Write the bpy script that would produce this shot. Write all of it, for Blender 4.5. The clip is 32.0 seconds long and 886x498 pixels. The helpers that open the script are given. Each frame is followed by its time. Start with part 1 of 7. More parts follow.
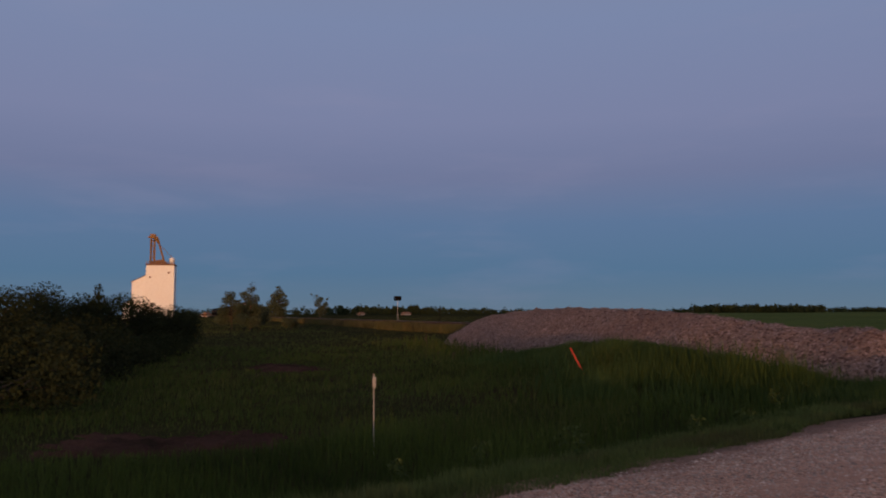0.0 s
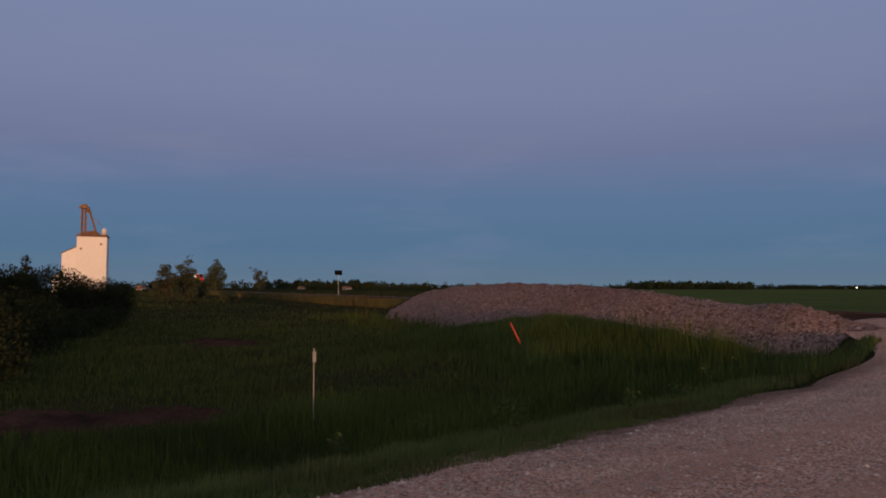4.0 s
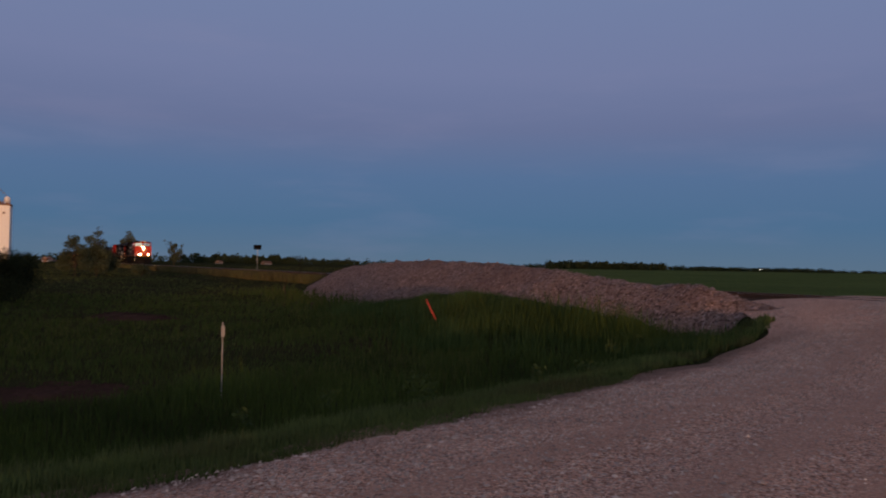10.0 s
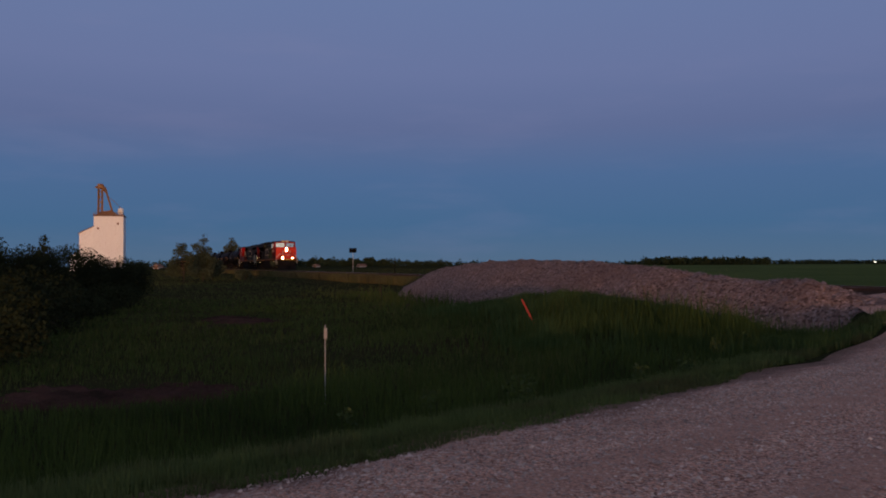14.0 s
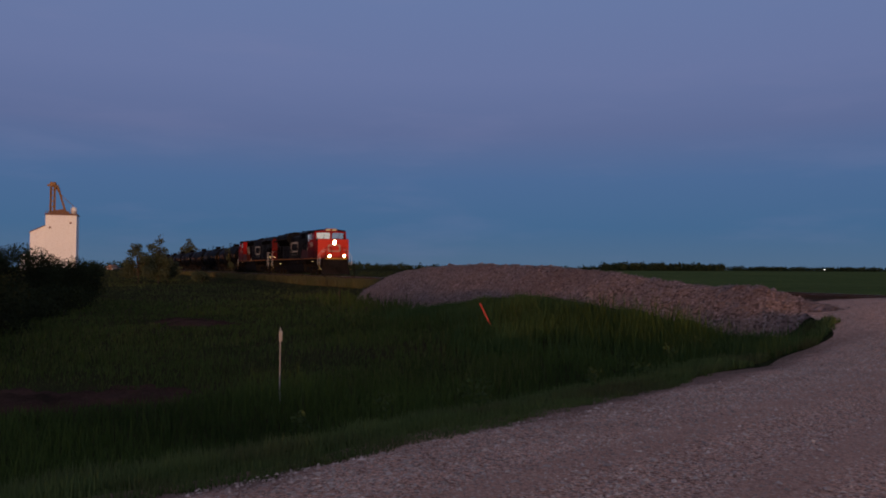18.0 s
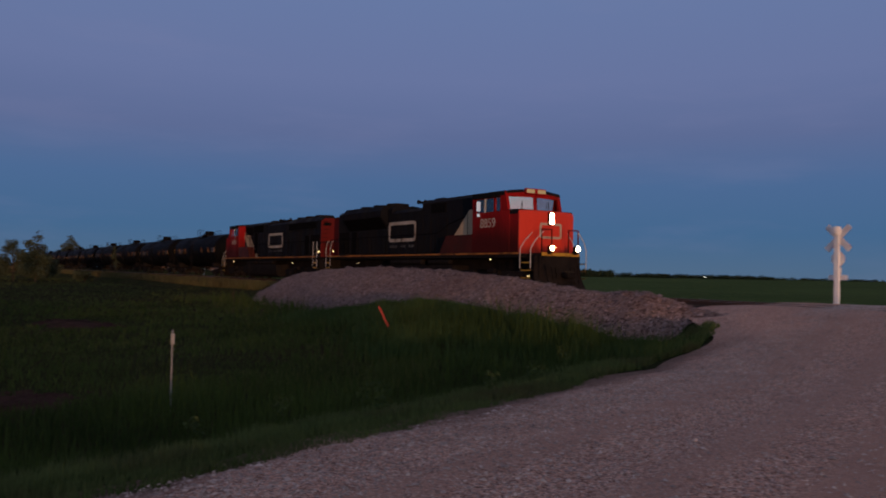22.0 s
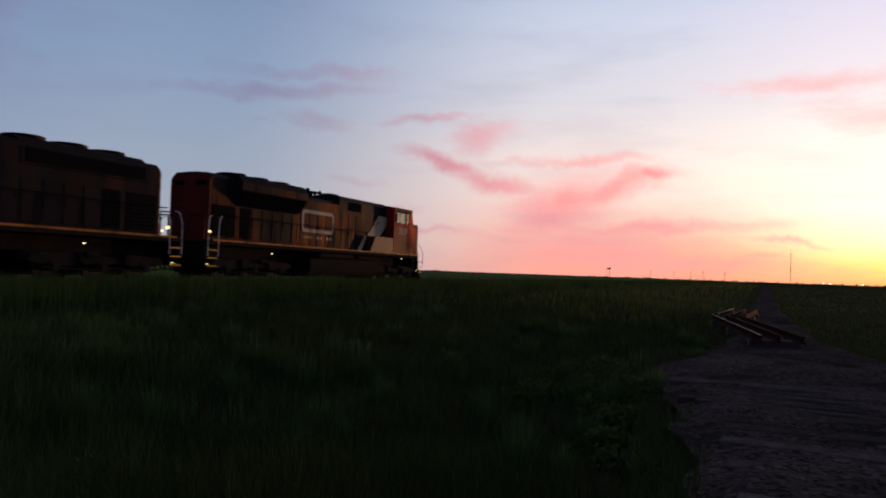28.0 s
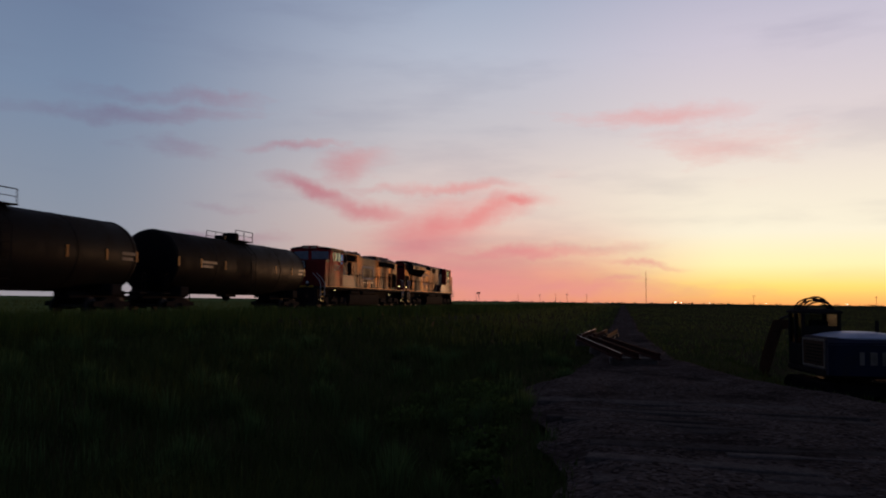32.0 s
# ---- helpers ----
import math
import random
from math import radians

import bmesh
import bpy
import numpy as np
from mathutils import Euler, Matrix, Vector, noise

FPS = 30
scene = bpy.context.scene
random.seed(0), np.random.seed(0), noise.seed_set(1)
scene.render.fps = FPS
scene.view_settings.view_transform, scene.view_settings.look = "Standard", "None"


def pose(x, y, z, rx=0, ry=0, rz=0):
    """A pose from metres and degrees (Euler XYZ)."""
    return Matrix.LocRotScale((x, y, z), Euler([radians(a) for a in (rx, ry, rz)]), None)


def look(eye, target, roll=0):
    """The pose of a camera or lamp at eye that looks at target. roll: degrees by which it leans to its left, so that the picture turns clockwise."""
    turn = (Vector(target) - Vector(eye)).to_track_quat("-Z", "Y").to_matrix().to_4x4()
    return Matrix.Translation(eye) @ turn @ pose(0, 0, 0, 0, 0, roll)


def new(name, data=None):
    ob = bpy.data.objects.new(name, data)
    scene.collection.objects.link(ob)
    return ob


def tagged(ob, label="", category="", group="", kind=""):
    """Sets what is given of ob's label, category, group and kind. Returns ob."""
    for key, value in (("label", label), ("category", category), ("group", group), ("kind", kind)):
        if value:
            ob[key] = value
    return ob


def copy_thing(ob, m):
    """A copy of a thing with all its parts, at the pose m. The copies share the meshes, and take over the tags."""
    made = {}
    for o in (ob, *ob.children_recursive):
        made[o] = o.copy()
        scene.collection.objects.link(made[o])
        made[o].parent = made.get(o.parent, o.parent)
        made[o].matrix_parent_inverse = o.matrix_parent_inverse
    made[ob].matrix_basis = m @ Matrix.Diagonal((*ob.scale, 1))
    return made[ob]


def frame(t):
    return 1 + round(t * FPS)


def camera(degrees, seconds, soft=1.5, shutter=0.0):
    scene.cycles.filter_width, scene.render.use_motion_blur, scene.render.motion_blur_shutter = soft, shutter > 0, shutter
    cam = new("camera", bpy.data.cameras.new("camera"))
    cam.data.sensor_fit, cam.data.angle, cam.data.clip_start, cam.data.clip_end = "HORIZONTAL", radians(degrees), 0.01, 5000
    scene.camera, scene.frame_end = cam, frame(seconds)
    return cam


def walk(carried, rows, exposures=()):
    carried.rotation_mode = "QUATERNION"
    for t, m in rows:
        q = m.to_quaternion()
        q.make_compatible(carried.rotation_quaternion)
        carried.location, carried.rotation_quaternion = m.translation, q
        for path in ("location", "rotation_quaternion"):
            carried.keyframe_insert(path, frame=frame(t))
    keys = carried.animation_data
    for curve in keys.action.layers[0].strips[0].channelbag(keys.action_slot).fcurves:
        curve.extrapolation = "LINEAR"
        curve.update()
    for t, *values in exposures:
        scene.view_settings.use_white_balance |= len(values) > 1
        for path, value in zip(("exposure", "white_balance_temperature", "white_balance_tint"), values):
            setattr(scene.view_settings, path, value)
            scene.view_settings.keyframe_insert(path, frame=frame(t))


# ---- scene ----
# The camera is held by hand on the gravel road and pans after the train: seconds, heading east of the view across the track, tilt, lean, sway of the hand in metres.
EYE = Vector((0, 0, 1.62))
PAN = [
    (0.0, -71.12, 4.76, -0.29, -0.043, -0.053, 0.006),
    (0.5, -69.12, 4.57, -0.46, -0.037, -0.030, 0.009),
    (1.0, -69.94, 4.63, -0.02, -0.033, -0.043, 0.009),
    (1.5, -71.07, 4.60, -0.38, -0.053, -0.047, 0.001),
    (2.0, -71.70, 4.91, 0.32, -0.050, -0.070, 0.009),
    (2.5, -70.46, 4.36, -0.53, -0.037, -0.072, 0.008),
    (3.0, -68.80, 4.17, -0.83, -0.008, -0.082, 0.008),
    (3.5, -67.22, 3.53, 0.25, -0.088, -0.066, 0.006),
    (5.5, -66.16, 1.30, -0.76, -0.048, -0.037, -0.000),
    (6.0, -65.23, 1.49, 0.48, -0.068, -0.045, 0.003),
    (6.5, -64.31, 1.20, -0.14, -0.046, -0.008, -0.001),
    (7.0, -65.05, 1.31, 1.79, 0.001, 0.023, -0.003),
    (7.5, -66.72, 0.74, 1.61, 0.014, 0.036, 0.005),
    (8.0, -67.69, 1.06, 0.90, 0.025, 0.013, 0.005),
    (8.5, -66.86, 1.26, -0.40, 0.003, 0.014, 0.005),
    (9.0, -62.46, 2.22, 0.73, 0.013, 0.051, -0.003),
    (9.5, -59.72, 1.71, 0.69, -0.002, 0.045, -0.006),
    (10.0, -60.98, 1.23, 0.96, 0.013, 0.057, -0.008),
    (10.5, -67.01, 0.96, 0.81, -0.017, 0.009, -0.001),
    (11.0, -67.71, 1.16, 0.56, 0.020, 0.010, 0.003),
    (11.5, -67.49, 1.45, 0.87, 0.016, 0.009, 0.004),
    (12.0, -67.43, 1.27, 0.96, 0.019, -0.001, 0.003),
    (12.5, -67.96, 1.15, 0.25, 0.015, -0.007, -0.001),
    (13.0, -68.24, 1.09, 0.32, 0.004, -0.007, 0.007),
    (13.5, -68.78, 1.06, -0.43, 0.013, -0.012, 0.001),
    (14.0, -67.84, 1.18, -0.26, 0.010, -0.000, 0.001),
    (14.5, -66.40, 1.14, -0.26, 0.008, 0.017, -0.005),
    (15.0, -65.21, 0.86, 0.66, 0.019, 0.038, -0.004),
    (15.5, -63.70, 1.30, 0.78, 0.033, 0.043, -0.003),
    (17.5, -64.60, 1.30, 1.12, 0.022, 0.042, -0.000),
    (18.0, -64.91, 1.45, 0.29, 0.032, 0.044, -0.003),
    (18.5, -65.01, 1.48, 0.46, 0.026, 0.036, -0.001),
    (19.0, -64.51, 1.48, 0.30, 0.031, 0.038, -0.005),
    (19.5, -63.89, 1.62, 0.27, 0.046, 0.051, -0.003),
    (20.0, -63.02, 1.58, 0.49, 0.052, 0.056, -0.007),
    (20.5, -62.52, 2.14, 0.19, 0.053, 0.066, -0.006),
    (21.0, -62.65, 1.74, 0.54, 0.053, 0.062, -0.010),
    (21.5, -60.88, 1.38, -0.44, 0.053, 0.040, -0.001),
    (22.0, -57.33, 1.77, 1.11, 0.026, -0.008, 0.003),
    (22.5, -50.37, 1.80, 1.16, 0.018, -0.043, 0.000),
    (23.0, -41.69, 2.28, 1.05, 0.000, 0.000, 0.000),
    (23.5, -29.09, 3.50, 0.91, 0.000, 0.000, 0.000),
    (24.0, -12.61, 3.40, 1.03, 0.000, 0.000, 0.000),
    (24.5, 8.52, 2.45, 1.64, 0.000, 0.000, 0.000),
    (26.5, 48.76, 2.19, 0.53, 0.000, 0.000, 0.000),
    (27.0, 59.15, 2.10, 0.54, 0.000, 0.000, 0.000),
    (27.5, 65.35, 1.78, 2.22, 0.000, 0.000, 0.000),
    (28.0, 67.22, 1.61, 2.02, 0.000, 0.000, 0.000),
    (28.5, 68.37, 1.56, 1.29, 0.000, 0.000, 0.000),
    (29.0, 67.92, 3.38, -0.35, 0.000, 0.000, 0.000),
    (29.5, 71.25, 3.55, 1.31, 0.000, 0.000, 0.000),
    (30.0, 72.69, 3.43, 0.57, 0.000, 0.000, 0.000),
    (30.5, 75.08, 3.93, 0.68, 0.000, 0.000, 0.000),
    (31.0, 74.41, 4.39, 0.40, 0.000, 0.000, 0.000),
    (31.5, 76.43, 4.16, 0.84, 0.000, 0.000, 0.000),
    (32.0, 76.78, 3.83, 0.68, 0.000, 0.000, 0.000),
]


def aim(heading, tilt, lean, sway):
    h, e = radians(heading), radians(tilt)
    eye = EYE + Vector(sway)
    way = Vector((math.sin(h) * math.cos(e), math.cos(h) * math.cos(e), math.sin(e)))
    return look(eye, eye + way, lean)


EXPOSURES = [(0, 0.35, 8000, 10), (3.5, 0.33, 8000, 10), (6, 0.28, 7900, 10), (9, 0.2, 7500, 10), (10.5, 0.18, 7250, 10), (13, 0.02, 6700, 10), (24, 0.0, 6500, 10), (26.5, 0.14, 6500, 10), (28.5, -0.17, 6500, 10), (30.2, -0.26, 6500, 10), (31, -0.15, 6500, 10), (32, -0.52, 6550, 10)]
cam = camera(59.92, 32.0, soft=1.9, shutter=0.35)
walk(cam, [(t, aim(h, e, r, sway)) for t, h, e, r, *sway in PAN], EXPOSURES)

# ---- sky and light ----
SUN_HEADING, SUN_HEIGHT = 109.0, 0.5
GLOW_HEADING = 104.0


def wire(tree, kind, sets=(), **inputs):
    """A node with its inputs given by name or by index i0, i1, ..."""
    n = tree.nodes.new(kind)
    for k, v in sets:
        setattr_plain(n, k, v)
    for k, v in inputs.items():
        sock = n.inputs[int(k[1:])] if k[0] == "i" and k[1:].isdigit() else n.inputs[k.replace("_", " ")]
        if isinstance(v, bpy.types.NodeSocket):
            tree.links.new(v, sock)
        else:
            sock.default_value = v
    return n


def setattr_plain(n, k, v):
    if k == "operation":
        n.operation = v
    elif k == "data_type":
        n.data_type = v
    elif k == "blend_type":
        n.blend_type = v
    elif k == "interpolation_type":
        n.interpolation_type = v
    elif k == "use_clamp":
        n.use_clamp = v


def calc(tree, op, a, b=0.0, clamp=False):
    return wire(tree, "ShaderNodeMath", (("operation", op), ("use_clamp", clamp)), i0=a, i1=b).outputs[0]


def ease(tree, x, lo, hi):
    """0 below lo, 1 above hi, smooth between (lo may be above hi)."""
    if lo < hi:
        a, b, c, d = lo, hi, 0.0, 1.0
    else:
        a, b, c, d = hi, lo, 1.0, 0.0
    return wire(tree, "ShaderNodeMapRange", (("interpolation_type", "SMOOTHSTEP"),), i0=x, i1=a, i2=b, i3=c, i4=d).outputs[0]


def blend(tree, f, a, b, how="MIX"):
    n = tree.nodes.new("ShaderNodeMix")
    n.data_type, n.blend_type = "RGBA", how
    for sock, v in ((n.inputs[0], f), (n.inputs[6], a), (n.inputs[7], b)):
        if isinstance(v, bpy.types.NodeSocket):
            tree.links.new(v, sock)
        else:
            sock.default_value = (*v, 1.0) if isinstance(v, (tuple, list)) and len(v) == 3 else v
    return n.outputs[2]


def lin(r, g, b, k=1.0):
    """Linear colour of an 8-bit screen colour."""
    return tuple(k * ((c / 255 / 12.92) if c < 10.3 else ((c / 255 + 0.055) / 1.055) ** 2.4) for c in (r, g, b))


def ramp(tree, x, stops):
    n = tree.nodes.new("ShaderNodeValToRGB")
    tree.links.new(x, n.inputs[0])
    e = n.color_ramp.elements
    while len(e) < len(stops):
        e.new(0.5)
    for el, (pos, col) in zip(e, stops):
        el.position = pos
        el.color = (*col, 1.0)
    return n.outputs[0]


world = bpy.data.worlds.new("dusk_sky")
scene.world = world
world.use_nodes = True
wt = world.node_tree
wt.nodes.clear()
coord = wt.nodes.new("ShaderNodeTexCoord").outputs["Generated"]
sep = wire(wt, "ShaderNodeSeparateXYZ", i0=coord)
height = calc(wt, "MULTIPLY", calc(wt, "ARCSINE", sep.outputs[2]), 57.2958)
heading = calc(wt, "MULTIPLY", calc(wt, "ARCTAN2", sep.outputs[0], sep.outputs[1]), 57.2958)
off = calc(wt, "ABSOLUTE", calc(wt, "SUBTRACT", heading, GLOW_HEADING))
off = calc(wt, "MINIMUM", off, calc(wt, "SUBTRACT", 360.0, off))
up = calc(wt, "DIVIDE", height, 50.0, clamp=True)
east = ramp(wt, up, [(0.0, lin(80, 106, 134)), (0.06, lin(68, 103, 141)), (0.13, lin(75, 105, 147)), (0.2, lin(92, 107, 148)), (0.28, lin(102, 116, 158)), (0.42, lin(102, 121, 164)), (0.6, lin(106, 120, 158)), (1.0, lin(98, 106, 136))])
mid = ramp(wt, up, [(0.0, lin(178, 172, 180)), (0.06, lin(170, 176, 190)), (0.14, lin(160, 172, 192)), (0.28, lin(142, 163, 194)), (0.42, lin(127, 147, 182)), (0.6, lin(114, 122, 152)), (1.0, lin(98, 106, 136))])
rim = ramp(wt, up, [(0.0, lin(244, 186, 168, 1.1)), (0.06, lin(248, 206, 190, 1.15)), (0.11, lin(250, 220, 208, 1.15)), (0.17, lin(248, 228, 222, 1.12)), (0.25, lin(234, 229, 236, 1.0)), (0.36, lin(212, 219, 238, 1.02)), (0.46, lin(190, 205, 233, 0.95)), (0.62, lin(148, 148, 176)), (1.0, lin(98, 106, 136))])
west = ramp(wt, up, [(0.0, lin(255, 172, 98, 1.5)), (0.025, lin(255, 214, 112, 1.65)), (0.055, lin(255, 238, 178, 1.55)), (0.1, lin(255, 245, 219, 1.42)), (0.17, lin(255, 243, 226, 1.3)), (0.25, lin(248, 234, 234, 1.16)), (0.36, lin(230, 222, 238, 1.12)), (0.46, lin(208, 208, 234, 1.04)), (0.62, lin(150, 148, 176)), (1.0, lin(98, 106, 136))])
side_sky = ramp(wt, up, [(0.0, lin(100, 113, 142)), (0.06, lin(90, 112, 148)), (0.14, lin(98, 128, 172)), (0.28, lin(104, 134, 180)), (0.42, lin(108, 134, 180)), (0.6, lin(108, 122, 160)), (1.0, lin(98, 106, 136))])
sky = blend(wt, ease(wt, off, 124.0, 96.0), east, side_sky)
sky = blend(wt, ease(wt, off, 92.0, 58.0), sky, mid)
sky = blend(wt, ease(wt, off, 54.0, 24.0), sky, rim)
sky = blend(wt, ease(wt, off, 27.0, 5.0), sky, west)
# rosy belt low over the horizon beside the glow
rosy = calc(wt, "MULTIPLY", ease(wt, height, 7.0, 0.5), ease(wt, calc(wt, "ABSOLUTE", calc(wt, "SUBTRACT", off, 23.0)), 17.0, 4.0))
sky = blend(wt, calc(wt, "MULTIPLY", rosy, 0.62), sky, lin(255, 150, 126, 1.22))
# thin pink cirrus: heading, height, half length, half depth, lean, strength
CIRRUS = [
    (75.9, 5.0, 4.4, 1.9, 16, 1.00), (79.6, 6.2, 4.2, 1.0, 22, 0.95), (82.3, 7.4, 1.6, 0.55, 10, 1.00), (67.2, 8.0, 3.6, 0.6, -15, 0.9),
    (70.8, 6.8, 3.8, 0.75, -12, 0.85), (69.5, 10.1, 2.2, 1.1, 14, 0.75), (66.1, 11.3, 3.6, 0.33, 6, 0.6), (76.7, 8.4, 6.0, 0.45, 0, 0.65),
    (82.5, 3.5, 7.5, 0.5, 3, 0.85), (78.4, 1.9, 9.0, 1.5, 0, 0.75), (85.5, 1.1, 9.5, 0.75, 0, 0.65), (91.6, 2.8, 2.6, 0.3, -3, 0.60),
    (89.7, 1.6, 3.6, 0.33, 0, 0.55), (92.5, 13.2, 6.5, 0.85, -3, 0.5), (96.5, 11.1, 5.2, 1.52, 0, 0.36), (54.5, 12.6, 7.2, 0.62, 5, 0.62),
    (58.6, 14.1, 6.0, 0.55, 2, 0.55), (57.0, 10.6, 3.6, 0.7, -4, 0.38), (61.0, 6.5, 3.2, 0.45, 0, 0.35), (73.4, 3.3, 2.9, 0.63, 8, 0.60),
    (32.5, 13.0, 6.2, 3.6, 50, 0.62), (36.0, 19.0, 6.0, 3.2, 30, 0.5),
    (60.5, 4.3, 5.5, 0.5, 0, 0.60), (65.0, 2.6, 5.0, 0.3, 2, 0.50), (55.0, 2.0, 7.0, 0.35, 0, 0.4), (24.0, 4.6, 8.0, 0.42, -2, 0.50),
    (31.0, 3.0, 7.0, 0.3, 0, 0.40), (14.0, 3.2, 9.0, 0.55, 0, 0.35),
]
tint = calc(wt, "ADD", calc(wt, "MULTIPLY", ease(wt, off, 52.0, 23.0), 0.96), 0.04)
pink = blend(wt, tint, lin(128, 120, 156), lin(250, 160, 156, 1.2))
drift = wire(wt, "ShaderNodeMapping", i0=coord)
drift.inputs["Scale"].default_value = (9, 9, 34)
fleece = wire(wt, "ShaderNodeTexNoise", i0=drift.outputs[0], Scale=1.0, Detail=6.0, Roughness=0.62).outputs[0]
sway = wire(wt, "ShaderNodeTexNoise", i0=coord, Scale=11.0, Detail=4.0).outputs[0]
curl = wire(wt, "ShaderNodeTexNoise", i0=coord, Scale=34.0, Detail=5.0, Roughness=0.6).outputs[0]
cover = None
for c_heading, c_height, c_long, c_deep, c_lean, c_much in CIRRUS:
    dx = calc(wt, "SUBTRACT", heading, c_heading)
    dy = calc(wt, "ADD", calc(wt, "SUBTRACT", height, c_height), calc(wt, "ADD", calc(wt, "MULTIPLY", calc(wt, "SUBTRACT", sway, 0.5), 2.0), calc(wt, "MULTIPLY", calc(wt, "SUBTRACT", curl, 0.5), 1.15)))
    cs, sn = math.cos(radians(c_lean)), math.sin(radians(c_lean))
    along = calc(wt, "ADD", calc(wt, "MULTIPLY", dx, cs / c_long), calc(wt, "MULTIPLY", dy, sn / c_long))
    across = calc(wt, "SUBTRACT", calc(wt, "MULTIPLY", dy, cs / c_deep), calc(wt, "MULTIPLY", dx, sn / c_deep))
    rr = calc(wt, "ADD", calc(wt, "MULTIPLY", along, along), calc(wt, "MULTIPLY", across, across))
    one = calc(wt, "MULTIPLY", calc(wt, "POWER", 2.718, calc(wt, "MULTIPLY", rr, -0.95)), c_much * 0.88)
    cover = one if cover is None else calc(wt, "MAXIMUM", cover, one)
cover = calc(wt, "SUBTRACT", calc(wt, "MULTIPLY", cover, 1.22), calc(wt, "MULTIPLY", ease(wt, fleece, 0.66, 0.34), 0.26), clamp=True)
sky = blend(wt, cover, sky, pink)
# faint grey-violet veils over the rest of the sky
veil = wire(wt, "ShaderNodeMapping", i0=coord)
veil.inputs["Scale"].default_value = (2.2, 2.2, 11)
veils = wire(wt, "ShaderNodeTexNoise", i0=veil.outputs[0], Scale=1.6, Detail=5.0, Roughness=0.55).outputs[0]
sky = blend(wt, calc(wt, "MULTIPLY", ease(wt, veils, 0.5, 0.72), 0.14), sky, lin(122, 126, 164))
ground_side = blend(wt, ease(wt, height, -0.2, -2.0), sky, (0.02, 0.022, 0.016))
bg = wire(wt, "ShaderNodeBackground", Color=ground_side, Strength=1.0)
wt.links.new(bg.outputs[0], wire(wt, "ShaderNodeOutputWorld").inputs[0])

sun = new("sun", bpy.data.lights.new("sun", "SUN"))
sun.data.energy, sun.data.angle, sun.data.color = 1.7, radians(1.5), (1.0, 0.51, 0.25)
sh, se = radians(SUN_HEADING), radians(SUN_HEIGHT)
sun.matrix_world = look((0, 0, 50), Vector((0, 0, 50)) - Vector((math.sin(sh) * math.cos(se), math.cos(sh) * math.cos(se), math.sin(se))))

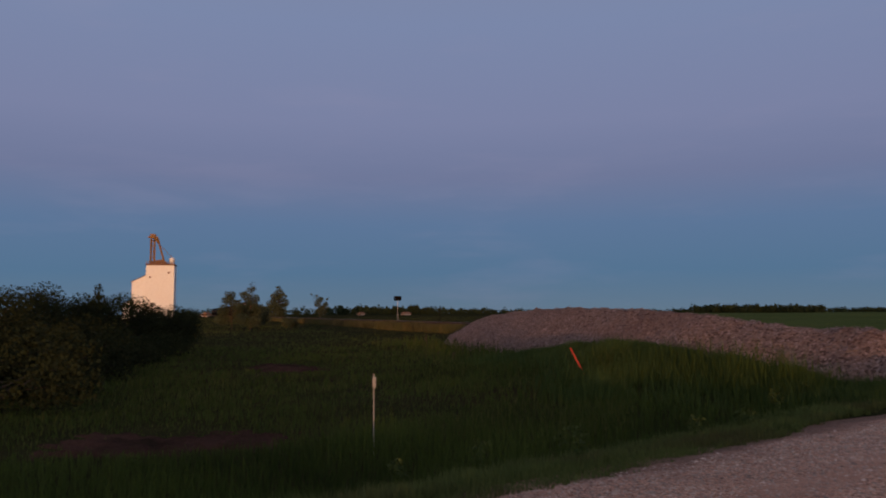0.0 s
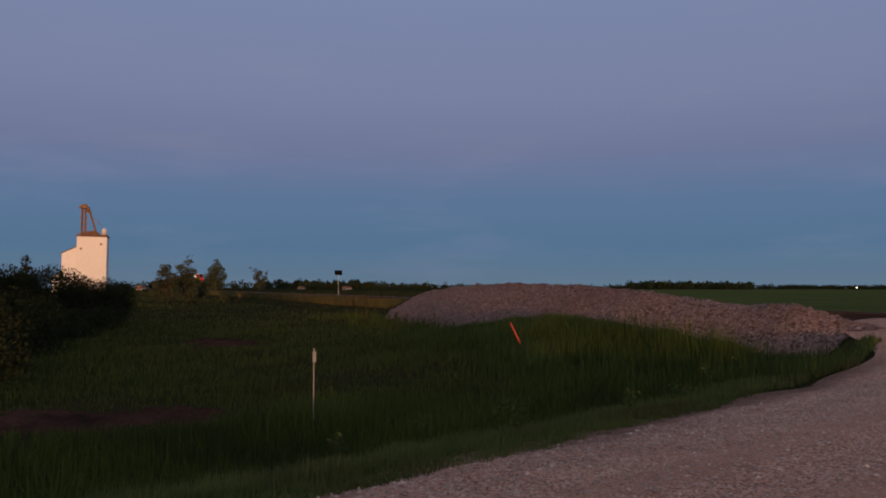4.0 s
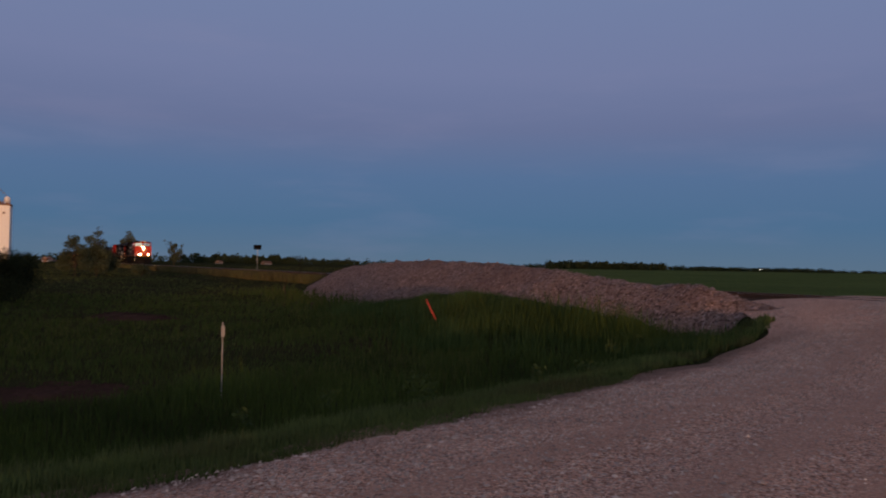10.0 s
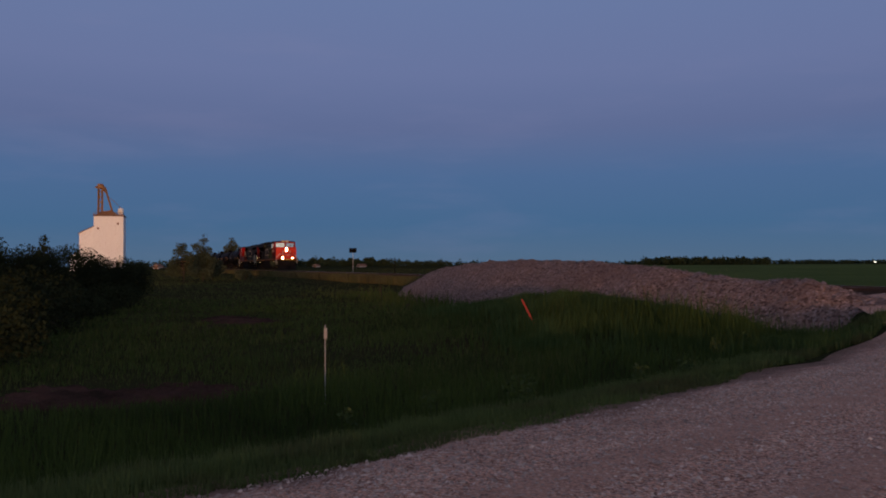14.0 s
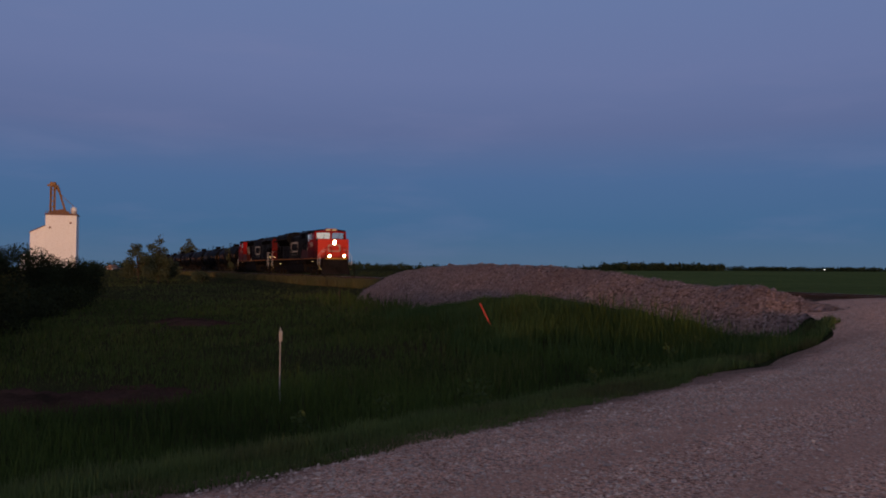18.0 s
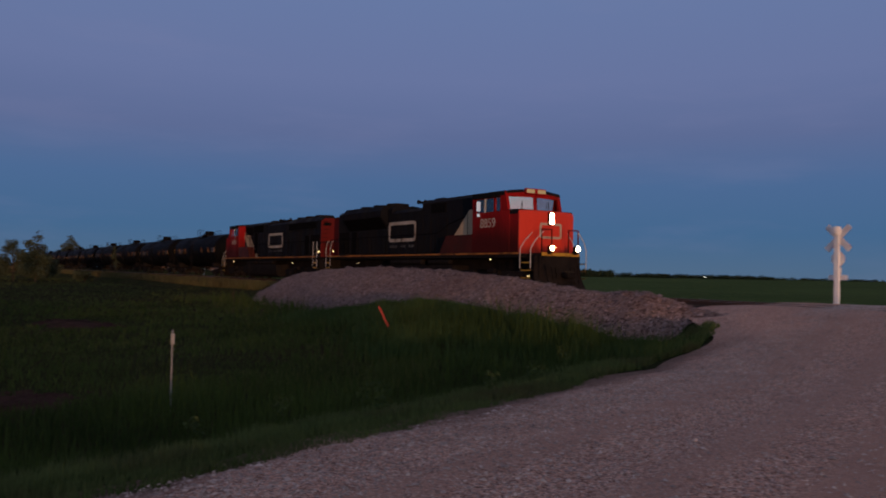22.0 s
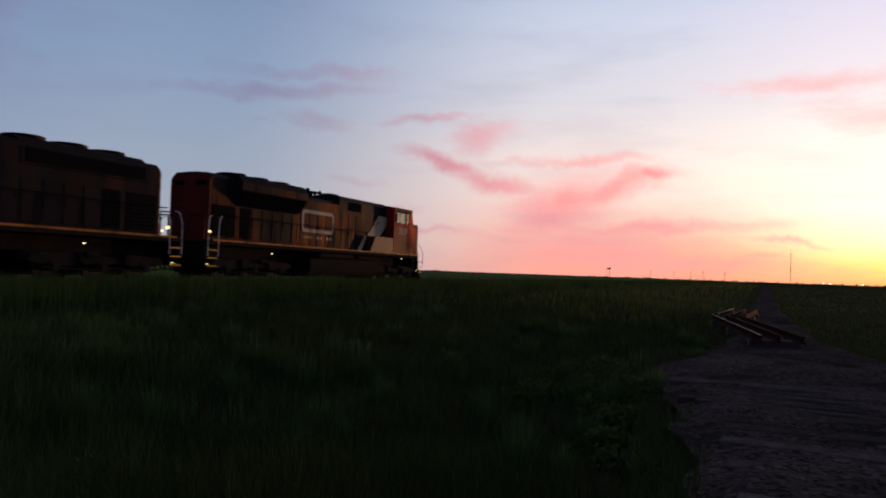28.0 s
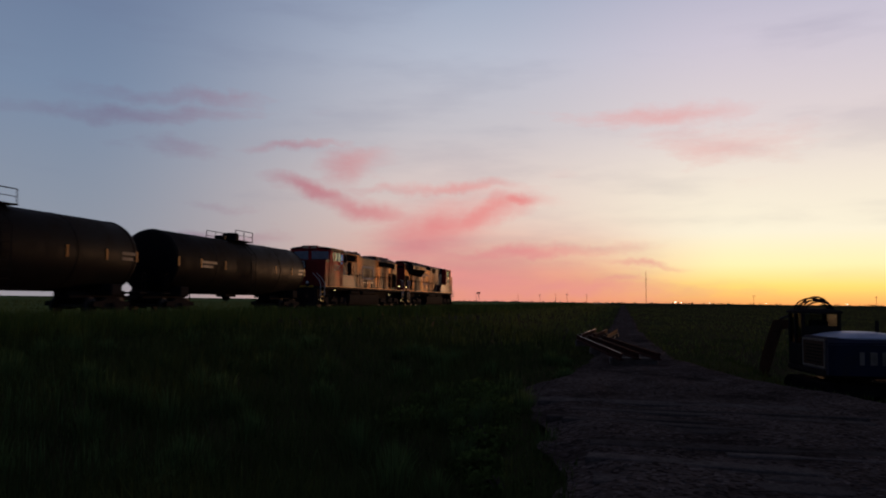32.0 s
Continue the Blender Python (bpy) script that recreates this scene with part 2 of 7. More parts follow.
# ---- materials ----
def surface(name, a, b, scale=4.0, fine=40.0, rough=0.7, metal=0.0, bump=0.25, depth=0.01, stain=None, stain_scale=0.6, much=0.5, spread=0.08, streak=1.0, island=False, gloss=0.3, coarse=0.6, lower_tone=None, dull=0.0, tracks=False, pebble=0.0, thin=0.0, sunset_sheen=0.0):
    """A worn surface: two colours mixed by coarse and fine grain, stains of a third, relief. Sizes in metres."""
    m = bpy.data.materials.new(name)
    m.use_nodes = True
    t = m.node_tree
    t.nodes.clear()
    co = t.nodes.new("ShaderNodeTexCoord").outputs["Object"]
    if streak != 1.0:
        mp = wire(t, "ShaderNodeMapping", i0=co)
        mp.inputs["Scale"].default_value = (1, 1, 1 / streak)
        co = mp.outputs[0]
    big = wire(t, "ShaderNodeTexNoise", i0=co, Scale=scale, Detail=4.0, Roughness=0.6).outputs[0]
    small = wire(t, "ShaderNodeTexNoise", i0=co, Scale=fine, Detail=3.0, Roughness=0.65).outputs[0]
    f = calc(t, "ADD", calc(t, "MULTIPLY", ease(t, big, 0.32, 0.68), coarse), calc(t, "MULTIPLY", ease(t, small, 0.3, 0.7), 1 - coarse))
    if island:
        f = calc(t, "ADD", calc(t, "MULTIPLY", f, 0.5), calc(t, "MULTIPLY", t.nodes.new("ShaderNodeNewGeometry").outputs["Random Per Island"], 0.5))
    col = blend(t, f, a, b)
    if pebble:
        # single stones, each of its own tone: dark, pale, rosy or grey
        cell = wire(t, "ShaderNodeTexVoronoi", Scale=pebble, Randomness=1.0)
        t.links.new(co, cell.inputs["Vector"])
        pick = wire(t, "ShaderNodeSeparateColor", i0=cell.outputs["Color"])
        col = blend(t, calc(t, "MULTIPLY", ease(t, pick.outputs[0], 0.5, 0.9), 0.78), col, tuple(c * 0.4 for c in a))
        col = blend(t, calc(t, "MULTIPLY", ease(t, pick.outputs[1], 0.8, 0.97), 0.8), col, (min(b[0] * 1.2, 0.95), b[1] * 1.25, b[2] * 1.35))
        col = blend(t, calc(t, "MULTIPLY", ease(t, pick.outputs[2], 0.7, 0.98), 0.25), col, (b[1], b[1], b[1] * 1.02))
    if stain:
        dirt = wire(t, "ShaderNodeTexNoise", i0=co, Scale=stain_scale, Detail=6.0, Roughness=0.7).outputs[0]
        mask = ease(t, dirt, 0.45, 0.68)
        col = blend(t, calc(t, "MULTIPLY", mask, much), col, stain)
    if lower_tone:
        # the colour darkens towards the bottom, broken by grain
        low, high, low_colour = lower_tone
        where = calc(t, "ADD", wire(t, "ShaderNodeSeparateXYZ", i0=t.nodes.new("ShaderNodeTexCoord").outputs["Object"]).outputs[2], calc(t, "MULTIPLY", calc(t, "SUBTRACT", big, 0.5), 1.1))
        col = blend(t, calc(t, "MULTIPLY", ease(t, where, high, low), 0.88), col, low_colour)
    if tracks:
        # packed wheel lanes along the road, finer and darker than the loose gravel between
        xyz = wire(t, "ShaderNodeSeparateXYZ", i0=co)
        q = calc(t, "MULTIPLY", calc(t, "ADD", calc(t, "ADD", xyz.outputs[0], 2.0), calc(t, "MULTIPLY", xyz.outputs[1], 0.346)), 0.945)
        q = calc(t, "ADD", q, calc(t, "MULTIPLY", calc(t, "SUBTRACT", big, 0.5), 0.5))
        lane = None
        for at, half, deep in ((-1.75, 0.45, 0.6), (-0.35, 0.42, 0.62), (0.75, 0.5, 0.78), (2.0, 0.5, 0.66)):
            d = calc(t, "ABSOLUTE", calc(t, "SUBTRACT", q, at))
            one = calc(t, "MULTIPLY", ease(t, d, half, 0.1), deep)
            lane = one if lane is None else calc(t, "MAXIMUM", lane, one)
        col = blend(t, lane, col, tracks)
        # soil and dust creep in from both edges
        edge = calc(t, "ADD", calc(t, "ABSOLUTE", q), calc(t, "MULTIPLY", calc(t, "SUBTRACT", dirt, 0.5), 2.4))
        col = blend(t, calc(t, "MULTIPLY", calc(t, "MULTIPLY", ease(t, edge, 2.9, 3.7), ease(t, xyz.outputs[1], 15.5, 12.0)), 0.8), col, (0.15, 0.092, 0.068))
    tone = calc(t, "ADD", calc(t, "MULTIPLY", t.nodes.new("ShaderNodeObjectInfo").outputs["Random"], 2 * spread), 1 - spread)
    grey = wire(t, "ShaderNodeCombineColor", i0=tone, i1=tone, i2=tone).outputs[0]
    col = blend(t, 1.0, col, grey, "MULTIPLY")
    bs = wire(t, "ShaderNodeBsdfPrincipled", Base_Color=col, Metallic=metal)
    bs.inputs["Specular IOR Level"].default_value = gloss
    if sunset_sheen:
        # patches of golden sunset sheen, tinted into the paint
        sheen_patch = wire(t, "ShaderNodeTexNoise", i0=co, Scale=0.55, Detail=5.0, Roughness=0.65).outputs[0]
        bs.inputs["Specular Tint"].default_value = (1.0, 0.62, 0.3, 1.0)
        t.links.new(calc(t, "MULTIPLY", ease(t, sheen_patch, 0.46, 0.64), sunset_sheen), bs.inputs["Metallic"])
    polish = calc(t, "ADD", calc(t, "MULTIPLY", small, 0.25), rough - 0.12, clamp=True)
    if dull:
        polish = calc(t, "ADD", polish, calc(t, "MULTIPLY", mask, dull), clamp=True)
    t.links.new(polish, bs.inputs["Roughness"])
    if bump:
        bn = wire(t, "ShaderNodeBump", Strength=bump, Distance=depth, Height=calc(t, "ADD", small, calc(t, "MULTIPLY", big, 0.7)))
        t.links.new(bn.outputs[0], bs.inputs["Normal"])
    last = bs.outputs[0]
    if thin:
        # leaves let part of the light through
        through_leaf = wire(t, "ShaderNodeBsdfTranslucent", Color=col)
        last = wire(t, "ShaderNodeMixShader", i0=thin, i1=last, i2=through_leaf.outputs[0]).outputs[0]
    t.links.new(last, wire(t, "ShaderNodeOutputMaterial").inputs[0])
    return m


def glow(name, colour, power):
    m = bpy.data.materials.new(name)
    m.use_nodes = True
    t = m.node_tree
    t.nodes.clear()
    e = wire(t, "ShaderNodeEmission", Color=(*colour, 1.0), Strength=power)
    t.links.new(e.outputs[0], wire(t, "ShaderNodeOutputMaterial").inputs[0])
    return m


MEADOW = surface("meadow_soil", (0.022, 0.025, 0.01), (0.042, 0.04, 0.017), 0.25, 6.0, 1.0, bump=0.6, depth=0.06, stain=(0.05, 0.032, 0.02), stain_scale=0.09, much=0.5, gloss=0.0)
BLADE = surface("grass_blade", (0.033, 0.054, 0.014), (0.084, 0.115, 0.03), 0.3, 3.0, 0.9, bump=0, stain=(0.02, 0.032, 0.012), stain_scale=0.22, much=0.75, island=True, gloss=0.0, thin=0.22)
# paler than BLADE: sky glow caught by the shoulder is put into the colour
SKYLIT_VERGE = surface("verge_blade", (0.058, 0.088, 0.028), (0.135, 0.162, 0.056), 0.6, 3.0, 0.9, bump=0, stain=(0.085, 0.058, 0.034), stain_scale=0.5, much=0.6, island=True, gloss=0.0, thin=0.3)
RANK = surface("rank_grass_blade", (0.036, 0.066, 0.021), (0.088, 0.125, 0.042), 0.4, 3.0, 0.9, bump=0, stain=(0.022, 0.038, 0.015), stain_scale=0.35, much=0.6, island=True, gloss=0.0, thin=0.3)
SEED = surface("grass_head", (0.05, 0.043, 0.026), (0.09, 0.072, 0.045), 0.5, 5.0, 0.95, bump=0, island=True, gloss=0.03)
LUSH = surface("lush_grass_blade", (0.05, 0.078, 0.02), (0.105, 0.13, 0.036), 0.4, 3.0, 0.9, bump=0, stain=(0.03, 0.044, 0.014), stain_scale=0.4, much=0.5, island=True, gloss=0.0, thin=0.2)
FARBLADE = surface("far_grass_blade", (0.045, 0.062, 0.017), (0.11, 0.125, 0.036), 0.05, 3.0, 0.9, bump=0, stain=(0.035, 0.045, 0.015), stain_scale=0.06, much=0.6, island=True, gloss=0.0, thin=0.4)
MEADOWBLADE = surface("meadow_blade", (0.055, 0.066, 0.02), (0.125, 0.13, 0.042), 0.06, 3.0, 0.9, bump=0, stain=(0.05, 0.06, 0.02), stain_scale=0.07, much=0.6, island=True, gloss=0.0, thin=0.3)
# leaves darkened: the thicket's shade is put into the colour
LEAF = surface("shrub_leaf", (0.013, 0.018, 0.009), (0.028, 0.034, 0.016), 0.5, 4.0, 0.9, bump=0, island=True, gloss=0.02)
# lighter leaf copy: sun on the railway trees is put into it
LEAF_SUNLIT = surface("grey_green_leaf", (0.034, 0.044, 0.024), (0.075, 0.085, 0.05), 0.5, 4.0, 0.9, bump=0, island=True, gloss=0.03)
LEAF_FAR = surface("wood_leaf", (0.014, 0.024, 0.013), (0.028, 0.04, 0.02), 0.02, 0.2, 0.9, bump=0, island=True, gloss=0.05)
FIELD = surface("crop_field_ground", (0.06, 0.082, 0.027), (0.105, 0.13, 0.044), 0.02, 0.6, 1.0, bump=0.4, depth=0.1, stain=(0.075, 0.085, 0.035), stain_scale=0.012, much=0.6, gloss=0.0)
CROP = surface("crop_blade", (0.085, 0.115, 0.032), (0.17, 0.2, 0.06), 0.05, 3.0, 0.9, bump=0, stain=(0.07, 0.09, 0.03), stain_scale=0.03, much=0.6, island=True, gloss=0.0, thin=0.3)
# darker copy of BLADE: shade on the sunset side is put into it
DIMBLADE = surface("sedge_blade", (0.018, 0.03, 0.009), (0.06, 0.072, 0.022), 0.3, 3.0, 0.9, bump=0, stain=(0.014, 0.024, 0.009), stain_scale=0.3, much=0.8, island=True, gloss=0.0, thin=0.2)
DRYBLADE = surface("dry_grass_blade", (0.055, 0.05, 0.024), (0.105, 0.088, 0.045), 0.2, 3.0, 0.95, bump=0, stain=(0.045, 0.058, 0.02), stain_scale=0.1, much=0.5, island=True, gloss=0.0)
BARESOIL = surface("bare_reddish_soil", (0.035, 0.019, 0.014), (0.085, 0.044, 0.034), 1.2, 14.0, 0.95, bump=0.9, depth=0.04, stain=(0.022, 0.018, 0.012), stain_scale=0.8, much=0.85, gloss=0.0)
BARK = surface("bark", (0.035, 0.027, 0.02), (0.07, 0.055, 0.042), 3.0, 30.0, 0.9, bump=0.6, gloss=0.05)
GRAVEL = surface("road_gravel", (0.42, 0.202, 0.136), (1.0, 0.545, 0.375), 0.9, 42.0, 0.95, bump=1.0, depth=0.03, stain=(0.54, 0.285, 0.195), stain_scale=0.35, much=0.35, gloss=0.03, coarse=0.1, tracks=(0.59, 0.318, 0.222), pebble=42.0)
STONE = surface("gravel_stone", (0.13, 0.075, 0.06), (0.92, 0.66, 0.52), 2.0, 20.0, 0.9, bump=0.3, island=True, gloss=0.12)
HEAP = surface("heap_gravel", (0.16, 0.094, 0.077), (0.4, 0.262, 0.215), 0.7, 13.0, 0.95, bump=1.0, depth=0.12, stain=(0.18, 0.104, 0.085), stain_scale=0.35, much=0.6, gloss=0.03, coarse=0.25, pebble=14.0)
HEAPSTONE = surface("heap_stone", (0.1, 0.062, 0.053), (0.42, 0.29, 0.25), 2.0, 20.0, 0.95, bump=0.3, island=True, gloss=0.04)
DIRT = surface("rutted_dirt", (0.032, 0.023, 0.019), (0.1, 0.073, 0.06), 0.5, 9.0, 1.0, bump=0.8, depth=0.05, stain=(0.017, 0.0125, 0.01), stain_scale=0.6, much=0.8, gloss=0.0, pebble=22.0)
BALLAST = surface("ballast", (0.06, 0.05, 0.044), (0.13, 0.11, 0.098), 1.5, 14.0, 1.0, bump=1.0, depth=0.05, stain=(0.03, 0.024, 0.02), stain_scale=0.5, much=0.6, gloss=0.02)
RAIL = surface("rusty_rail", (0.07, 0.036, 0.022), (0.12, 0.065, 0.042), 2.0, 30.0, 0.7, 0.1, gloss=0.2)
RAILTOP = surface("worn_rail_head", (0.2, 0.18, 0.165), (0.28, 0.26, 0.24), 1.0, 20.0, 0.45, 1.0, bump=0.05)
DARKRAIL = surface("rust_black_rail", (0.02, 0.007, 0.005), (0.042, 0.014, 0.011), 2.0, 30.0, 0.95, 0.0, gloss=0.01)
TIE = surface("creosote_timber", (0.05, 0.035, 0.025), (0.1, 0.075, 0.06), 2.0, 25.0, 0.9, bump=0.6)
PLANK = surface("weathered_plank", (0.042, 0.033, 0.028), (0.13, 0.103, 0.088), 1.5, 20.0, 1.0, bump=0.8, depth=0.02, stain=(0.024, 0.018, 0.014), stain_scale=1.4, much=0.9, spread=0.4, gloss=0.0)
WHITE = surface("weathered_white_paint", (0.72, 0.7, 0.68), (0.82, 0.8, 0.77), 1.5, 20.0, 0.6, bump=0.1, stain=(0.5, 0.44, 0.4), stain_scale=1.5, much=0.5)
BLACK = surface("sooty_black_paint", (0.008, 0.0085, 0.0115), (0.013, 0.0125, 0.0135), 0.9, 14.0, 0.42, bump=0.16, depth=0.006, stain=(0.017, 0.0135, 0.0115), stain_scale=0.7, much=0.7, streak=3.0, gloss=0.006, dull=0.2, sunset_sheen=0.28)
RED = surface("faded_red_paint", (0.25, 0.009, 0.011), (0.31, 0.014, 0.014), 1.0, 14.0, 0.42, bump=0.08, stain=(0.14, 0.014, 0.014), stain_scale=0.8, much=0.6, streak=2.5, gloss=0.006, lower_tone=(1.94, 3.74, (0.024, 0.009, 0.008)), dull=0.25, sunset_sheen=0.08)
# brighter copy of the red: evening sun on the nose put into it
SUNLIT_RED = surface("bright_nose_red", (0.5, 0.035, 0.02), (0.6, 0.05, 0.026), 1.0, 14.0, 0.5, bump=0.06, stain=(0.3, 0.03, 0.02), stain_scale=0.8, much=0.4, streak=2.0, gloss=0.07, lower_tone=(1.54, 2.04, (0.08, 0.012, 0.01)))
RED_DIM = surface("grimy_red_paint", (0.045, 0.013, 0.01), (0.08, 0.017, 0.013), 1.2, 14.0, 0.45, bump=0.1, stain=(0.03, 0.016, 0.012), stain_scale=0.8, much=0.7, streak=2.0, gloss=0.02)
CREAM = surface("dirty_cream_paint", (0.33, 0.245, 0.155), (0.45, 0.34, 0.22), 1.2, 18.0, 0.7, bump=0.08, stain=(0.15, 0.095, 0.06), stain_scale=1.1, much=0.8, streak=3.0, gloss=0.006)
LIVERY_WHITE = surface("dulled_white_paint", (0.32, 0.27, 0.21), (0.45, 0.385, 0.31), 1.5, 16.0, 0.7, bump=0.05, stain=(0.13, 0.085, 0.06), stain_scale=1.2, much=0.8, streak=3.0, gloss=0.006)
FAINT = surface("worn_grey_lettering", (0.06, 0.055, 0.05), (0.1, 0.09, 0.08), 1.5, 16.0, 0.45, bump=0.05, stain=(0.03, 0.025, 0.02), stain_scale=1.2, much=0.7, gloss=0.06)
STRIPE = surface("orange_reflective_stripe", (0.28, 0.1, 0.022), (0.38, 0.15, 0.036), 2.0, 20.0, 0.55, bump=0.05, stain=(0.035, 0.018, 0.012), stain_scale=1.2, much=0.95, gloss=0.02)
UNDER = surface("grimy_undercarriage", (0.009, 0.008, 0.008), (0.018, 0.015, 0.014), 2.0, 18.0, 0.85, 0.0, bump=0.5, stain=(0.025, 0.018, 0.0145), stain_scale=1.5, much=0.45, gloss=0.01)
GRILLE = surface("black_grille", (0.004, 0.004, 0.004), (0.009, 0.008, 0.008), 6.0, 60.0, 0.9, bump=0.8, gloss=0.0)
STEEL = surface("worn_wheel_steel", (0.02, 0.016, 0.014), (0.045, 0.038, 0.034), 2.0, 24.0, 0.65, 0.15, gloss=0.04)
YELLOW = surface("yellow_step_paint", (0.38, 0.2, 0.02), (0.5, 0.29, 0.04), 4.0, 30.0, 0.6, gloss=0.1, stain=(0.1, 0.06, 0.02), stain_scale=3.0, much=0.7)
GRAB = surface("white_grab_iron", (0.38, 0.36, 0.34), (0.5, 0.47, 0.45), 5.0, 40.0, 0.5, gloss=0.1)
TANKBLACK = surface("tank_black_paint", (0.004, 0.004, 0.004), (0.007, 0.0065, 0.0065), 0.6, 10.0, 0.5, bump=0.08, stain=(0.011, 0.0085, 0.007), stain_scale=0.5, much=0.6, streak=2.0, gloss=0.015, dull=0.3)
REFLECT = surface("amber_reflector", (0.34, 0.14, 0.025), (0.42, 0.19, 0.045), 6.0, 40.0, 0.5, gloss=0.05)
MIRROR = surface("mirror_plate", (0.8, 0.8, 0.8), (0.86, 0.86, 0.86), 5.0, 30.0, 0.18, 1.0, bump=0.0)
HEADLIGHT = glow("headlight_glow", (1.0, 0.58, 0.24), 480.0)
DITCHLIGHT = glow("ditch_light_glow", (1.0, 0.6, 0.26), 130.0)
STEPLIGHT = glow("step_light_glow", (1.0, 0.72, 0.3), 3.0)
BOARDLIGHT = glow("number_board_glow", (1.0, 0.62, 0.3), 0.35)


def clear_glass(name, colour, gloss):
    m = bpy.data.materials.new(name)
    m.use_nodes = True
    t = m.node_tree
    t.nodes.clear()
    see = wire(t, "ShaderNodeBsdfTransparent", Color=(*colour, 1.0))
    shine = wire(t, "ShaderNodeBsdfGlossy", Color=(0.9, 0.9, 0.9, 1.0), Roughness=0.04)
    f = calc(t, "ADD", calc(t, "MULTIPLY", wire(t, "ShaderNodeFresnel", IOR=1.45).outputs[0], 1.0), gloss, clamp=True)
    mx = wire(t, "ShaderNodeMixShader", i0=f, i1=see.outputs[0], i2=shine.outputs[0])
    t.links.new(mx.outputs[0], wire(t, "ShaderNodeOutputMaterial").inputs[0])
    return m


SHINYPANE = clear_glass("sky_lit_windshield_glass", (0.3, 0.32, 0.32), 0.38)
DARKPANE = clear_glass("dark_windshield_glass", (0.14, 0.15, 0.15), 0.06)
PANE = clear_glass("tinted_window_glass", (0.5, 0.55, 0.54), 0.1)
WEED = surface("pale_weed_leaf", (0.035, 0.058, 0.018), (0.07, 0.09, 0.032), 6.0, 30.0, 0.85, bump=0, island=True, gloss=0.04)
SIGNRED = surface("sign_red", (0.45, 0.015, 0.02), (0.52, 0.03, 0.03), 3.0, 30.0, 0.4, bump=0.04)
SIGNWHITE = surface("sign_white", (0.62, 0.6, 0.6), (0.72, 0.7, 0.7), 3.0, 30.0, 0.45, bump=0.04, stain=(0.4, 0.33, 0.3), stain_scale=2.0, much=0.5)
GREYWOOD = surface("white_post_wood", (0.24, 0.225, 0.21), (0.33, 0.31, 0.29), 2.0, 30.0, 0.8, bump=0.3, stain=(0.2, 0.16, 0.13), stain_scale=2.0, much=0.5, gloss=0.05)
FLUO = surface("orange_red_stake_paint", (0.75, 0.06, 0.03), (0.85, 0.1, 0.05), 4.0, 30.0, 0.6)
RUSTLEG = surface("rusty_elevator_leg", (0.17, 0.085, 0.035), (0.28, 0.145, 0.06), 0.5, 4.0, 0.7, 0.1)
ROOFING = surface("brown_roofing", (0.12, 0.06, 0.04), (0.2, 0.1, 0.06), 0.5, 4.0, 0.7)
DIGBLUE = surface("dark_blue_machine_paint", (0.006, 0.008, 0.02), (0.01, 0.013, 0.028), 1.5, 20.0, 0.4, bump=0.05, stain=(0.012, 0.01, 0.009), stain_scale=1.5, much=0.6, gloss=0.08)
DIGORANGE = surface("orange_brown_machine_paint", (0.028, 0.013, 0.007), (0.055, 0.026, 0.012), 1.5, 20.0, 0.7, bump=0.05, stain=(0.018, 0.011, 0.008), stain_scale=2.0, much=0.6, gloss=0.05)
# pale base stands for the sky light glinting on the hood top
HOODSKY = surface("pale_hood_paint", (0.2, 0.22, 0.27), (0.3, 0.32, 0.38), 2.0, 20.0, 0.4, bump=0.04, stain=(0.1, 0.1, 0.11), stain_scale=2.0, much=0.5, gloss=0.2)
DIGPALE = surface("grubby_pale_machine_paint", (0.09, 0.075, 0.06), (0.16, 0.135, 0.11), 2.0, 20.0, 0.6, bump=0.05, stain=(0.045, 0.032, 0.022), stain_scale=2.0, much=0.7, gloss=0.08)
YARDLIGHT = glow("yard_light_glow", (1.0, 0.9, 0.75), 6.0)
CARLIGHT = glow("car_light_glow", (1.0, 0.95, 0.85), 14.0)
# darker copy of the red: shade away from the sun put into it
SHADED_RED = surface("sooted_red_paint", (0.085, 0.009, 0.008), (0.13, 0.012, 0.01), 1.0, 14.0, 0.6, bump=0.08, stain=(0.04, 0.008, 0.008), stain_scale=0.8, much=0.6, streak=2.5, gloss=0.05)

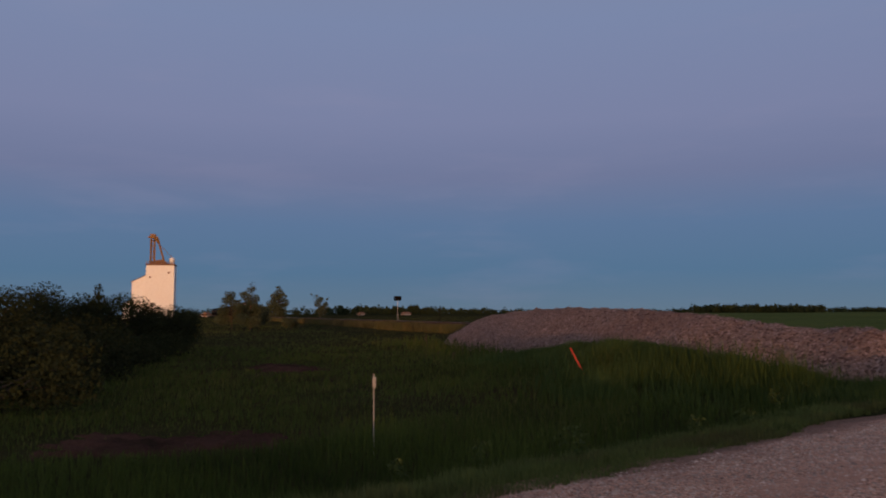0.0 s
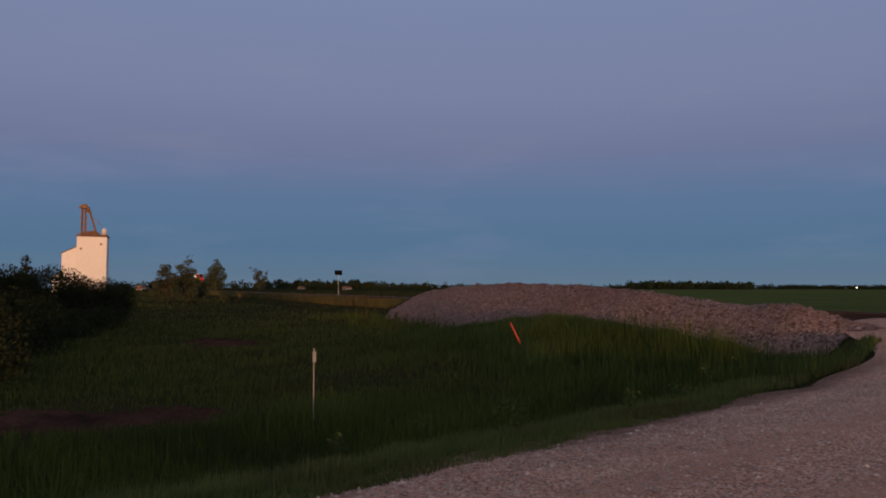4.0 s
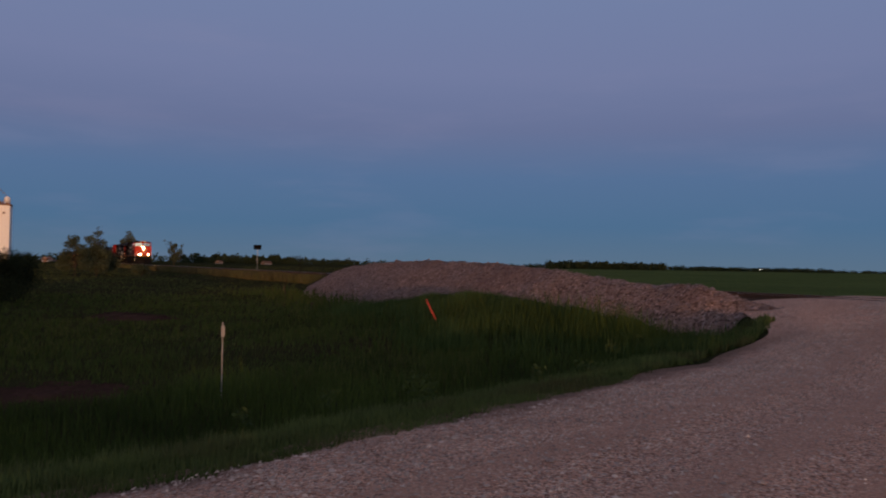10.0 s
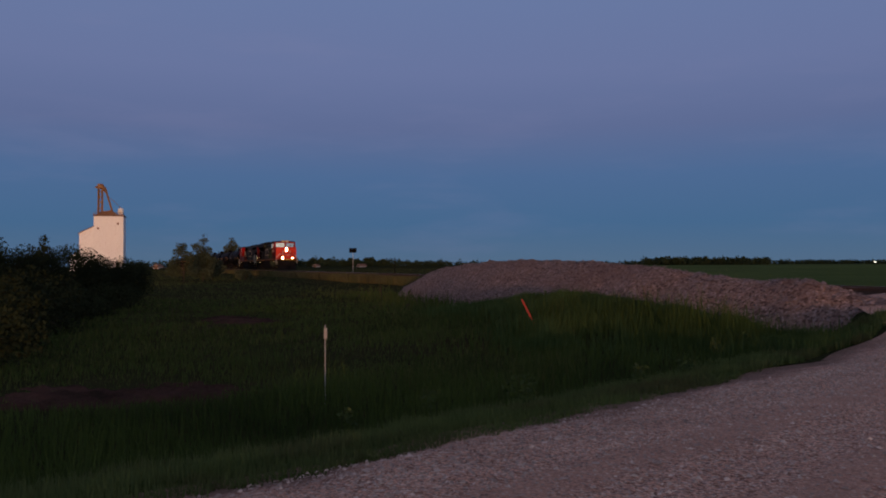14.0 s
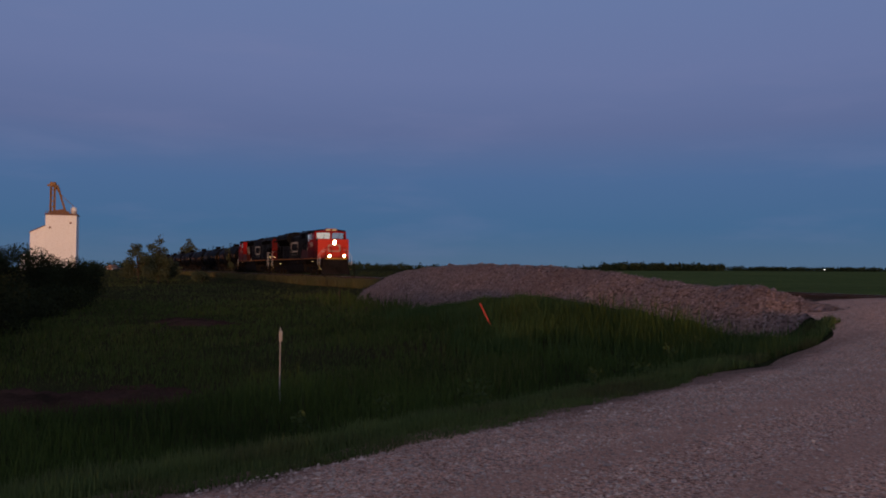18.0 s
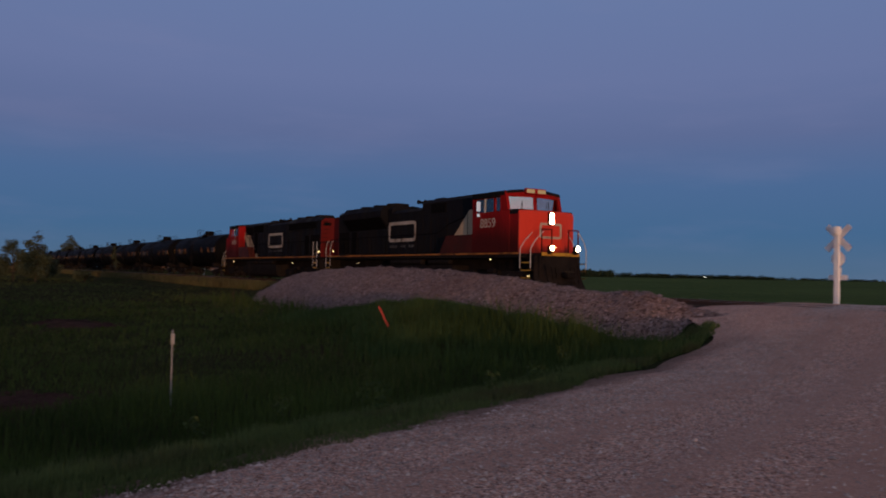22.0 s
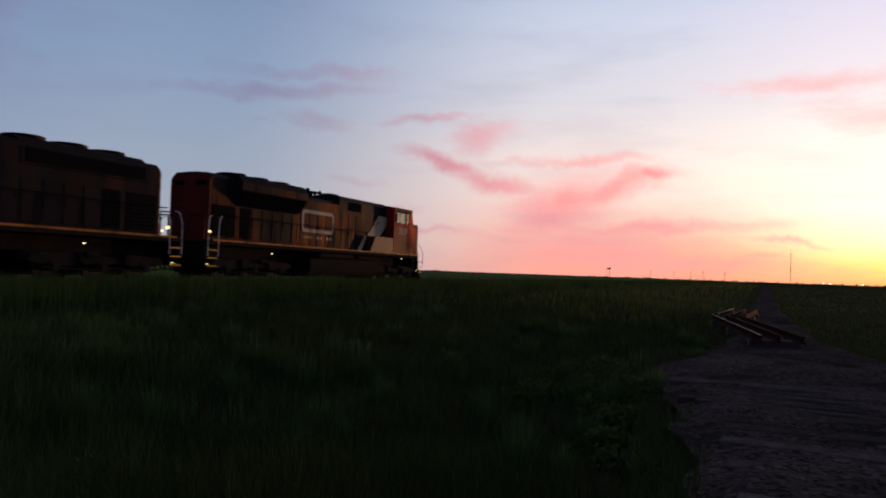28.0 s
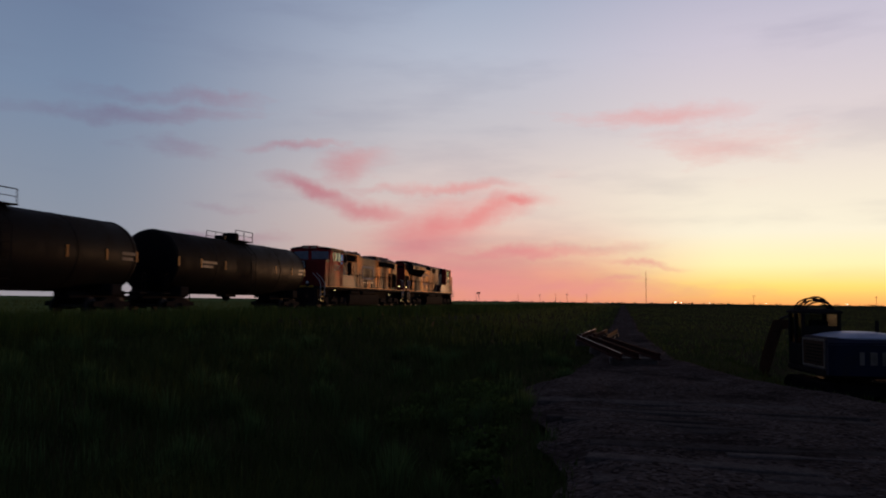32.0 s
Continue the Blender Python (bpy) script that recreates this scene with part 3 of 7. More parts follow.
# ---- mesh helpers ----
class Shape:
    """Gathers the faces of one part."""

    def __init__(self):
        self.v, self.f = [], []

    def add(self, verts, faces):
        n = len(self.v)
        self.v += [tuple(p) for p in verts]
        self.f += [tuple(i + n for i in f) for f in faces]
        return self

    def box(self, x0, x1, y0, y1, z0, z1, b=0.02):
        """A box with chamfered edges."""
        b = min(b, 0.45 * min(x1 - x0, y1 - y0, z1 - z0))
        xs, ys, zs = (x0, x1), (y0, y1), (z0, z1)
        idx, vs = {}, []
        for i in (0, 1):
            for j in (0, 1):
                for k in (0, 1):
                    sx, sy, sz = (1 - 2 * i) * b, (1 - 2 * j) * b, (1 - 2 * k) * b
                    for axis, p in enumerate(((xs[i], ys[j] + sy, zs[k] + sz), (xs[i] + sx, ys[j], zs[k] + sz), (xs[i] + sx, ys[j] + sy, zs[k]))):
                        idx[i, j, k, axis] = len(vs)
                        vs.append(p)
        fs = []
        for a in (0, 1):
            fs.append([idx[a, j, k, 0] for j, k in ((0, 0), (1, 0), (1, 1), (0, 1))])
            fs.append([idx[j, a, k, 1] for j, k in ((0, 0), (1, 0), (1, 1), (0, 1))])
            fs.append([idx[j, k, a, 2] for j, k in ((0, 0), (1, 0), (1, 1), (0, 1))])
        for a in (0, 1):
            for c in (0, 1):
                fs.append([idx[a, c, 0, 0], idx[a, c, 1, 0], idx[a, c, 1, 1], idx[a, c, 0, 1]])
                fs.append([idx[a, 0, c, 0], idx[a, 1, c, 0], idx[a, 1, c, 2], idx[a, 0, c, 2]])
                fs.append([idx[0, a, c, 1], idx[1, a, c, 1], idx[1, a, c, 2], idx[0, a, c, 2]])
        for i in (0, 1):
            for j in (0, 1):
                for k in (0, 1):
                    fs.append([idx[i, j, k, 0], idx[i, j, k, 1], idx[i, j, k, 2]])
        return self.add(vs, fs)

    def rod(self, a, b, r, n=10, r2=None):
        """A capped round bar, tapered where r2 is given."""
        a, b = Vector(a), Vector(b)
        w = (b - a).normalized()
        u = w.orthogonal().normalized()
        s = w.cross(u)
        r2 = r if r2 is None else r2
        vs = []
        for c, q in ((a, r), (b, r2)):
            for i in range(n):
                g = 2 * math.pi * i / n
                vs.append(c + (u * math.cos(g) + s * math.sin(g)) * q)
        fs = [[i, (i + 1) % n, n + (i + 1) % n, n + i] for i in range(n)] + [list(range(n))[::-1], list(range(n, 2 * n))]
        return self.add(vs, fs)

    def pipe(self, pts, r, n=7):
        for a, b in zip(pts, pts[1:]):
            if (Vector(a) - Vector(b)).length > 1e-4:
                self.rod(a, b, r, n)
        return self

    def prism(self, poly, axis, lo, hi):
        """A flat outline pushed along an axis: for 'y' the outline is (x, z), for 'x' (y, z), for 'z' (x, y)."""
        put = {"x": lambda p, d: (d, p[0], p[1]), "y": lambda p, d: (p[0], d, p[1]), "z": lambda p, d: (p[0], p[1], d)}[axis]
        n = len(poly)
        vs = [put(p, lo) for p in poly] + [put(p, hi) for p in poly]
        return self.add(vs, [list(range(n))[::-1], list(range(n, 2 * n))] + [[i, (i + 1) % n, n + (i + 1) % n, n + i] for i in range(n)])

    def loft(self, rings, caps=True):
        """Skin over rings of equally many points."""
        n = len(rings[0])
        vs = [p for r in rings for p in r]
        fs = [[k * n + i, k * n + (i + 1) % n, (k + 1) * n + (i + 1) % n, (k + 1) * n + i] for k in range(len(rings) - 1) for i in range(n)]
        if caps:
            fs += [list(range(n))[::-1], [(len(rings) - 1) * n + i for i in range(n)]]
        return self.add(vs, fs)

    def lathe(self, profile, centre, axis="x", n=24):
        """profile: (place along the axis, radius)."""
        rings = []
        for d, r in profile:
            ring = []
            for i in range(n):
                g = 2 * math.pi * i / n
                c, s = r * math.cos(g), r * math.sin(g)
                p = {"x": (d, c, s), "y": (c, d, s), "z": (c, s, d)}[axis]
                ring.append(tuple(p[k] + centre[k] for k in range(3)))
            rings.append(ring)
        return self.loft(rings)

    def turned(self, m, start=0):
        self.v[start:] = [tuple(m @ Vector(p)) for p in self.v[start:]]
        return self


def mesh_of(name, shape, material, smooth=True):
    me = bpy.data.meshes.new(name)
    me.from_pydata(shape.v, [], shape.f)
    if len(shape.f) < 6000:
        bm = bmesh.new()
        bm.from_mesh(me)
        bmesh.ops.recalc_face_normals(bm, faces=bm.faces)
        bm.to_mesh(me)
        bm.free()
    if smooth:
        me.shade_smooth()
        me.set_sharp_from_angle(angle=radians(32))
    me.materials.append(material)
    return me


def part(name, shape, material, parent, label="", smooth=True):
    ob = new(name, mesh_of(name, shape, material, smooth))
    ob.parent = parent
    return tagged(ob, label)


def thing(name, label, category, m=None, group="", kind=""):
    ob = new(name)
    ob.empty_display_size = 0.3
    if m is not None:
        ob.matrix_basis = m
    return tagged(ob, label, category, group, kind)


def big_mesh(name, verts, faces, material, smooth=False):
    """A large mesh from arrays: verts n x 3, faces m x 3 or m x 4."""
    me = bpy.data.meshes.new(name)
    verts, faces = np.asarray(verts, np.float32), np.asarray(faces, np.int32)
    k = faces.shape[1]
    me.vertices.add(len(verts))
    me.vertices.foreach_set("co", verts.ravel())
    me.loops.add(faces.size)
    me.loops.foreach_set("vertex_index", faces.ravel())
    me.polygons.add(len(faces))
    me.polygons.foreach_set("loop_start", np.arange(0, faces.size, k, dtype=np.int32))
    me.update(calc_edges=True)
    if smooth:
        me.shade_smooth()
    me.materials.append(material)
    return new(name, me)


def grid_mesh(name, xs, ys, zs, material):
    """zs has the shape len(ys) x len(xs); xs and ys may be grids of that shape."""
    if np.ndim(xs) == 1:
        xs, ys = np.meshgrid(xs, ys)
    h, w = zs.shape
    v = np.stack([xs, ys, zs], -1).reshape(-1, 3)
    i = (np.arange(h - 1)[:, None] * w + np.arange(w - 1)[None, :]).ravel()
    return big_mesh(name, v, np.stack([i, i + 1, i + w + 1, i + w], -1), material, True)

# ---- lie of the land ----
TRACK_Y, RAIL_Z = 21.06, 0.88
rng = np.random.default_rng(7)


def fade(x, a, b):
    s = np.clip((np.asarray(x, float) - a) / (b - a), 0, 1)
    return s * s * (3 - 2 * s)


def waves(x, y, size, seed=0):
    """Soft uneven ground, about -1 to 1."""
    r = np.random.default_rng(seed)
    out = 0
    for k in range(7):
        a, ph = r.uniform(0, 6.28, 2)
        f = (1 + 0.45 * k) * 6.28 / size
        out = out + np.sin((x * math.cos(a) + y * math.sin(a)) * f + ph) / (1 + 0.6 * k)
    return out / 2.6


def road_height(y):
    y = np.asarray(y, float)
    return 0.83 * fade(y, 10.5, 19.5) - 1.1 * fade(y, 23.0, 42.0)


def road_side(x, y):
    """Metres to the right of the road's middle line."""
    return 0.945 * (x + 2.0 + 0.346 * y)


def road_gap(x, y):
    """Metres from the road's middle line, less where it widens to the crossing on the left."""
    side = road_side(x, y)
    widen = 2.5 * fade(y, 13.6, 18.2) * (1 - fade(y, 26, 34)) * fade(-side, 1.5, 3.9)
    return np.abs(side) - widen


PAD_X = np.array([1.0, 6.0, 10.7, 15.6, 18.0, 24.0, 40.0, 260.0, 4000.0])
PAD_L = np.array([0.3, 0.4, 1.1, 2.0, 1.3, 0.9, 0.85, 1.0, 1.0])
PAD_R = np.array([-8.0, -7.6, -6.0, -4.2, -2.9, -1.5, -1.0, -0.9, -0.9])


def on_path(x, y):
    """How far a place lies inside the dirt path, in metres (negative: outside)."""
    lo, hi = np.interp(x, PAD_X, PAD_R), np.interp(x, PAD_X, PAD_L)
    return np.minimum(np.minimum(hi - y, y - lo), x - 1.2)


def land_height(x, y):
    x, y = np.asarray(x, float), np.asarray(y, float)
    q = road_gap(x, y)
    z = -0.32 + 0.1 * waves(x, y, 34, 1) + 0.03 * waves(x, y, 5, 2)
    z = z - 0.4 * fade(q, 5.0, 7.0) * (1 - fade(q, 9.5, 13.5)) * (1 - fade(road_side(x, y), 0, 2) * fade(y, 6.0, 10.0))
    # right of the road the ground lies higher towards the track
    z = z + 0.55 * fade(x, -2, 6) * fade(y, 3.5, 9.0) * (1 - fade(y, 27, 34))
    # rough knoll before the gravel heap
    z = z + 0.62 * np.exp(-(((x + 20.5) / 6.0) ** 2 + ((y - 12.8) / 3.0) ** 2))
    # low ridge of tall weeds between the heap and the road
    z = z + 0.52 * fade(q, 4.8, 7.2) * np.exp(-(((x + 14.6) / 3.6) ** 2 + ((y - 12.7) / 1.3) ** 2)) + 0.14 * np.exp(-(((x + 17.2) / 1.6) ** 2 + ((y - 12.7) / 1.2) ** 2))
    # railway bank
    bank = 1 - fade(np.abs(y - TRACK_Y), 2.2, 5.6)
    z = np.maximum(z, -0.5) * (1 - bank) + bank * 0.42
    # the right-hand side of the road rises with it to the crossing
    lift = fade(y, 8.0, 14.0) * (1 - fade(y, 17.5, 19.0)) * (1 - fade(q, 8.5, 14.0)) * fade(road_side(x, y), 0, 2)
    z = z * (1 - lift) + lift * (road_height(y) - 0.12)
    z = z + 0.35 * np.exp(-(((x + 17.4) / 1.2) ** 2 + ((y - 9.6) / 1.2) ** 2))
    # hollow in which the digger stands
    z = z - 0.62 * fade(x, 13, 17.5) * (1 - fade(x, 27, 34)) * fade(-y, 3.4, 4.8) * (1 - fade(-y, 13, 18))
    p = fade(on_path(x, y), -0.5, 0.3)
    z = z * (1 - p) + p * (-0.2 + 0.03 * waves(x, y, 3.0, 4))
    rd = 1 - fade(q, 3.5, 5.2)
    z = z * (1 - rd) + rd * (road_height(y) - 0.06)
    return z


def spaced(n, near, far):
    """Steps that grow from near to far on both sides of zero."""
    k = np.linspace(-1, 1, 2 * n + 1)
    b = 1.0
    for _ in range(60):
        b = math.asinh(far * b / (near * n)) if b > 0 else 1.0
        b = max(b, 0.1)
    return np.sinh(k * b) * far / math.sinh(b)


gx, gy = spaced(210, 0.28, 4300), spaced(210, 0.28, 4300) + 6.0
GX, GY = np.meshgrid(gx, gy)
ground = grid_mesh("ground", gx, gy, land_height(GX, GY), MEADOW)
ground.data.materials.append(FIELD)
mid_x, mid_y = (GX[:-1, :-1] + GX[1:, 1:]) / 2, (GY[:-1, :-1] + GY[1:, 1:]) / 2
ground.data.polygons.foreach_set("material_index", ((mid_y > 27.5) & (mid_x > -2.1 * mid_y) & (road_gap(mid_x, mid_y) > 5.0)).astype(np.int32).ravel())
tagged(ground, "flat dark green prairie meadow with ditches and bare patches", "ground", kind="structure")

# gravel road, straight across the track
ry = np.concatenate([np.arange(-60, 60, 0.35), np.geomspace(60, 3200, 60)])
rq = np.linspace(-3.9, 3.9, 34)
RQ, RY = np.meshgrid(rq, ry)
edge = fade(np.abs(RQ), 2.9, 3.9)
wob = 0.22 * waves(RY, RQ * 0, 6.0, 5) * fade(np.abs(RQ), 2.0, 3.9) * np.sign(RQ)
RX = -2.0 - 0.346 * RY + (RQ + wob) / 0.945
flare = fade(-RQ, 1.5, 3.9) * fade(RY, 13.6, 18.2) * (1 - fade(RY, 26, 34))
RX = RX - 2.6 * flare
RZ = road_height(RY) + 0.03 - 0.1 * edge + 0.06 * (1 - fade(np.abs(RQ), 0, 3.4)) * fade(np.abs(RY - TRACK_Y), 1.2, 5.0) + 0.012 * waves(RX, RY, 1.6, 6) - 0.025 * np.exp(-((np.abs(RQ) - 1.0) / 0.35) ** 2)
tagged(grid_mesh("road", RX, RY, RZ, GRAVEL), "pale reddish gravel road with wheel tracks running to the horizon", "road", kind="structure")

# ---- railway ----
bx = np.concatenate([-np.geomspace(80, 3500, 40)[::-1], np.arange(-79, 80, 0.6), np.geomspace(80, 3500, 40)])
bw = np.array([-2.6, -2.3, -1.9, -1.5, -1.1, -0.7, -0.3, 0.3, 0.7, 1.1, 1.5, 1.9, 2.3, 2.6])
BX, BW = np.meshgrid(bx, bw)
BZ = np.interp(np.abs(BW), [0, 1.5, 2.6], [0.7, 0.68, 0.1]) + 0.035 * waves(BX, BW, 0.9, 11)
track = tagged(grid_mesh("railway_track", BX, BW + TRACK_Y, BZ, BALLAST), "single railway track on brown ballast with rusty rails and dark timber sleepers", "railway track", kind="structure")
for side in (-0.7525, 0.7525):
    web = Shape()
    web.prism([(-0.07, 0), (0.07, 0), (0.07, 0.012), (0.012, 0.03), (0.012, 0.13), (0.036, 0.145), (0.036, 0.168), (-0.036, 0.168), (-0.036, 0.145), (-0.012, 0.13), (-0.012, 0.03), (-0.07, 0.012)], "x", -3500, 3500)
    part("rail", web.turned(pose(0, TRACK_Y + side, RAIL_Z - 0.172)), RAIL, track)
    head = Shape().box(-3500, 3500, -0.034, 0.034, 0.168, 0.172, 0.002)
    part("rail_head", head.turned(pose(0, TRACK_Y + side, RAIL_Z - 0.172)), RAILTOP, track, "bright worn running surface")


tie_mesh = mesh_of("sleeper", Shape().box(-0.115, 0.115, -1.28, 1.28, -0.09, 0.09, 0.015), TIE)
tie_r = random.Random(15)
for k in range(280):
    x = -82.0 + 0.6 * k + tie_r.uniform(-0.03, 0.03)
    if abs(float(road_side(x, TRACK_Y))) < 5.4 or -8.0 < float(road_side(x, TRACK_Y)) < 0:
        continue
    tie = new("sleeper", tie_mesh)
    tie.parent = track
    tie.matrix_basis = pose(x, TRACK_Y + tie_r.uniform(-0.04, 0.04), RAIL_Z - 0.268, 0, tie_r.uniform(-1, 1), tie_r.uniform(-1.2, 1.2))


def s_of(t):
    """Where the front of the leading engine is, in metres along the track."""
    d = t - 23.5
    return -7.507 + 11.164 * d + 0.0205 * d * d

# ---- gravel heap between road and track ----
HEAP_X = [-45.8, -44.9, -43.5, -42.2, -40.4, -37.0, -31.0, -26.0, -22.5, -21.0, -19.3, -17.2, -15.4, -14.0, -12.8, -11.0]
HEAP_Z = [-0.1, 0.4, 0.9, 1.32, 1.48, 1.68, 1.86, 1.72, 1.54, 1.44, 1.24, 1.12, 1.2, 0.86, 0.68, 0.35]


def heap_height(x, y):
    top = np.interp(x, HEAP_X, HEAP_Z) + 0.04 * waves(x, y * 0, 3.0, 21)
    front, back = (0.7 + 1.15 * np.maximum(top, 0.3) + 0.25 * waves(x, x * 0, 9.0, 22)) * (1 - 0.36 * fade(x, -19.0, -15.5)), 2.0
    d = y - 16.9
    run = np.where(d < 0, -d / front, d / back)
    shape = 1 - np.sqrt(run * run + 0.02) + 0.14
    return 0.05 + np.maximum(top - 0.05, 0.0) * np.minimum(shape, 1.02) - 0.6 * fade(run, 0.95, 1.35) - 1.2 * fade(-x, 44.8, 47.0) + 0.045 * waves(x, y, 1.1, 23) + 0.035 * waves(x, y, 0.5, 24)


hx, hy = np.arange(-47.2, -10.4, 0.14), np.arange(12.9, 19.35, 0.14)
HX, HY = np.meshgrid(hx, hy)
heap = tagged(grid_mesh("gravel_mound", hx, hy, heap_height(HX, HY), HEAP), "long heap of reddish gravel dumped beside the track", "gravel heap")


def scatter_stones(name, px, py, pz, size, material, seed):
    """Irregular eight-sided chips, one mesh."""
    r = np.random.default_rng(seed)
    n = len(px)
    octa = np.array([(1, 0, 0), (0, 1, 0), (-1, 0, 0), (0, -1, 0), (0, 0, 1), (0, 0, -1)], float)
    fc = np.array([(0, 1, 4), (1, 2, 4), (2, 3, 4), (3, 0, 4)])
    v = octa[None] * r.uniform(0.55, 1.25, (n, 6, 1)) * np.stack([r.uniform(0.7, 1.3, n), r.uniform(0.7, 1.3, n), r.uniform(0.4, 0.8, n)], -1)[:, None, :]
    a = r.uniform(0, 6.28, n)
    c, s = np.cos(a)[:, None], np.sin(a)[:, None]
    v = np.stack([v[..., 0] * c - v[..., 1] * s, v[..., 0] * s + v[..., 1] * c, v[..., 2]], -1) * size[:, None, None]
    v = v + np.stack([px, py, pz], -1)[:, None, :]
    f = fc[None] + (np.arange(n) * 6)[:, None, None]
    return big_mesh(name, v.reshape(-1, 3), f.reshape(-1, 3), material)


# loose stones on the road, thickest along its edges
n = 95000
sy = rng.uniform(-3, 24, n) ** 1.0
sq = np.where(rng.random(n) < 0.55, rng.choice([-1, 1], n) * np.minimum(rng.normal(2.4, 0.6, n), rng.uniform(2.6, 3.35, n)), rng.uniform(-3.4, 3.4, n))
sx = -2.0 - 0.346 * sy + sq / 0.945
keep = np.hypot(sx, sy) > 2.0
sx, sy, sq = sx[keep], sy[keep], sq[keep]
ssz = np.minimum(rng.lognormal(-4.7, 0.5, len(sx)), 0.034)
sz = road_height(sy) + 0.033 - 0.1 * fade(np.abs(sq), 2.9, 3.9) + 0.06 * (1 - fade(np.abs(sq), 0, 3.4)) + 0.002
tagged(scatter_stones("road_stones", sx, sy, sz, ssz, STONE, 31), "loose pale stones lying on the gravel road", "stones", kind="stuff")
n = 15000
sx, sy = rng.uniform(-43.5, -11.5, n), rng.uniform(13.6, 19.0, n)
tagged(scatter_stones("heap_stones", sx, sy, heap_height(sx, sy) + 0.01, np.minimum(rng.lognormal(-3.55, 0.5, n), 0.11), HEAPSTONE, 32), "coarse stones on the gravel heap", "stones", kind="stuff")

# ---- dirt path with old planks, east of the road ----
px, py = np.concatenate([np.arange(1.0, 45, 0.2), np.geomspace(45, 600, 50)]), np.linspace(0, 1, 44)
PX, PV = np.meshgrid(px, py)
lo, hi = np.interp(PX, PAD_X, PAD_R), np.interp(PX, PAD_X, PAD_L)
PY = lo + (hi - lo) * PV + 0.16 * waves(PX, PV * 0, 2.6, 41) * (np.abs(PV - 0.5) > 0.4)
PZ = 0.0 - 0.1 * fade(np.abs(PV - 0.5), 0.42, 0.5) + 0.012 * waves(PX, PY, 1.7, 42) + 0.01 * waves(PX * 2.5, PY * 0.6, 1.2, 43) - 0.03 * np.exp(-(((PV - 0.32) / 0.06) ** 2)) - 0.03 * np.exp(-(((PV - 0.7) / 0.06) ** 2))
path = tagged(grid_mesh("dirt_path", PX, PY, PZ, DIRT), "dark rutted dirt path with half-buried grey planks", "path", kind="structure")
plank_mesh = mesh_of("plank", Shape().box(-0.14, 0.14, -2.1, 2.1, -0.05, 0.05, 0.012), PLANK)
short_plank = mesh_of("plank", Shape().box(-0.11, 0.11, -1.1, 1.1, -0.05, 0.05, 0.012), PLANK)
for k in range(24):
    x = 4.3 + 0.36 * k + rng.uniform(-0.05, 0.05) + (0.5 if k > 14 else 0)
    if k in (1, 3, 6, 8, 12, 15, 19, 22):
        continue
    half = k % 3 == 1
    pl = new("plank", short_plank if half else plank_mesh)
    pl.parent = path
    yl = float(np.interp(x, PAD_X, PAD_L))
    pl.matrix_basis = pose(x, yl - 2.15 + rng.uniform(-0.7, 0.0) - (rng.uniform(-0.8, 0.8) if half else 0), -0.05 + rng.uniform(-0.02, 0.012), rng.uniform(-0.6, 0.6), rng.uniform(-6, 6), rng.uniform(-5, 5))


# ---- grass ----
def grass_height(x, y):
    q = np.abs(road_side(x, y))
    h = 0.2 + 0.07 * waves(x, y, 11, 51) + 0.09 * waves(x, y, 2.7, 52)
    right = fade(x + 0.3 * y, 1.0, 4.0) * fade(y, 1.0, 3.5)
    h = h + 0.3 * right + 0.2 * fade(q, 4.8, 6.2) * (1 - fade(q, 8.0, 11.0))
    h = h + 0.42 * np.exp(-(((x + 20.5) / 7) ** 2 + ((y - 12.6) / 3.2) ** 2))
    h = h + 0.22 * np.exp(-(((y - 17.4) / 1.6) ** 2)) * fade(x, -6, 2)
    h = h + 0.5 * np.exp(-(((y - 13.0) / 1.7) ** 2)) * fade(x, -50, -44) * (1 - fade(x, -32, -26))
    h = h + 0.15 * np.exp(-(((x + 17.2) / 1.6) ** 2 + ((y - 9.3) / 1.6) ** 2))
    h = h + 0.32 * np.exp(-(((x + 11.2) / 0.9) ** 2 + ((y - 2.7) / 0.9) ** 2))
    h = h * (0.5 + 0.5 * fade(q, 3.7, 5.0)) * (0.45 + 0.55 * fade(-on_path(x, y), 0.0, 1.2))
    h = h + 0.34 * np.exp(-(((x + 15.0) / 3.0) ** 2 + ((y - 12.9) / 1.4) ** 2))
    h = h + 0.34 * np.exp(-(((x - 0.4) / 2.4) ** 2 + ((y - 13.4) / 1.7) ** 2))
    # clumps of rank growth in the wet hollow right of the road
    h = h + right * (0.16 * waves(x, y, 2.3, 57) + 0.14 * waves(x, y, 5.5, 58))
    # the verge is short and even
    h = h * (1 - 0.55 * (1 - fade(q, 4.6, 5.8)))
    bare = np.exp(-(((x + 13.3) / 1.2) ** 2 + ((y + 0.1) / 2.6) ** 2)) + 0.6 * np.exp(-(((x + 27.3) / 2.2) ** 2 + ((y - 3.5) / 1.4) ** 2))
    h = h * (1 - 0.8 * bare) * np.where(y > 25, 0.8, 1.0)
    return np.clip(h, 0.05, 1.1)


def verge_edge(x, y):
    """Where the gravel ends, in metres from the road's middle line."""
    return np.where(road_side(x, y) < 0, 3.4 + 0.3 * fade(y, 4.0, 9.0) + 0.5 * fade(y, 7.5, 10.5) - 0.3 * fade(y, 12.2, 13.4) + 0.4 * fade(y, 13.4, 14.6), 3.3)


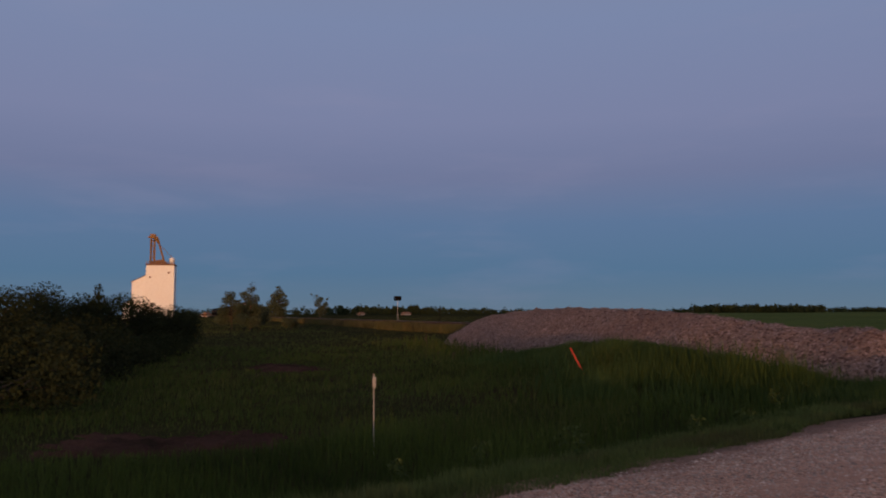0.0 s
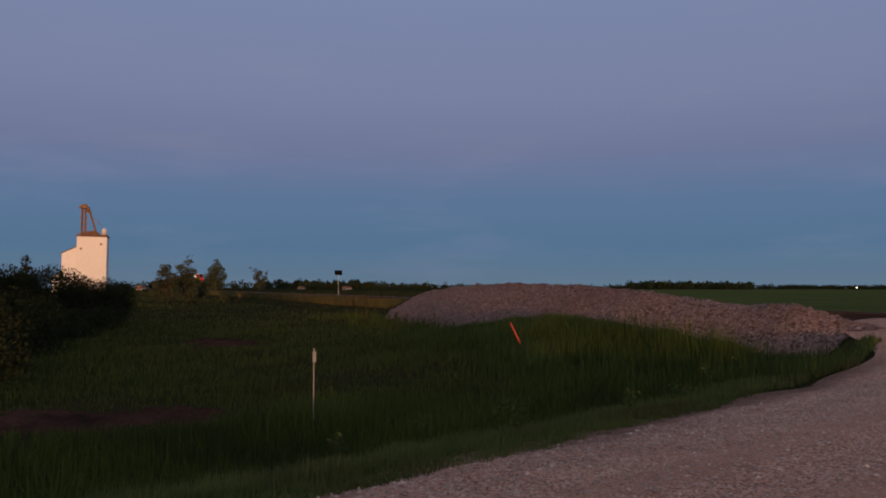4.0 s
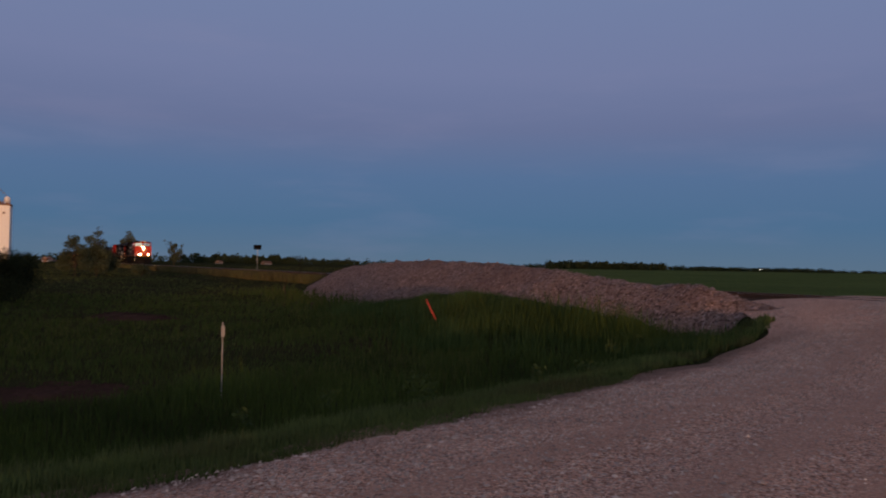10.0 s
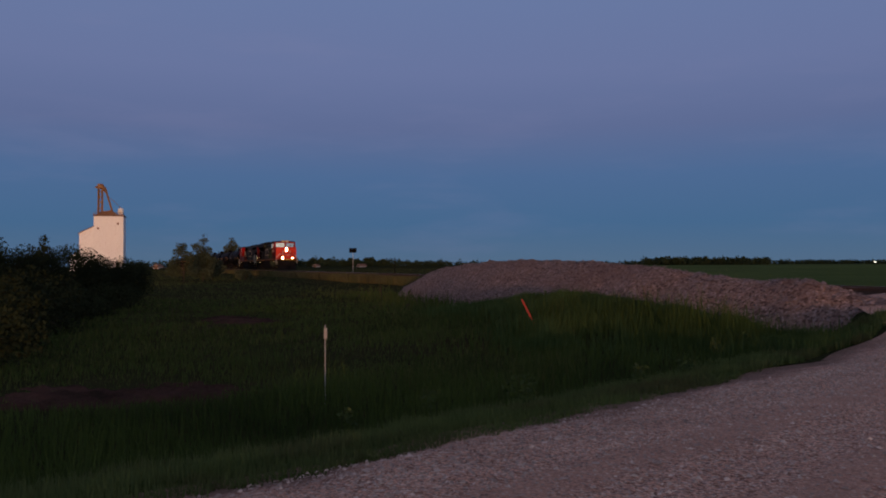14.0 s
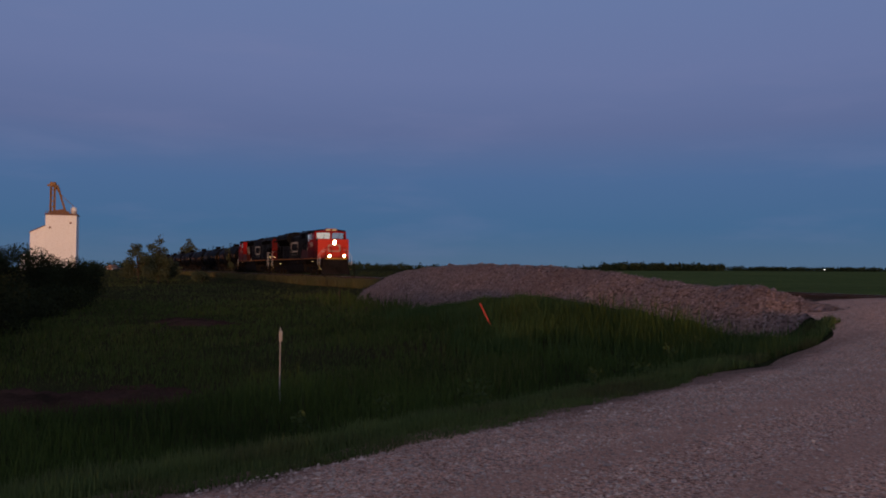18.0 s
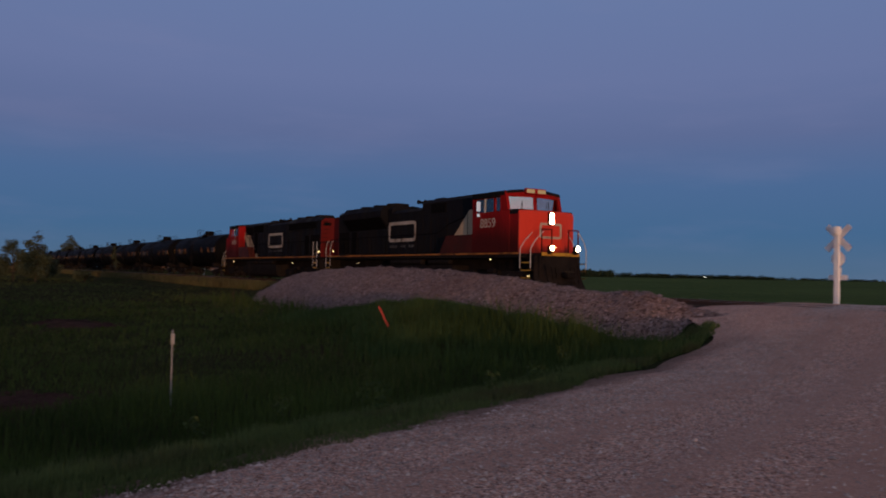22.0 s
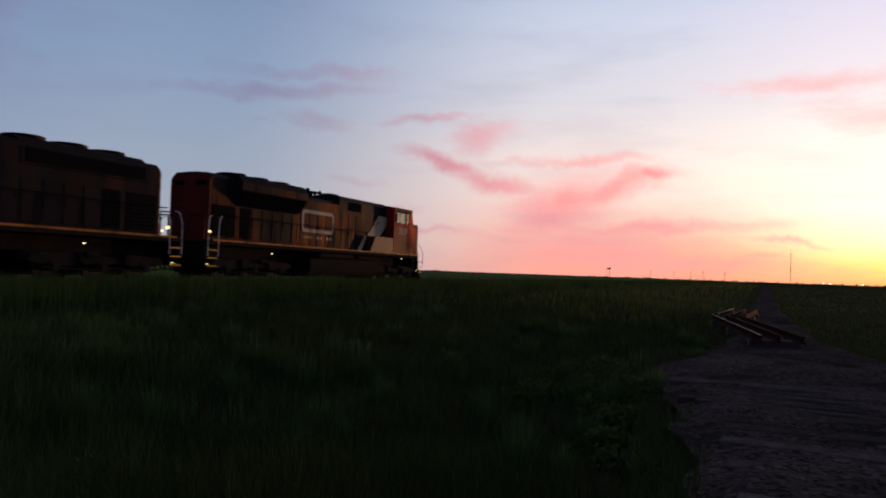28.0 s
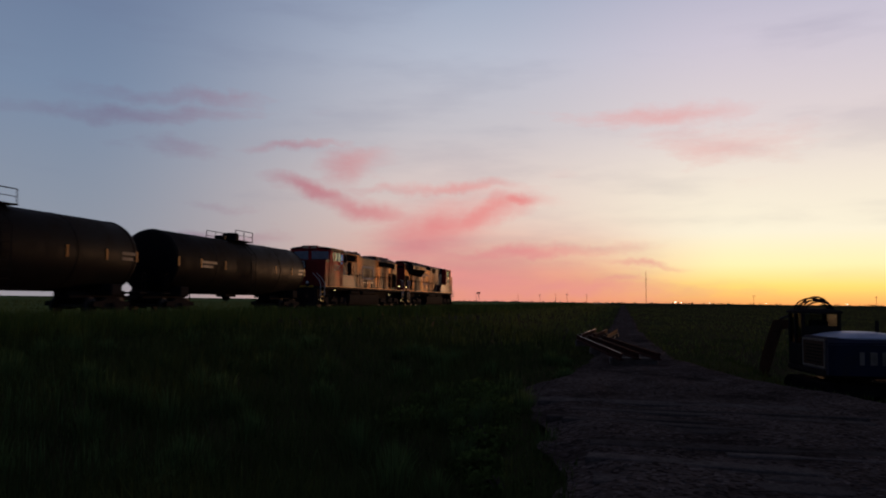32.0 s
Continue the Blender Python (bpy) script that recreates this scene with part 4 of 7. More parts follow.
def may_grow(x, y, seed):
    r = np.random.default_rng(seed)
    q = road_gap(x, y)
    ok = (q > verge_edge(x, y) + 0.14 * waves(x, y, 1.5, 53) + 0.12 * waves(x, y, 0.45, 55)) & (on_path(x, y) < 0.12 + 0.25 * waves(x, y, 0.7, 54)) & (np.abs(y - TRACK_Y) > 2.5)
    ok &= ~((x > -47) & (x < -10.5) & (heap_height(x, y) > land_height(x, y) + 0.03) & (y > 12.9) & (y < 19.3))
    bare = np.exp(-(((x + 13.3) / 1.2) ** 2 + ((y + 0.1) / 2.6) ** 2)) + 0.6 * np.exp(-(((x + 27.3) / 2.2) ** 2 + ((y - 3.5) / 1.4) ** 2))
    return ok & (r.random(len(x)) > 0.5 * bare)


def grass(name, n, r0, r1, a0, a1, seed, label, material, tall=1.0, wide=1.0, stalk=False, keep=None):
    r = np.random.default_rng(seed)
    dist = np.exp(r.uniform(math.log(r0), math.log(r1), n))
    ang = np.radians(r.uniform(a0, a1, n))
    x, y = dist * np.sin(ang), dist * np.cos(ang)
    # blades stand in tufts
    x, y = x + 0.05 * dist ** 0.3 * r.normal(0, 1, n), y + 0.05 * dist ** 0.3 * r.normal(0, 1, n)
    ok = may_grow(x, y, seed + 1)
    if keep is not None:
        ok &= r.random(n) < keep(np.degrees(ang))
    x, y, dist = x[ok], y[ok], dist[ok]
    n = len(x)
    z = np.where(on_path(x, y) > -0.5, np.maximum(land_height(x, y), -0.1), land_height(x, y)) - 0.02
    edge_q = road_gap(x, y)
    z = np.where(edge_q < 4.2, np.maximum(z, road_height(y) + 0.01 - 0.1 * fade(edge_q, 2.9, 3.9)), z)
    if name == "crop_field":
        far = y > 27
        x, y, z, dist, edge_q = x[far], y[far], z[far], dist[far], edge_q[far]
        n = len(x)
    h = grass_height(x, y) * r.uniform(0.4, 1.2, n) * tall
    w = (0.002 + 0.0004 * dist) * r.uniform(0.6, 1.4, n) * wide
    face = r.uniform(0, 6.28, n)
    lean = r.normal(0, 0.42, n)
    tip = lean * 1.3 + r.normal(0, 0.6, n)
    ux, uy = np.cos(face), np.sin(face)
    bx, by = -uy, ux
    base = np.stack([x, y, z], -1)
    side = np.stack([ux, uy, np.zeros(n)], -1) * w[:, None]
    mid = base + np.stack([bx * h * 0.5 * np.sin(lean), by * h * 0.5 * np.sin(lean), h * 0.55], -1)
    top = base + np.stack([bx * h * (0.5 * np.sin(lean) + 0.5 * np.sin(tip)), by * h * (0.5 * np.sin(lean) + 0.5 * np.sin(tip)), h * (0.55 + 0.45 * np.cos(tip))], -1)
    if stalk:
        # a thin stem with a slim seed head
        v = np.stack([base, base + side * 0.5, mid, top, mid * 0.25 + top * 0.75 + side * 1.6, mid * 0.25 + top * 0.75 - side * 1.6], 1)
        f = np.array([(0, 1, 2), (2, 1, 4), (5, 4, 3), (2, 4, 5)])
    else:
        v = np.stack([base - side, base + side, mid - side * 0.75, mid + side * 0.75, top], 1)
        f = np.array([(0, 1, 3), (0, 3, 2), (2, 3, 4)])
    k = v.shape[1]
    ff = f[None] + (np.arange(n) * k)[:, None, None]
    return tagged(big_mesh(name, v.reshape(-1, 3), ff.reshape(-1, 3), material), label, "grass", kind="stuff")


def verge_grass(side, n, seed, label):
    """The short grass on the shoulder of the road, sky glow painted into its pale colour."""
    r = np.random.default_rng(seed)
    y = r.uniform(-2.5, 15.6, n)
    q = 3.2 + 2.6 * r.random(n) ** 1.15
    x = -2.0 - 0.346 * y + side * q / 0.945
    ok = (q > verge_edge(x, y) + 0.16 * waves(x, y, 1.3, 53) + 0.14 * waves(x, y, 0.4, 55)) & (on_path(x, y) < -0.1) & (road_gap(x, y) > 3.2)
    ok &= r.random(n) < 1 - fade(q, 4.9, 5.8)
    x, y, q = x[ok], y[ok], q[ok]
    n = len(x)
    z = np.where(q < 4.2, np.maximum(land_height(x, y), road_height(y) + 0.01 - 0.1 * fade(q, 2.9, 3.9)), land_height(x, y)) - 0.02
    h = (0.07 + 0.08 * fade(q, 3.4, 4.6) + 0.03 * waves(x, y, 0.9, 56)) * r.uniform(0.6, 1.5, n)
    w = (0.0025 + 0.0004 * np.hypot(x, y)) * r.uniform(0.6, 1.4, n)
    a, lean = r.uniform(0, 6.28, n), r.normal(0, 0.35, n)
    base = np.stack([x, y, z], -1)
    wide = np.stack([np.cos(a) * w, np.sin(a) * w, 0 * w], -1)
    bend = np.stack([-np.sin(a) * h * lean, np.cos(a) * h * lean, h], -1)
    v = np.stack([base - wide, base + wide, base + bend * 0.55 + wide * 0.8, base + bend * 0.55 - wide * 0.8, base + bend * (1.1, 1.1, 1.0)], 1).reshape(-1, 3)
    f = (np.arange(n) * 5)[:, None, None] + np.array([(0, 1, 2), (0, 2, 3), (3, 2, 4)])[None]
    tagged(big_mesh("verge_grass", v, f.reshape(-1, 3), SKYLIT_VERGE), label, "grass", kind="stuff")


def tall_grass(cx, cy, lx, ly, n, low, high, seed, material, label):
    """A stand of tall bent grass with an uneven top."""
    r = np.random.default_rng(seed)
    x, y = cx + lx * np.clip(r.normal(0, 0.5, n), -1.3, 1.3), cy + ly * np.clip(r.normal(0, 0.5, n), -1.3, 1.3)
    ok = may_grow(x, y, seed + 1)
    x, y = x[ok], y[ok]
    n = len(x)
    z = land_height(x, y) - 0.03
    h = (low + (high - low) * (0.5 + 0.5 * waves(x, y, 2.0, 59))) * r.uniform(0.5, 1.15, n)
    w = (0.004 + 0.00035 * np.hypot(x, y)) * r.uniform(0.6, 1.4, n)
    a, lean = r.uniform(0, 6.28, n), r.normal(0.1, 0.3, n)
    base = np.stack([x, y, z], -1)
    wide = np.stack([np.cos(a) * w, np.sin(a) * w, 0 * w], -1)
    bend = np.stack([-np.sin(a) * h * lean, np.cos(a) * h * lean, h], -1)
    v = np.stack([base - wide, base + wide, base + bend * (0.4, 0.4, 0.6) + wide * 0.8, base + bend * (0.4, 0.4, 0.6) - wide * 0.8, base + bend], 1).reshape(-1, 3)
    f = (np.arange(n) * 5)[:, None, None] + np.array([(0, 1, 2), (0, 2, 3), (3, 2, 4)])[None]
    tagged(big_mesh("tall_grass", v, f.reshape(-1, 3), material), label, "grass", kind="stuff")


def tussocks(n, per, a0, a1, r0, r1, seed, material, label):
    """Tufts of lush grass, each splayed out of one root, over the uneven hollow."""
    r = np.random.default_rng(seed)
    a, d = np.radians(r.uniform(a0, a1, n)), np.sqrt(r.uniform(r0 ** 2, r1 ** 2, n))
    cx, cy, size = d * np.sin(a), d * np.cos(a), r.uniform(0.35, 1.0, n)
    # more of them along the banks than in the wet hollow
    ok = may_grow(cx, cy, seed + 1) & (waves(cx, cy, 4.5, 58) + 0.6 * waves(cx, cy, 1.8, 60) > r.uniform(-0.6, 0.5, n))
    cx, cy, size = np.repeat(cx[ok], per), np.repeat(cy[ok], per), np.repeat(size[ok], per)
    n = len(cx)
    out, turn = 0.3 * size * np.sqrt(r.random(n)), r.uniform(0, 6.28, n)
    x, y = cx + out * np.cos(turn), cy + out * np.sin(turn)
    h = (0.3 + 0.32 * size) * (1 - 0.9 * (out / 0.3 / size) ** 2 * 0.5) * r.uniform(0.6, 1.15, n)
    w = (0.0035 + 0.00035 * np.hypot(x, y)) * r.uniform(0.6, 1.4, n)
    base = np.stack([x, y, land_height(x, y) - 0.03], -1)
    wide = np.stack([-np.sin(turn) * w, np.cos(turn) * w, 0 * w], -1)
    lean = 1.3 * out / (0.3 * size) * r.uniform(0.3, 0.8, n) + r.normal(0, 0.15, n)
    bend = np.stack([np.cos(turn) * h * lean * 0.6, np.sin(turn) * h * lean * 0.6, h], -1)
    v = np.stack([base - wide, base + wide, base + bend * (0.4, 0.4, 0.65) + wide * 0.8, base + bend * (0.4, 0.4, 0.65) - wide * 0.8, base + bend * (1, 1, 0.92)], 1).reshape(-1, 3)
    f = (np.arange(n) * 5)[:, None, None] + np.array([(0, 1, 2), (0, 2, 3), (3, 2, 4)])[None]
    tagged(big_mesh("grass_tussocks", v, f.reshape(-1, 3), material), label, "grass", kind="stuff")


verge_grass(-1, 95000, 91, "short grass on the road's shoulder, sky glow in its pale green")
verge_grass(1, 60000, 92, "short grass on the road's shoulder, sky glow in its pale green")
tall_grass(-20.5, 12.4, 6.5, 1.9, 30000, 0.3, 0.6, 93, RANK, "tall green grass before the gravel heap")
tall_grass(-16.7, 9.2, 1.1, 0.9, 2200, 0.32, 0.52, 97, RANK, "tall grass round the survey stake")
tall_grass(4.6, 9.6, 4.4, 4.6, 24000, 0.2, 0.55, 101, RANK, "tall green grass right of the road")
tall_grass(-12.9, 12.3, 2.6, 0.7, 6500, 0.26, 0.46, 99, RANK, "tall grass between the heap and the road")
tall_grass(-14.8, 13.6, 2.8, 0.8, 7000, 0.32, 0.52, 105, RANK, "tall grass at the foot of the heap")
tussocks(560, 120, 0, 46, 4.2, 16, 111, LUSH, "lush light green tufts on the bank of the hollow")
tussocks(240, 110, 40, 86, 8, 24, 113, RANK, "rank green tufts on the bank of the hollow")
tall_grass(-14.4, 12.7, 2.4, 0.9, 7000, 0.25, 0.5, 95, BLADE, "dark rank weeds at the end of the heap")
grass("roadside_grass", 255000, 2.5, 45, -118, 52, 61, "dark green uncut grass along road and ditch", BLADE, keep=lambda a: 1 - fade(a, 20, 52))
# the shade-toned copy takes over from BLADE by heading
grass("sedge_grass", 130000, 2.5, 45, 20, 128, 62, "rank grass in the hollow beside the path, shade in its colour", DIMBLADE, keep=lambda a: fade(a, 20, 52))
grass("roadside_grass", 20000, 2.5, 30, 128, 242, 63, "dark green uncut grass along road and ditch", BLADE)
grass("meadow_grass", 80000, 13, 420, -112, -58, 65, "olive green meadow grass reaching far out", MEADOWBLADE, 0.9, 0.95)
grass("meadow_grass", 75000, 28, 420, 10, 122, 66, "dark green meadow grass reaching far out", FARBLADE, 1.0, 0.95)
grass("crop_field", 45000, 30, 900, -64, 12, 69, "green crop field beyond the railway", CROP, 0.6, 0.6)
grass("grass_stalks", 2500, 30, 60, -110, 120, 67, "thin dry grass stalks with pale seed heads", SEED, 1.2, 0.35, True)


def leaves_of(blobs, n, size, seed, droop=0.3):
    """Small folded leaves spread through ellipsoids (x, y, z, rx, ry, rz), thicker towards their skin."""
    r = np.random.default_rng(seed)
    b = np.array(blobs, float)
    vol = b[:, 3] * b[:, 4] * b[:, 5]
    pick = r.choice(len(b), n, p=vol / vol.sum())
    d = r.normal(0, 1, (n, 3))
    d /= np.linalg.norm(d, axis=1)[:, None]
    rad = r.uniform(0.25, 1.12, n) ** 0.6
    c = b[pick, :3] + d * b[pick, 3:] * rad[:, None]
    u = r.normal(0, 1, (n, 3))
    u /= np.linalg.norm(u, axis=1)[:, None]
    w = np.cross(u, r.normal(0, 1, (n, 3)))
    w /= np.linalg.norm(w, axis=1)[:, None]
    s = size * r.uniform(0.6, 1.5, n)[:, None]
    v = np.stack([c - u * s, c + w * s * 0.5, c + u * s, c - w * s * 0.5], 1)
    f = np.arange(n)[:, None] * 4 + np.array([[0, 1, 2, 3]])
    return v.reshape(-1, 3), f


def woody(name, label, category, at, trunk_h, trunk_r, blobs, n, size, seed, leaf, group=""):
    """A tree or shrub: tapered trunk, limbs to its clumps, crown of many leaves."""
    z0 = float(land_height(at[0], at[1]))
    e = thing(name, label, category, pose(at[0], at[1], z0 - 0.05), group)
    r = random.Random(seed)
    tr = Shape().rod((0, 0, 0), (0.04, 0.02, trunk_h * 0.5), trunk_r, 9, trunk_r * 0.75).rod((0.04, 0.02, trunk_h * 0.5), (0.0, 0.05, trunk_h), trunk_r * 0.75, 9, trunk_r * 0.3)
    part("trunk", tr, BARK, e)
    for bx, by, bz, *_ in blobs:
        h = trunk_h * r.uniform(0.15, 0.7)
        part("limb", Shape().rod((0.02, 0.02, h), (bx * 0.55, by * 0.55, (h + bz) / 2 + 0.1), trunk_r * 0.45, 6, trunk_r * 0.3).rod((bx * 0.55, by * 0.55, (h + bz) / 2 + 0.1), (bx, by, bz), trunk_r * 0.3, 6, trunk_r * 0.1), BARK, e)
    v, f = leaves_of(blobs, n, size, seed)
    ob = big_mesh("crown", v, f, leaf)
    ob.parent = e
    return e


def clumps(seed, n, spread_x, spread_y, low, high, size):
    r = random.Random(seed)
    out = []
    for _ in range(n):
        k = r.uniform(0.6, 1.2) * size
        out.append((r.uniform(-spread_x, spread_x), r.uniform(-spread_y, spread_y), r.uniform(low, high), k, k, k * r.uniform(0.6, 0.95)))
    return out


def at_heading(heading, d):
    return d * math.sin(radians(heading)), d * math.cos(radians(heading))


# thicket at the left of the meadow
for k, (hd, d, top) in enumerate([(-101.5, 30, 2.8), (-99.2, 33, 2.9), (-98.0, 37, 3.0), (-96.8, 40, 2.9), (-95.7, 39, 2.8), (-94.4, 42, 2.9), (-93.2, 44, 2.8), (-92.2, 47, 2.7), (-91.3, 50, 2.6), (-90.6, 54, 2.4), (-103.5, 26, 2.8), (-97.0, 27, 1.9), (-99.5, 22, 1.7), (-94.6, 32, 1.8), (-101.5, 19, 1.4), (-92.6, 38, 1.5), (-97.6, 32, 2.2), (-100.5, 26, 2.1)]):
    top += 0.008 * d if hd < -95 else -0.25
    woody("shrub", "dense green shrub at the meadow's edge, shade in its leaves", "shrub", at_heading(hd, d), top * 0.6, 0.05, clumps(100 + k, 16, 2.0, 1.7, 0.2, top - 0.5, 0.7), 8500, 0.046, 200 + k, LEAF, "shrubs of the thicket")
woody("tree", "slender young tree rising from the thicket", "tree", at_heading(-95.3, 62), 3.6, 0.07, [(0, 0, 3.0, 0.5, 0.5, 0.6), (0.1, 0, 3.8, 0.35, 0.35, 0.5), (0.45, 0.4, 3.2, 0.35, 0.3, 0.3), (-0.3, -0.4, 2.5, 0.5, 0.5, 0.5), (0.1, 0.5, 2.4, 0.5, 0.5, 0.5)], 900, 0.09, 301, LEAF)
# loose trees on the near side of the track: heading, distance, crown clumps (sideways, up, size), leaves
TREES = [
    (-86.5, 104, [(-0.9, 2.2, 0.9), (-0.3, 3.4, 0.8), (0.5, 2.8, 0.9), (0.9, 1.5, 1.0), (-1.0, 1.2, 1.0), (0.1, 4.0, 0.55), (-0.6, 4.1, 0.4)], 1500),
    (-85.2, 101, [(0.0, 4.6, 0.5), (0.1, 5.2, 0.3), (-0.4, 3.8, 0.8), (0.5, 3.5, 0.7), (0.0, 2.6, 1.1), (-0.9, 2.6, 0.8), (0.9, 2.4, 0.8), (0.3, 1.3, 1.2), (-0.8, 1.3, 1.0)], 1700),
    (-84.55, 106, [(-0.4, 2.4, 0.8), (0.5, 1.9, 0.8), (0.0, 1.2, 1.1), (0.9, 1.3, 0.7)], 800),
    (-83.45, 222, [(-0.5, 2.2, 0.8), (0.4, 2.7, 0.8), (0.0, 1.3, 1.1), (-1.1, 1.4, 0.8)], 700),
    (-83.2, 215, [(0.0, 3.6, 0.7), (0.5, 3.1, 0.7), (-0.5, 3.0, 0.8), (0.8, 2.2, 0.8), (-0.7, 1.9, 0.9), (0.1, 1.2, 1.1), (-0.1, 4.2, 0.4)], 1100),
    (-82.3, 101, [(0.0, 0.9, 0.6), (-0.6, 0.8, 0.7), (0.5, 0.6, 0.6)], 450),
    (-80.2, 118, [(0.0, 3.0, 0.6), (-0.5, 2.4, 0.6), (0.5, 2.2, 0.6), (0.1, 1.5, 0.9), (0.9, 3.0, 0.3), (-0.6, 3.4, 0.35)], 500),
]
for k, (hd, d, crown, nn) in enumerate(TREES):
    r = random.Random(420 + k)
    # those beyond the railway are full-grown
    grown = 1.85 if d > 200 else 1.0
    top = max(c[1] + c[2] for c in crown) * grown
    bl = []
    for side, high, size in crown:
        # sideways runs across the view, about north-south
        bl.append((r.uniform(-0.7, 0.7), side * 1.15, high * 1.13, size * 0.95, size * 0.9, size * 0.85))
        bl.append((r.uniform(-0.8, 0.8), side * 1.15 + r.uniform(-0.7, 0.7), high * 1.13 + r.uniform(-0.2, 0.35), size * 0.5, size * 0.55, size * 0.5))
    bl = [tuple(v * grown for v in b) for b in bl]
    woody("tree", "full-grown open-crowned tree beyond the railway" if grown > 1 else "small open-crowned tree beside the railway", "tree", at_heading(hd, d), top * 0.75, 0.07 * grown, bl, int(nn * 2.3), 0.12 * grown, 430 + k, LEAF_SUNLIT, "trees beside the railway")

# tall grass along the bank hides the ballast
def bank_grass(sign, x_near, n, seed, material, label, top=0.6):
    r = np.random.default_rng(seed)
    x = sign * np.exp(r.uniform(math.log(x_near), math.log(420.0), n))
    y = 19.0 - (1.5 if sign < 0 else 3.6) * r.random(n) ** 1.6
    ok = ~((x > -47) & (x < -10) & (heap_height(x, y) > land_height(x, y) + 0.03)) & (np.abs(road_side(x, y)) > 5.5)
    x, y = x[ok], y[ok]
    n = len(x)
    z = land_height(x, y)
    top = top if sign < 0 else 0.6 + 0.6 * fade(x, 5.0, 13.0)
    h = np.clip(top + 0.1 * waves(x, y, 9.0, 73) - z, 0.12, 1.15) * r.uniform(0.6, 1.12, n)
    w = (0.004 + 0.0005 * np.abs(x)) * r.uniform(0.6, 1.4, n)
    a = r.uniform(0, 6.28, n)
    base = np.stack([x, y, z - 0.03], -1)
    wide = np.stack([np.cos(a) * w, np.sin(a) * w, 0 * w], -1)
    tips = base + np.stack([r.normal(0, 0.12, n), r.normal(0, 0.12, n), h + 0.03], -1)
    v = np.stack([base - wide, base + wide, (base + tips) / 2 + wide * 0.8, (base + tips) / 2 - wide * 0.8, tips], 1).reshape(-1, 3)
    f = (np.arange(n) * 5)[:, None, None] + np.array([(0, 1, 2), (0, 2, 3), (3, 2, 4)])[None]
    tagged(big_mesh("bank_grass", v, f.reshape(-1, 3), material), label, "grass", kind="stuff")


bank_grass(-1, 20.0, 40000, 71, DRYBLADE, "tall tan dry grass along the railway bank", 0.86)
bank_grass(1, 2.0, 60000, 75, BLADE, "tall dark green grass along the railway bank", 0.78)

# bare earth in the meadow
def bare_earth(cx, cy, lx, ly, seed, label):
    ex, ey = np.arange(cx - lx, cx + lx, 0.07), np.arange(cy - ly, cy + ly, 0.07)
    EX, EY = np.meshgrid(ex, ey)
    d2 = ((EX - cx) / lx) ** 2 + ((EY - cy) / ly) ** 2 + 0.3 * waves(EX, EY, 1.3, seed)
    EZ = land_height(EX, EY) + 0.06 - 0.3 * fade(d2, 0.2, 0.95) + 0.05 * waves(EX, EY, 0.7, seed + 1) + 0.02 * waves(EX, EY, 0.25, seed + 2)
    tagged(grid_mesh("bare_earth", ex, ey, EZ, BARESOIL), label, "earth", kind="structure")


bare_earth(-13.5, -0.1, 1.4, 3.2, 81, "churned reddish bare earth among the grass")
bare_earth(-27.5, 3.5, 2.6, 1.8, 85, "faint brown bare patch in the meadow")

# low bushy weeds where the meadow meets the dirt path
for k, (x, y, w) in enumerate([(9.6, 1.7, 0.5), (10.6, 1.9, 0.6), (11.8, 2.1, 0.55), (12.9, 2.3, 0.6), (14.2, 2.5, 0.65), (15.4, 2.7, 0.5), (13.6, 3.4, 0.7), (11.2, 3.2, 0.6), (8.4, 1.3, 0.4)]):
    woody("low_shrub", "low dark bushy weed at the edge of the dirt path", "shrub", (x, y), w * 0.6, 0.02, clumps(700 + k, 7, w * 0.7, w * 0.7, 0.1, w * 0.45, w * 0.45), 700, 0.04, 720 + k, BLADE, "bushy weeds along the path")

# weeds at the road's edge
for k, (x, y, h) in enumerate([(-11.35, 10.1, 0.55), (-10.2, 8.4, 0.4), (-9.4, 6.9, 0.45), (-8.9, 3.4, 0.5), (-8.6, 4.6, 0.42), (-9.6, 4.9, 0.55), (-8.3, 2.2, 0.4), (-12.6, 11.9, 0.45), (-10.4, 5.6, 0.5), (4.8, 5.2, 0.5), (6.9, 4.4, 0.45), (3.4, 7.3, 0.5)]):
    e = thing("weed", "pale leafy roadside weed among the grass", "weed", pose(x, y, float(land_height(x, y)) - 0.02), "roadside weeds")
    part("stem", Shape().rod((0, 0, 0), (0.02, 0.01, h), 0.008, 6, 0.004).rod((0, 0, h * 0.3), (0.12, 0.05, h * 0.75), 0.006, 5, 0.003).rod((0, 0, h * 0.25), (-0.1, 0.08, h * 0.7), 0.006, 5, 0.003), BLADE, e)
    v, f = leaves_of([(0, 0, h * 0.7, 0.1, 0.1, h * 0.36), (0.12, 0.05, h * 0.75, 0.08, 0.08, 0.12), (-0.1, 0.08, h * 0.7, 0.08, 0.08, 0.12)], 80, 0.03, 500 + k)
    ob = big_mesh("leaves", v, f, WEED)
    ob.parent = e

# ---- the train: x forward, z up from the rails, the nose of an engine at x = 0 ----
def lettering(name, text, size, m, material, parent, label):
    cu = bpy.data.curves.new(name, "FONT")
    cu.body, cu.size, cu.align_x, cu.align_y, cu.extrude = text, size, "CENTER", "CENTER", 0.004
    tmp = new(name, cu)
    bpy.context.view_layer.update()
    me = bpy.data.meshes.new_from_object(tmp.evaluated_get(bpy.context.evaluated_depsgraph_get()))
    bpy.data.objects.remove(tmp)
    me.transform(m)
    me.materials.clear()
    me.materials.append(material)
    ob = new(name, me)
    ob.parent = parent
    return tagged(ob, label)


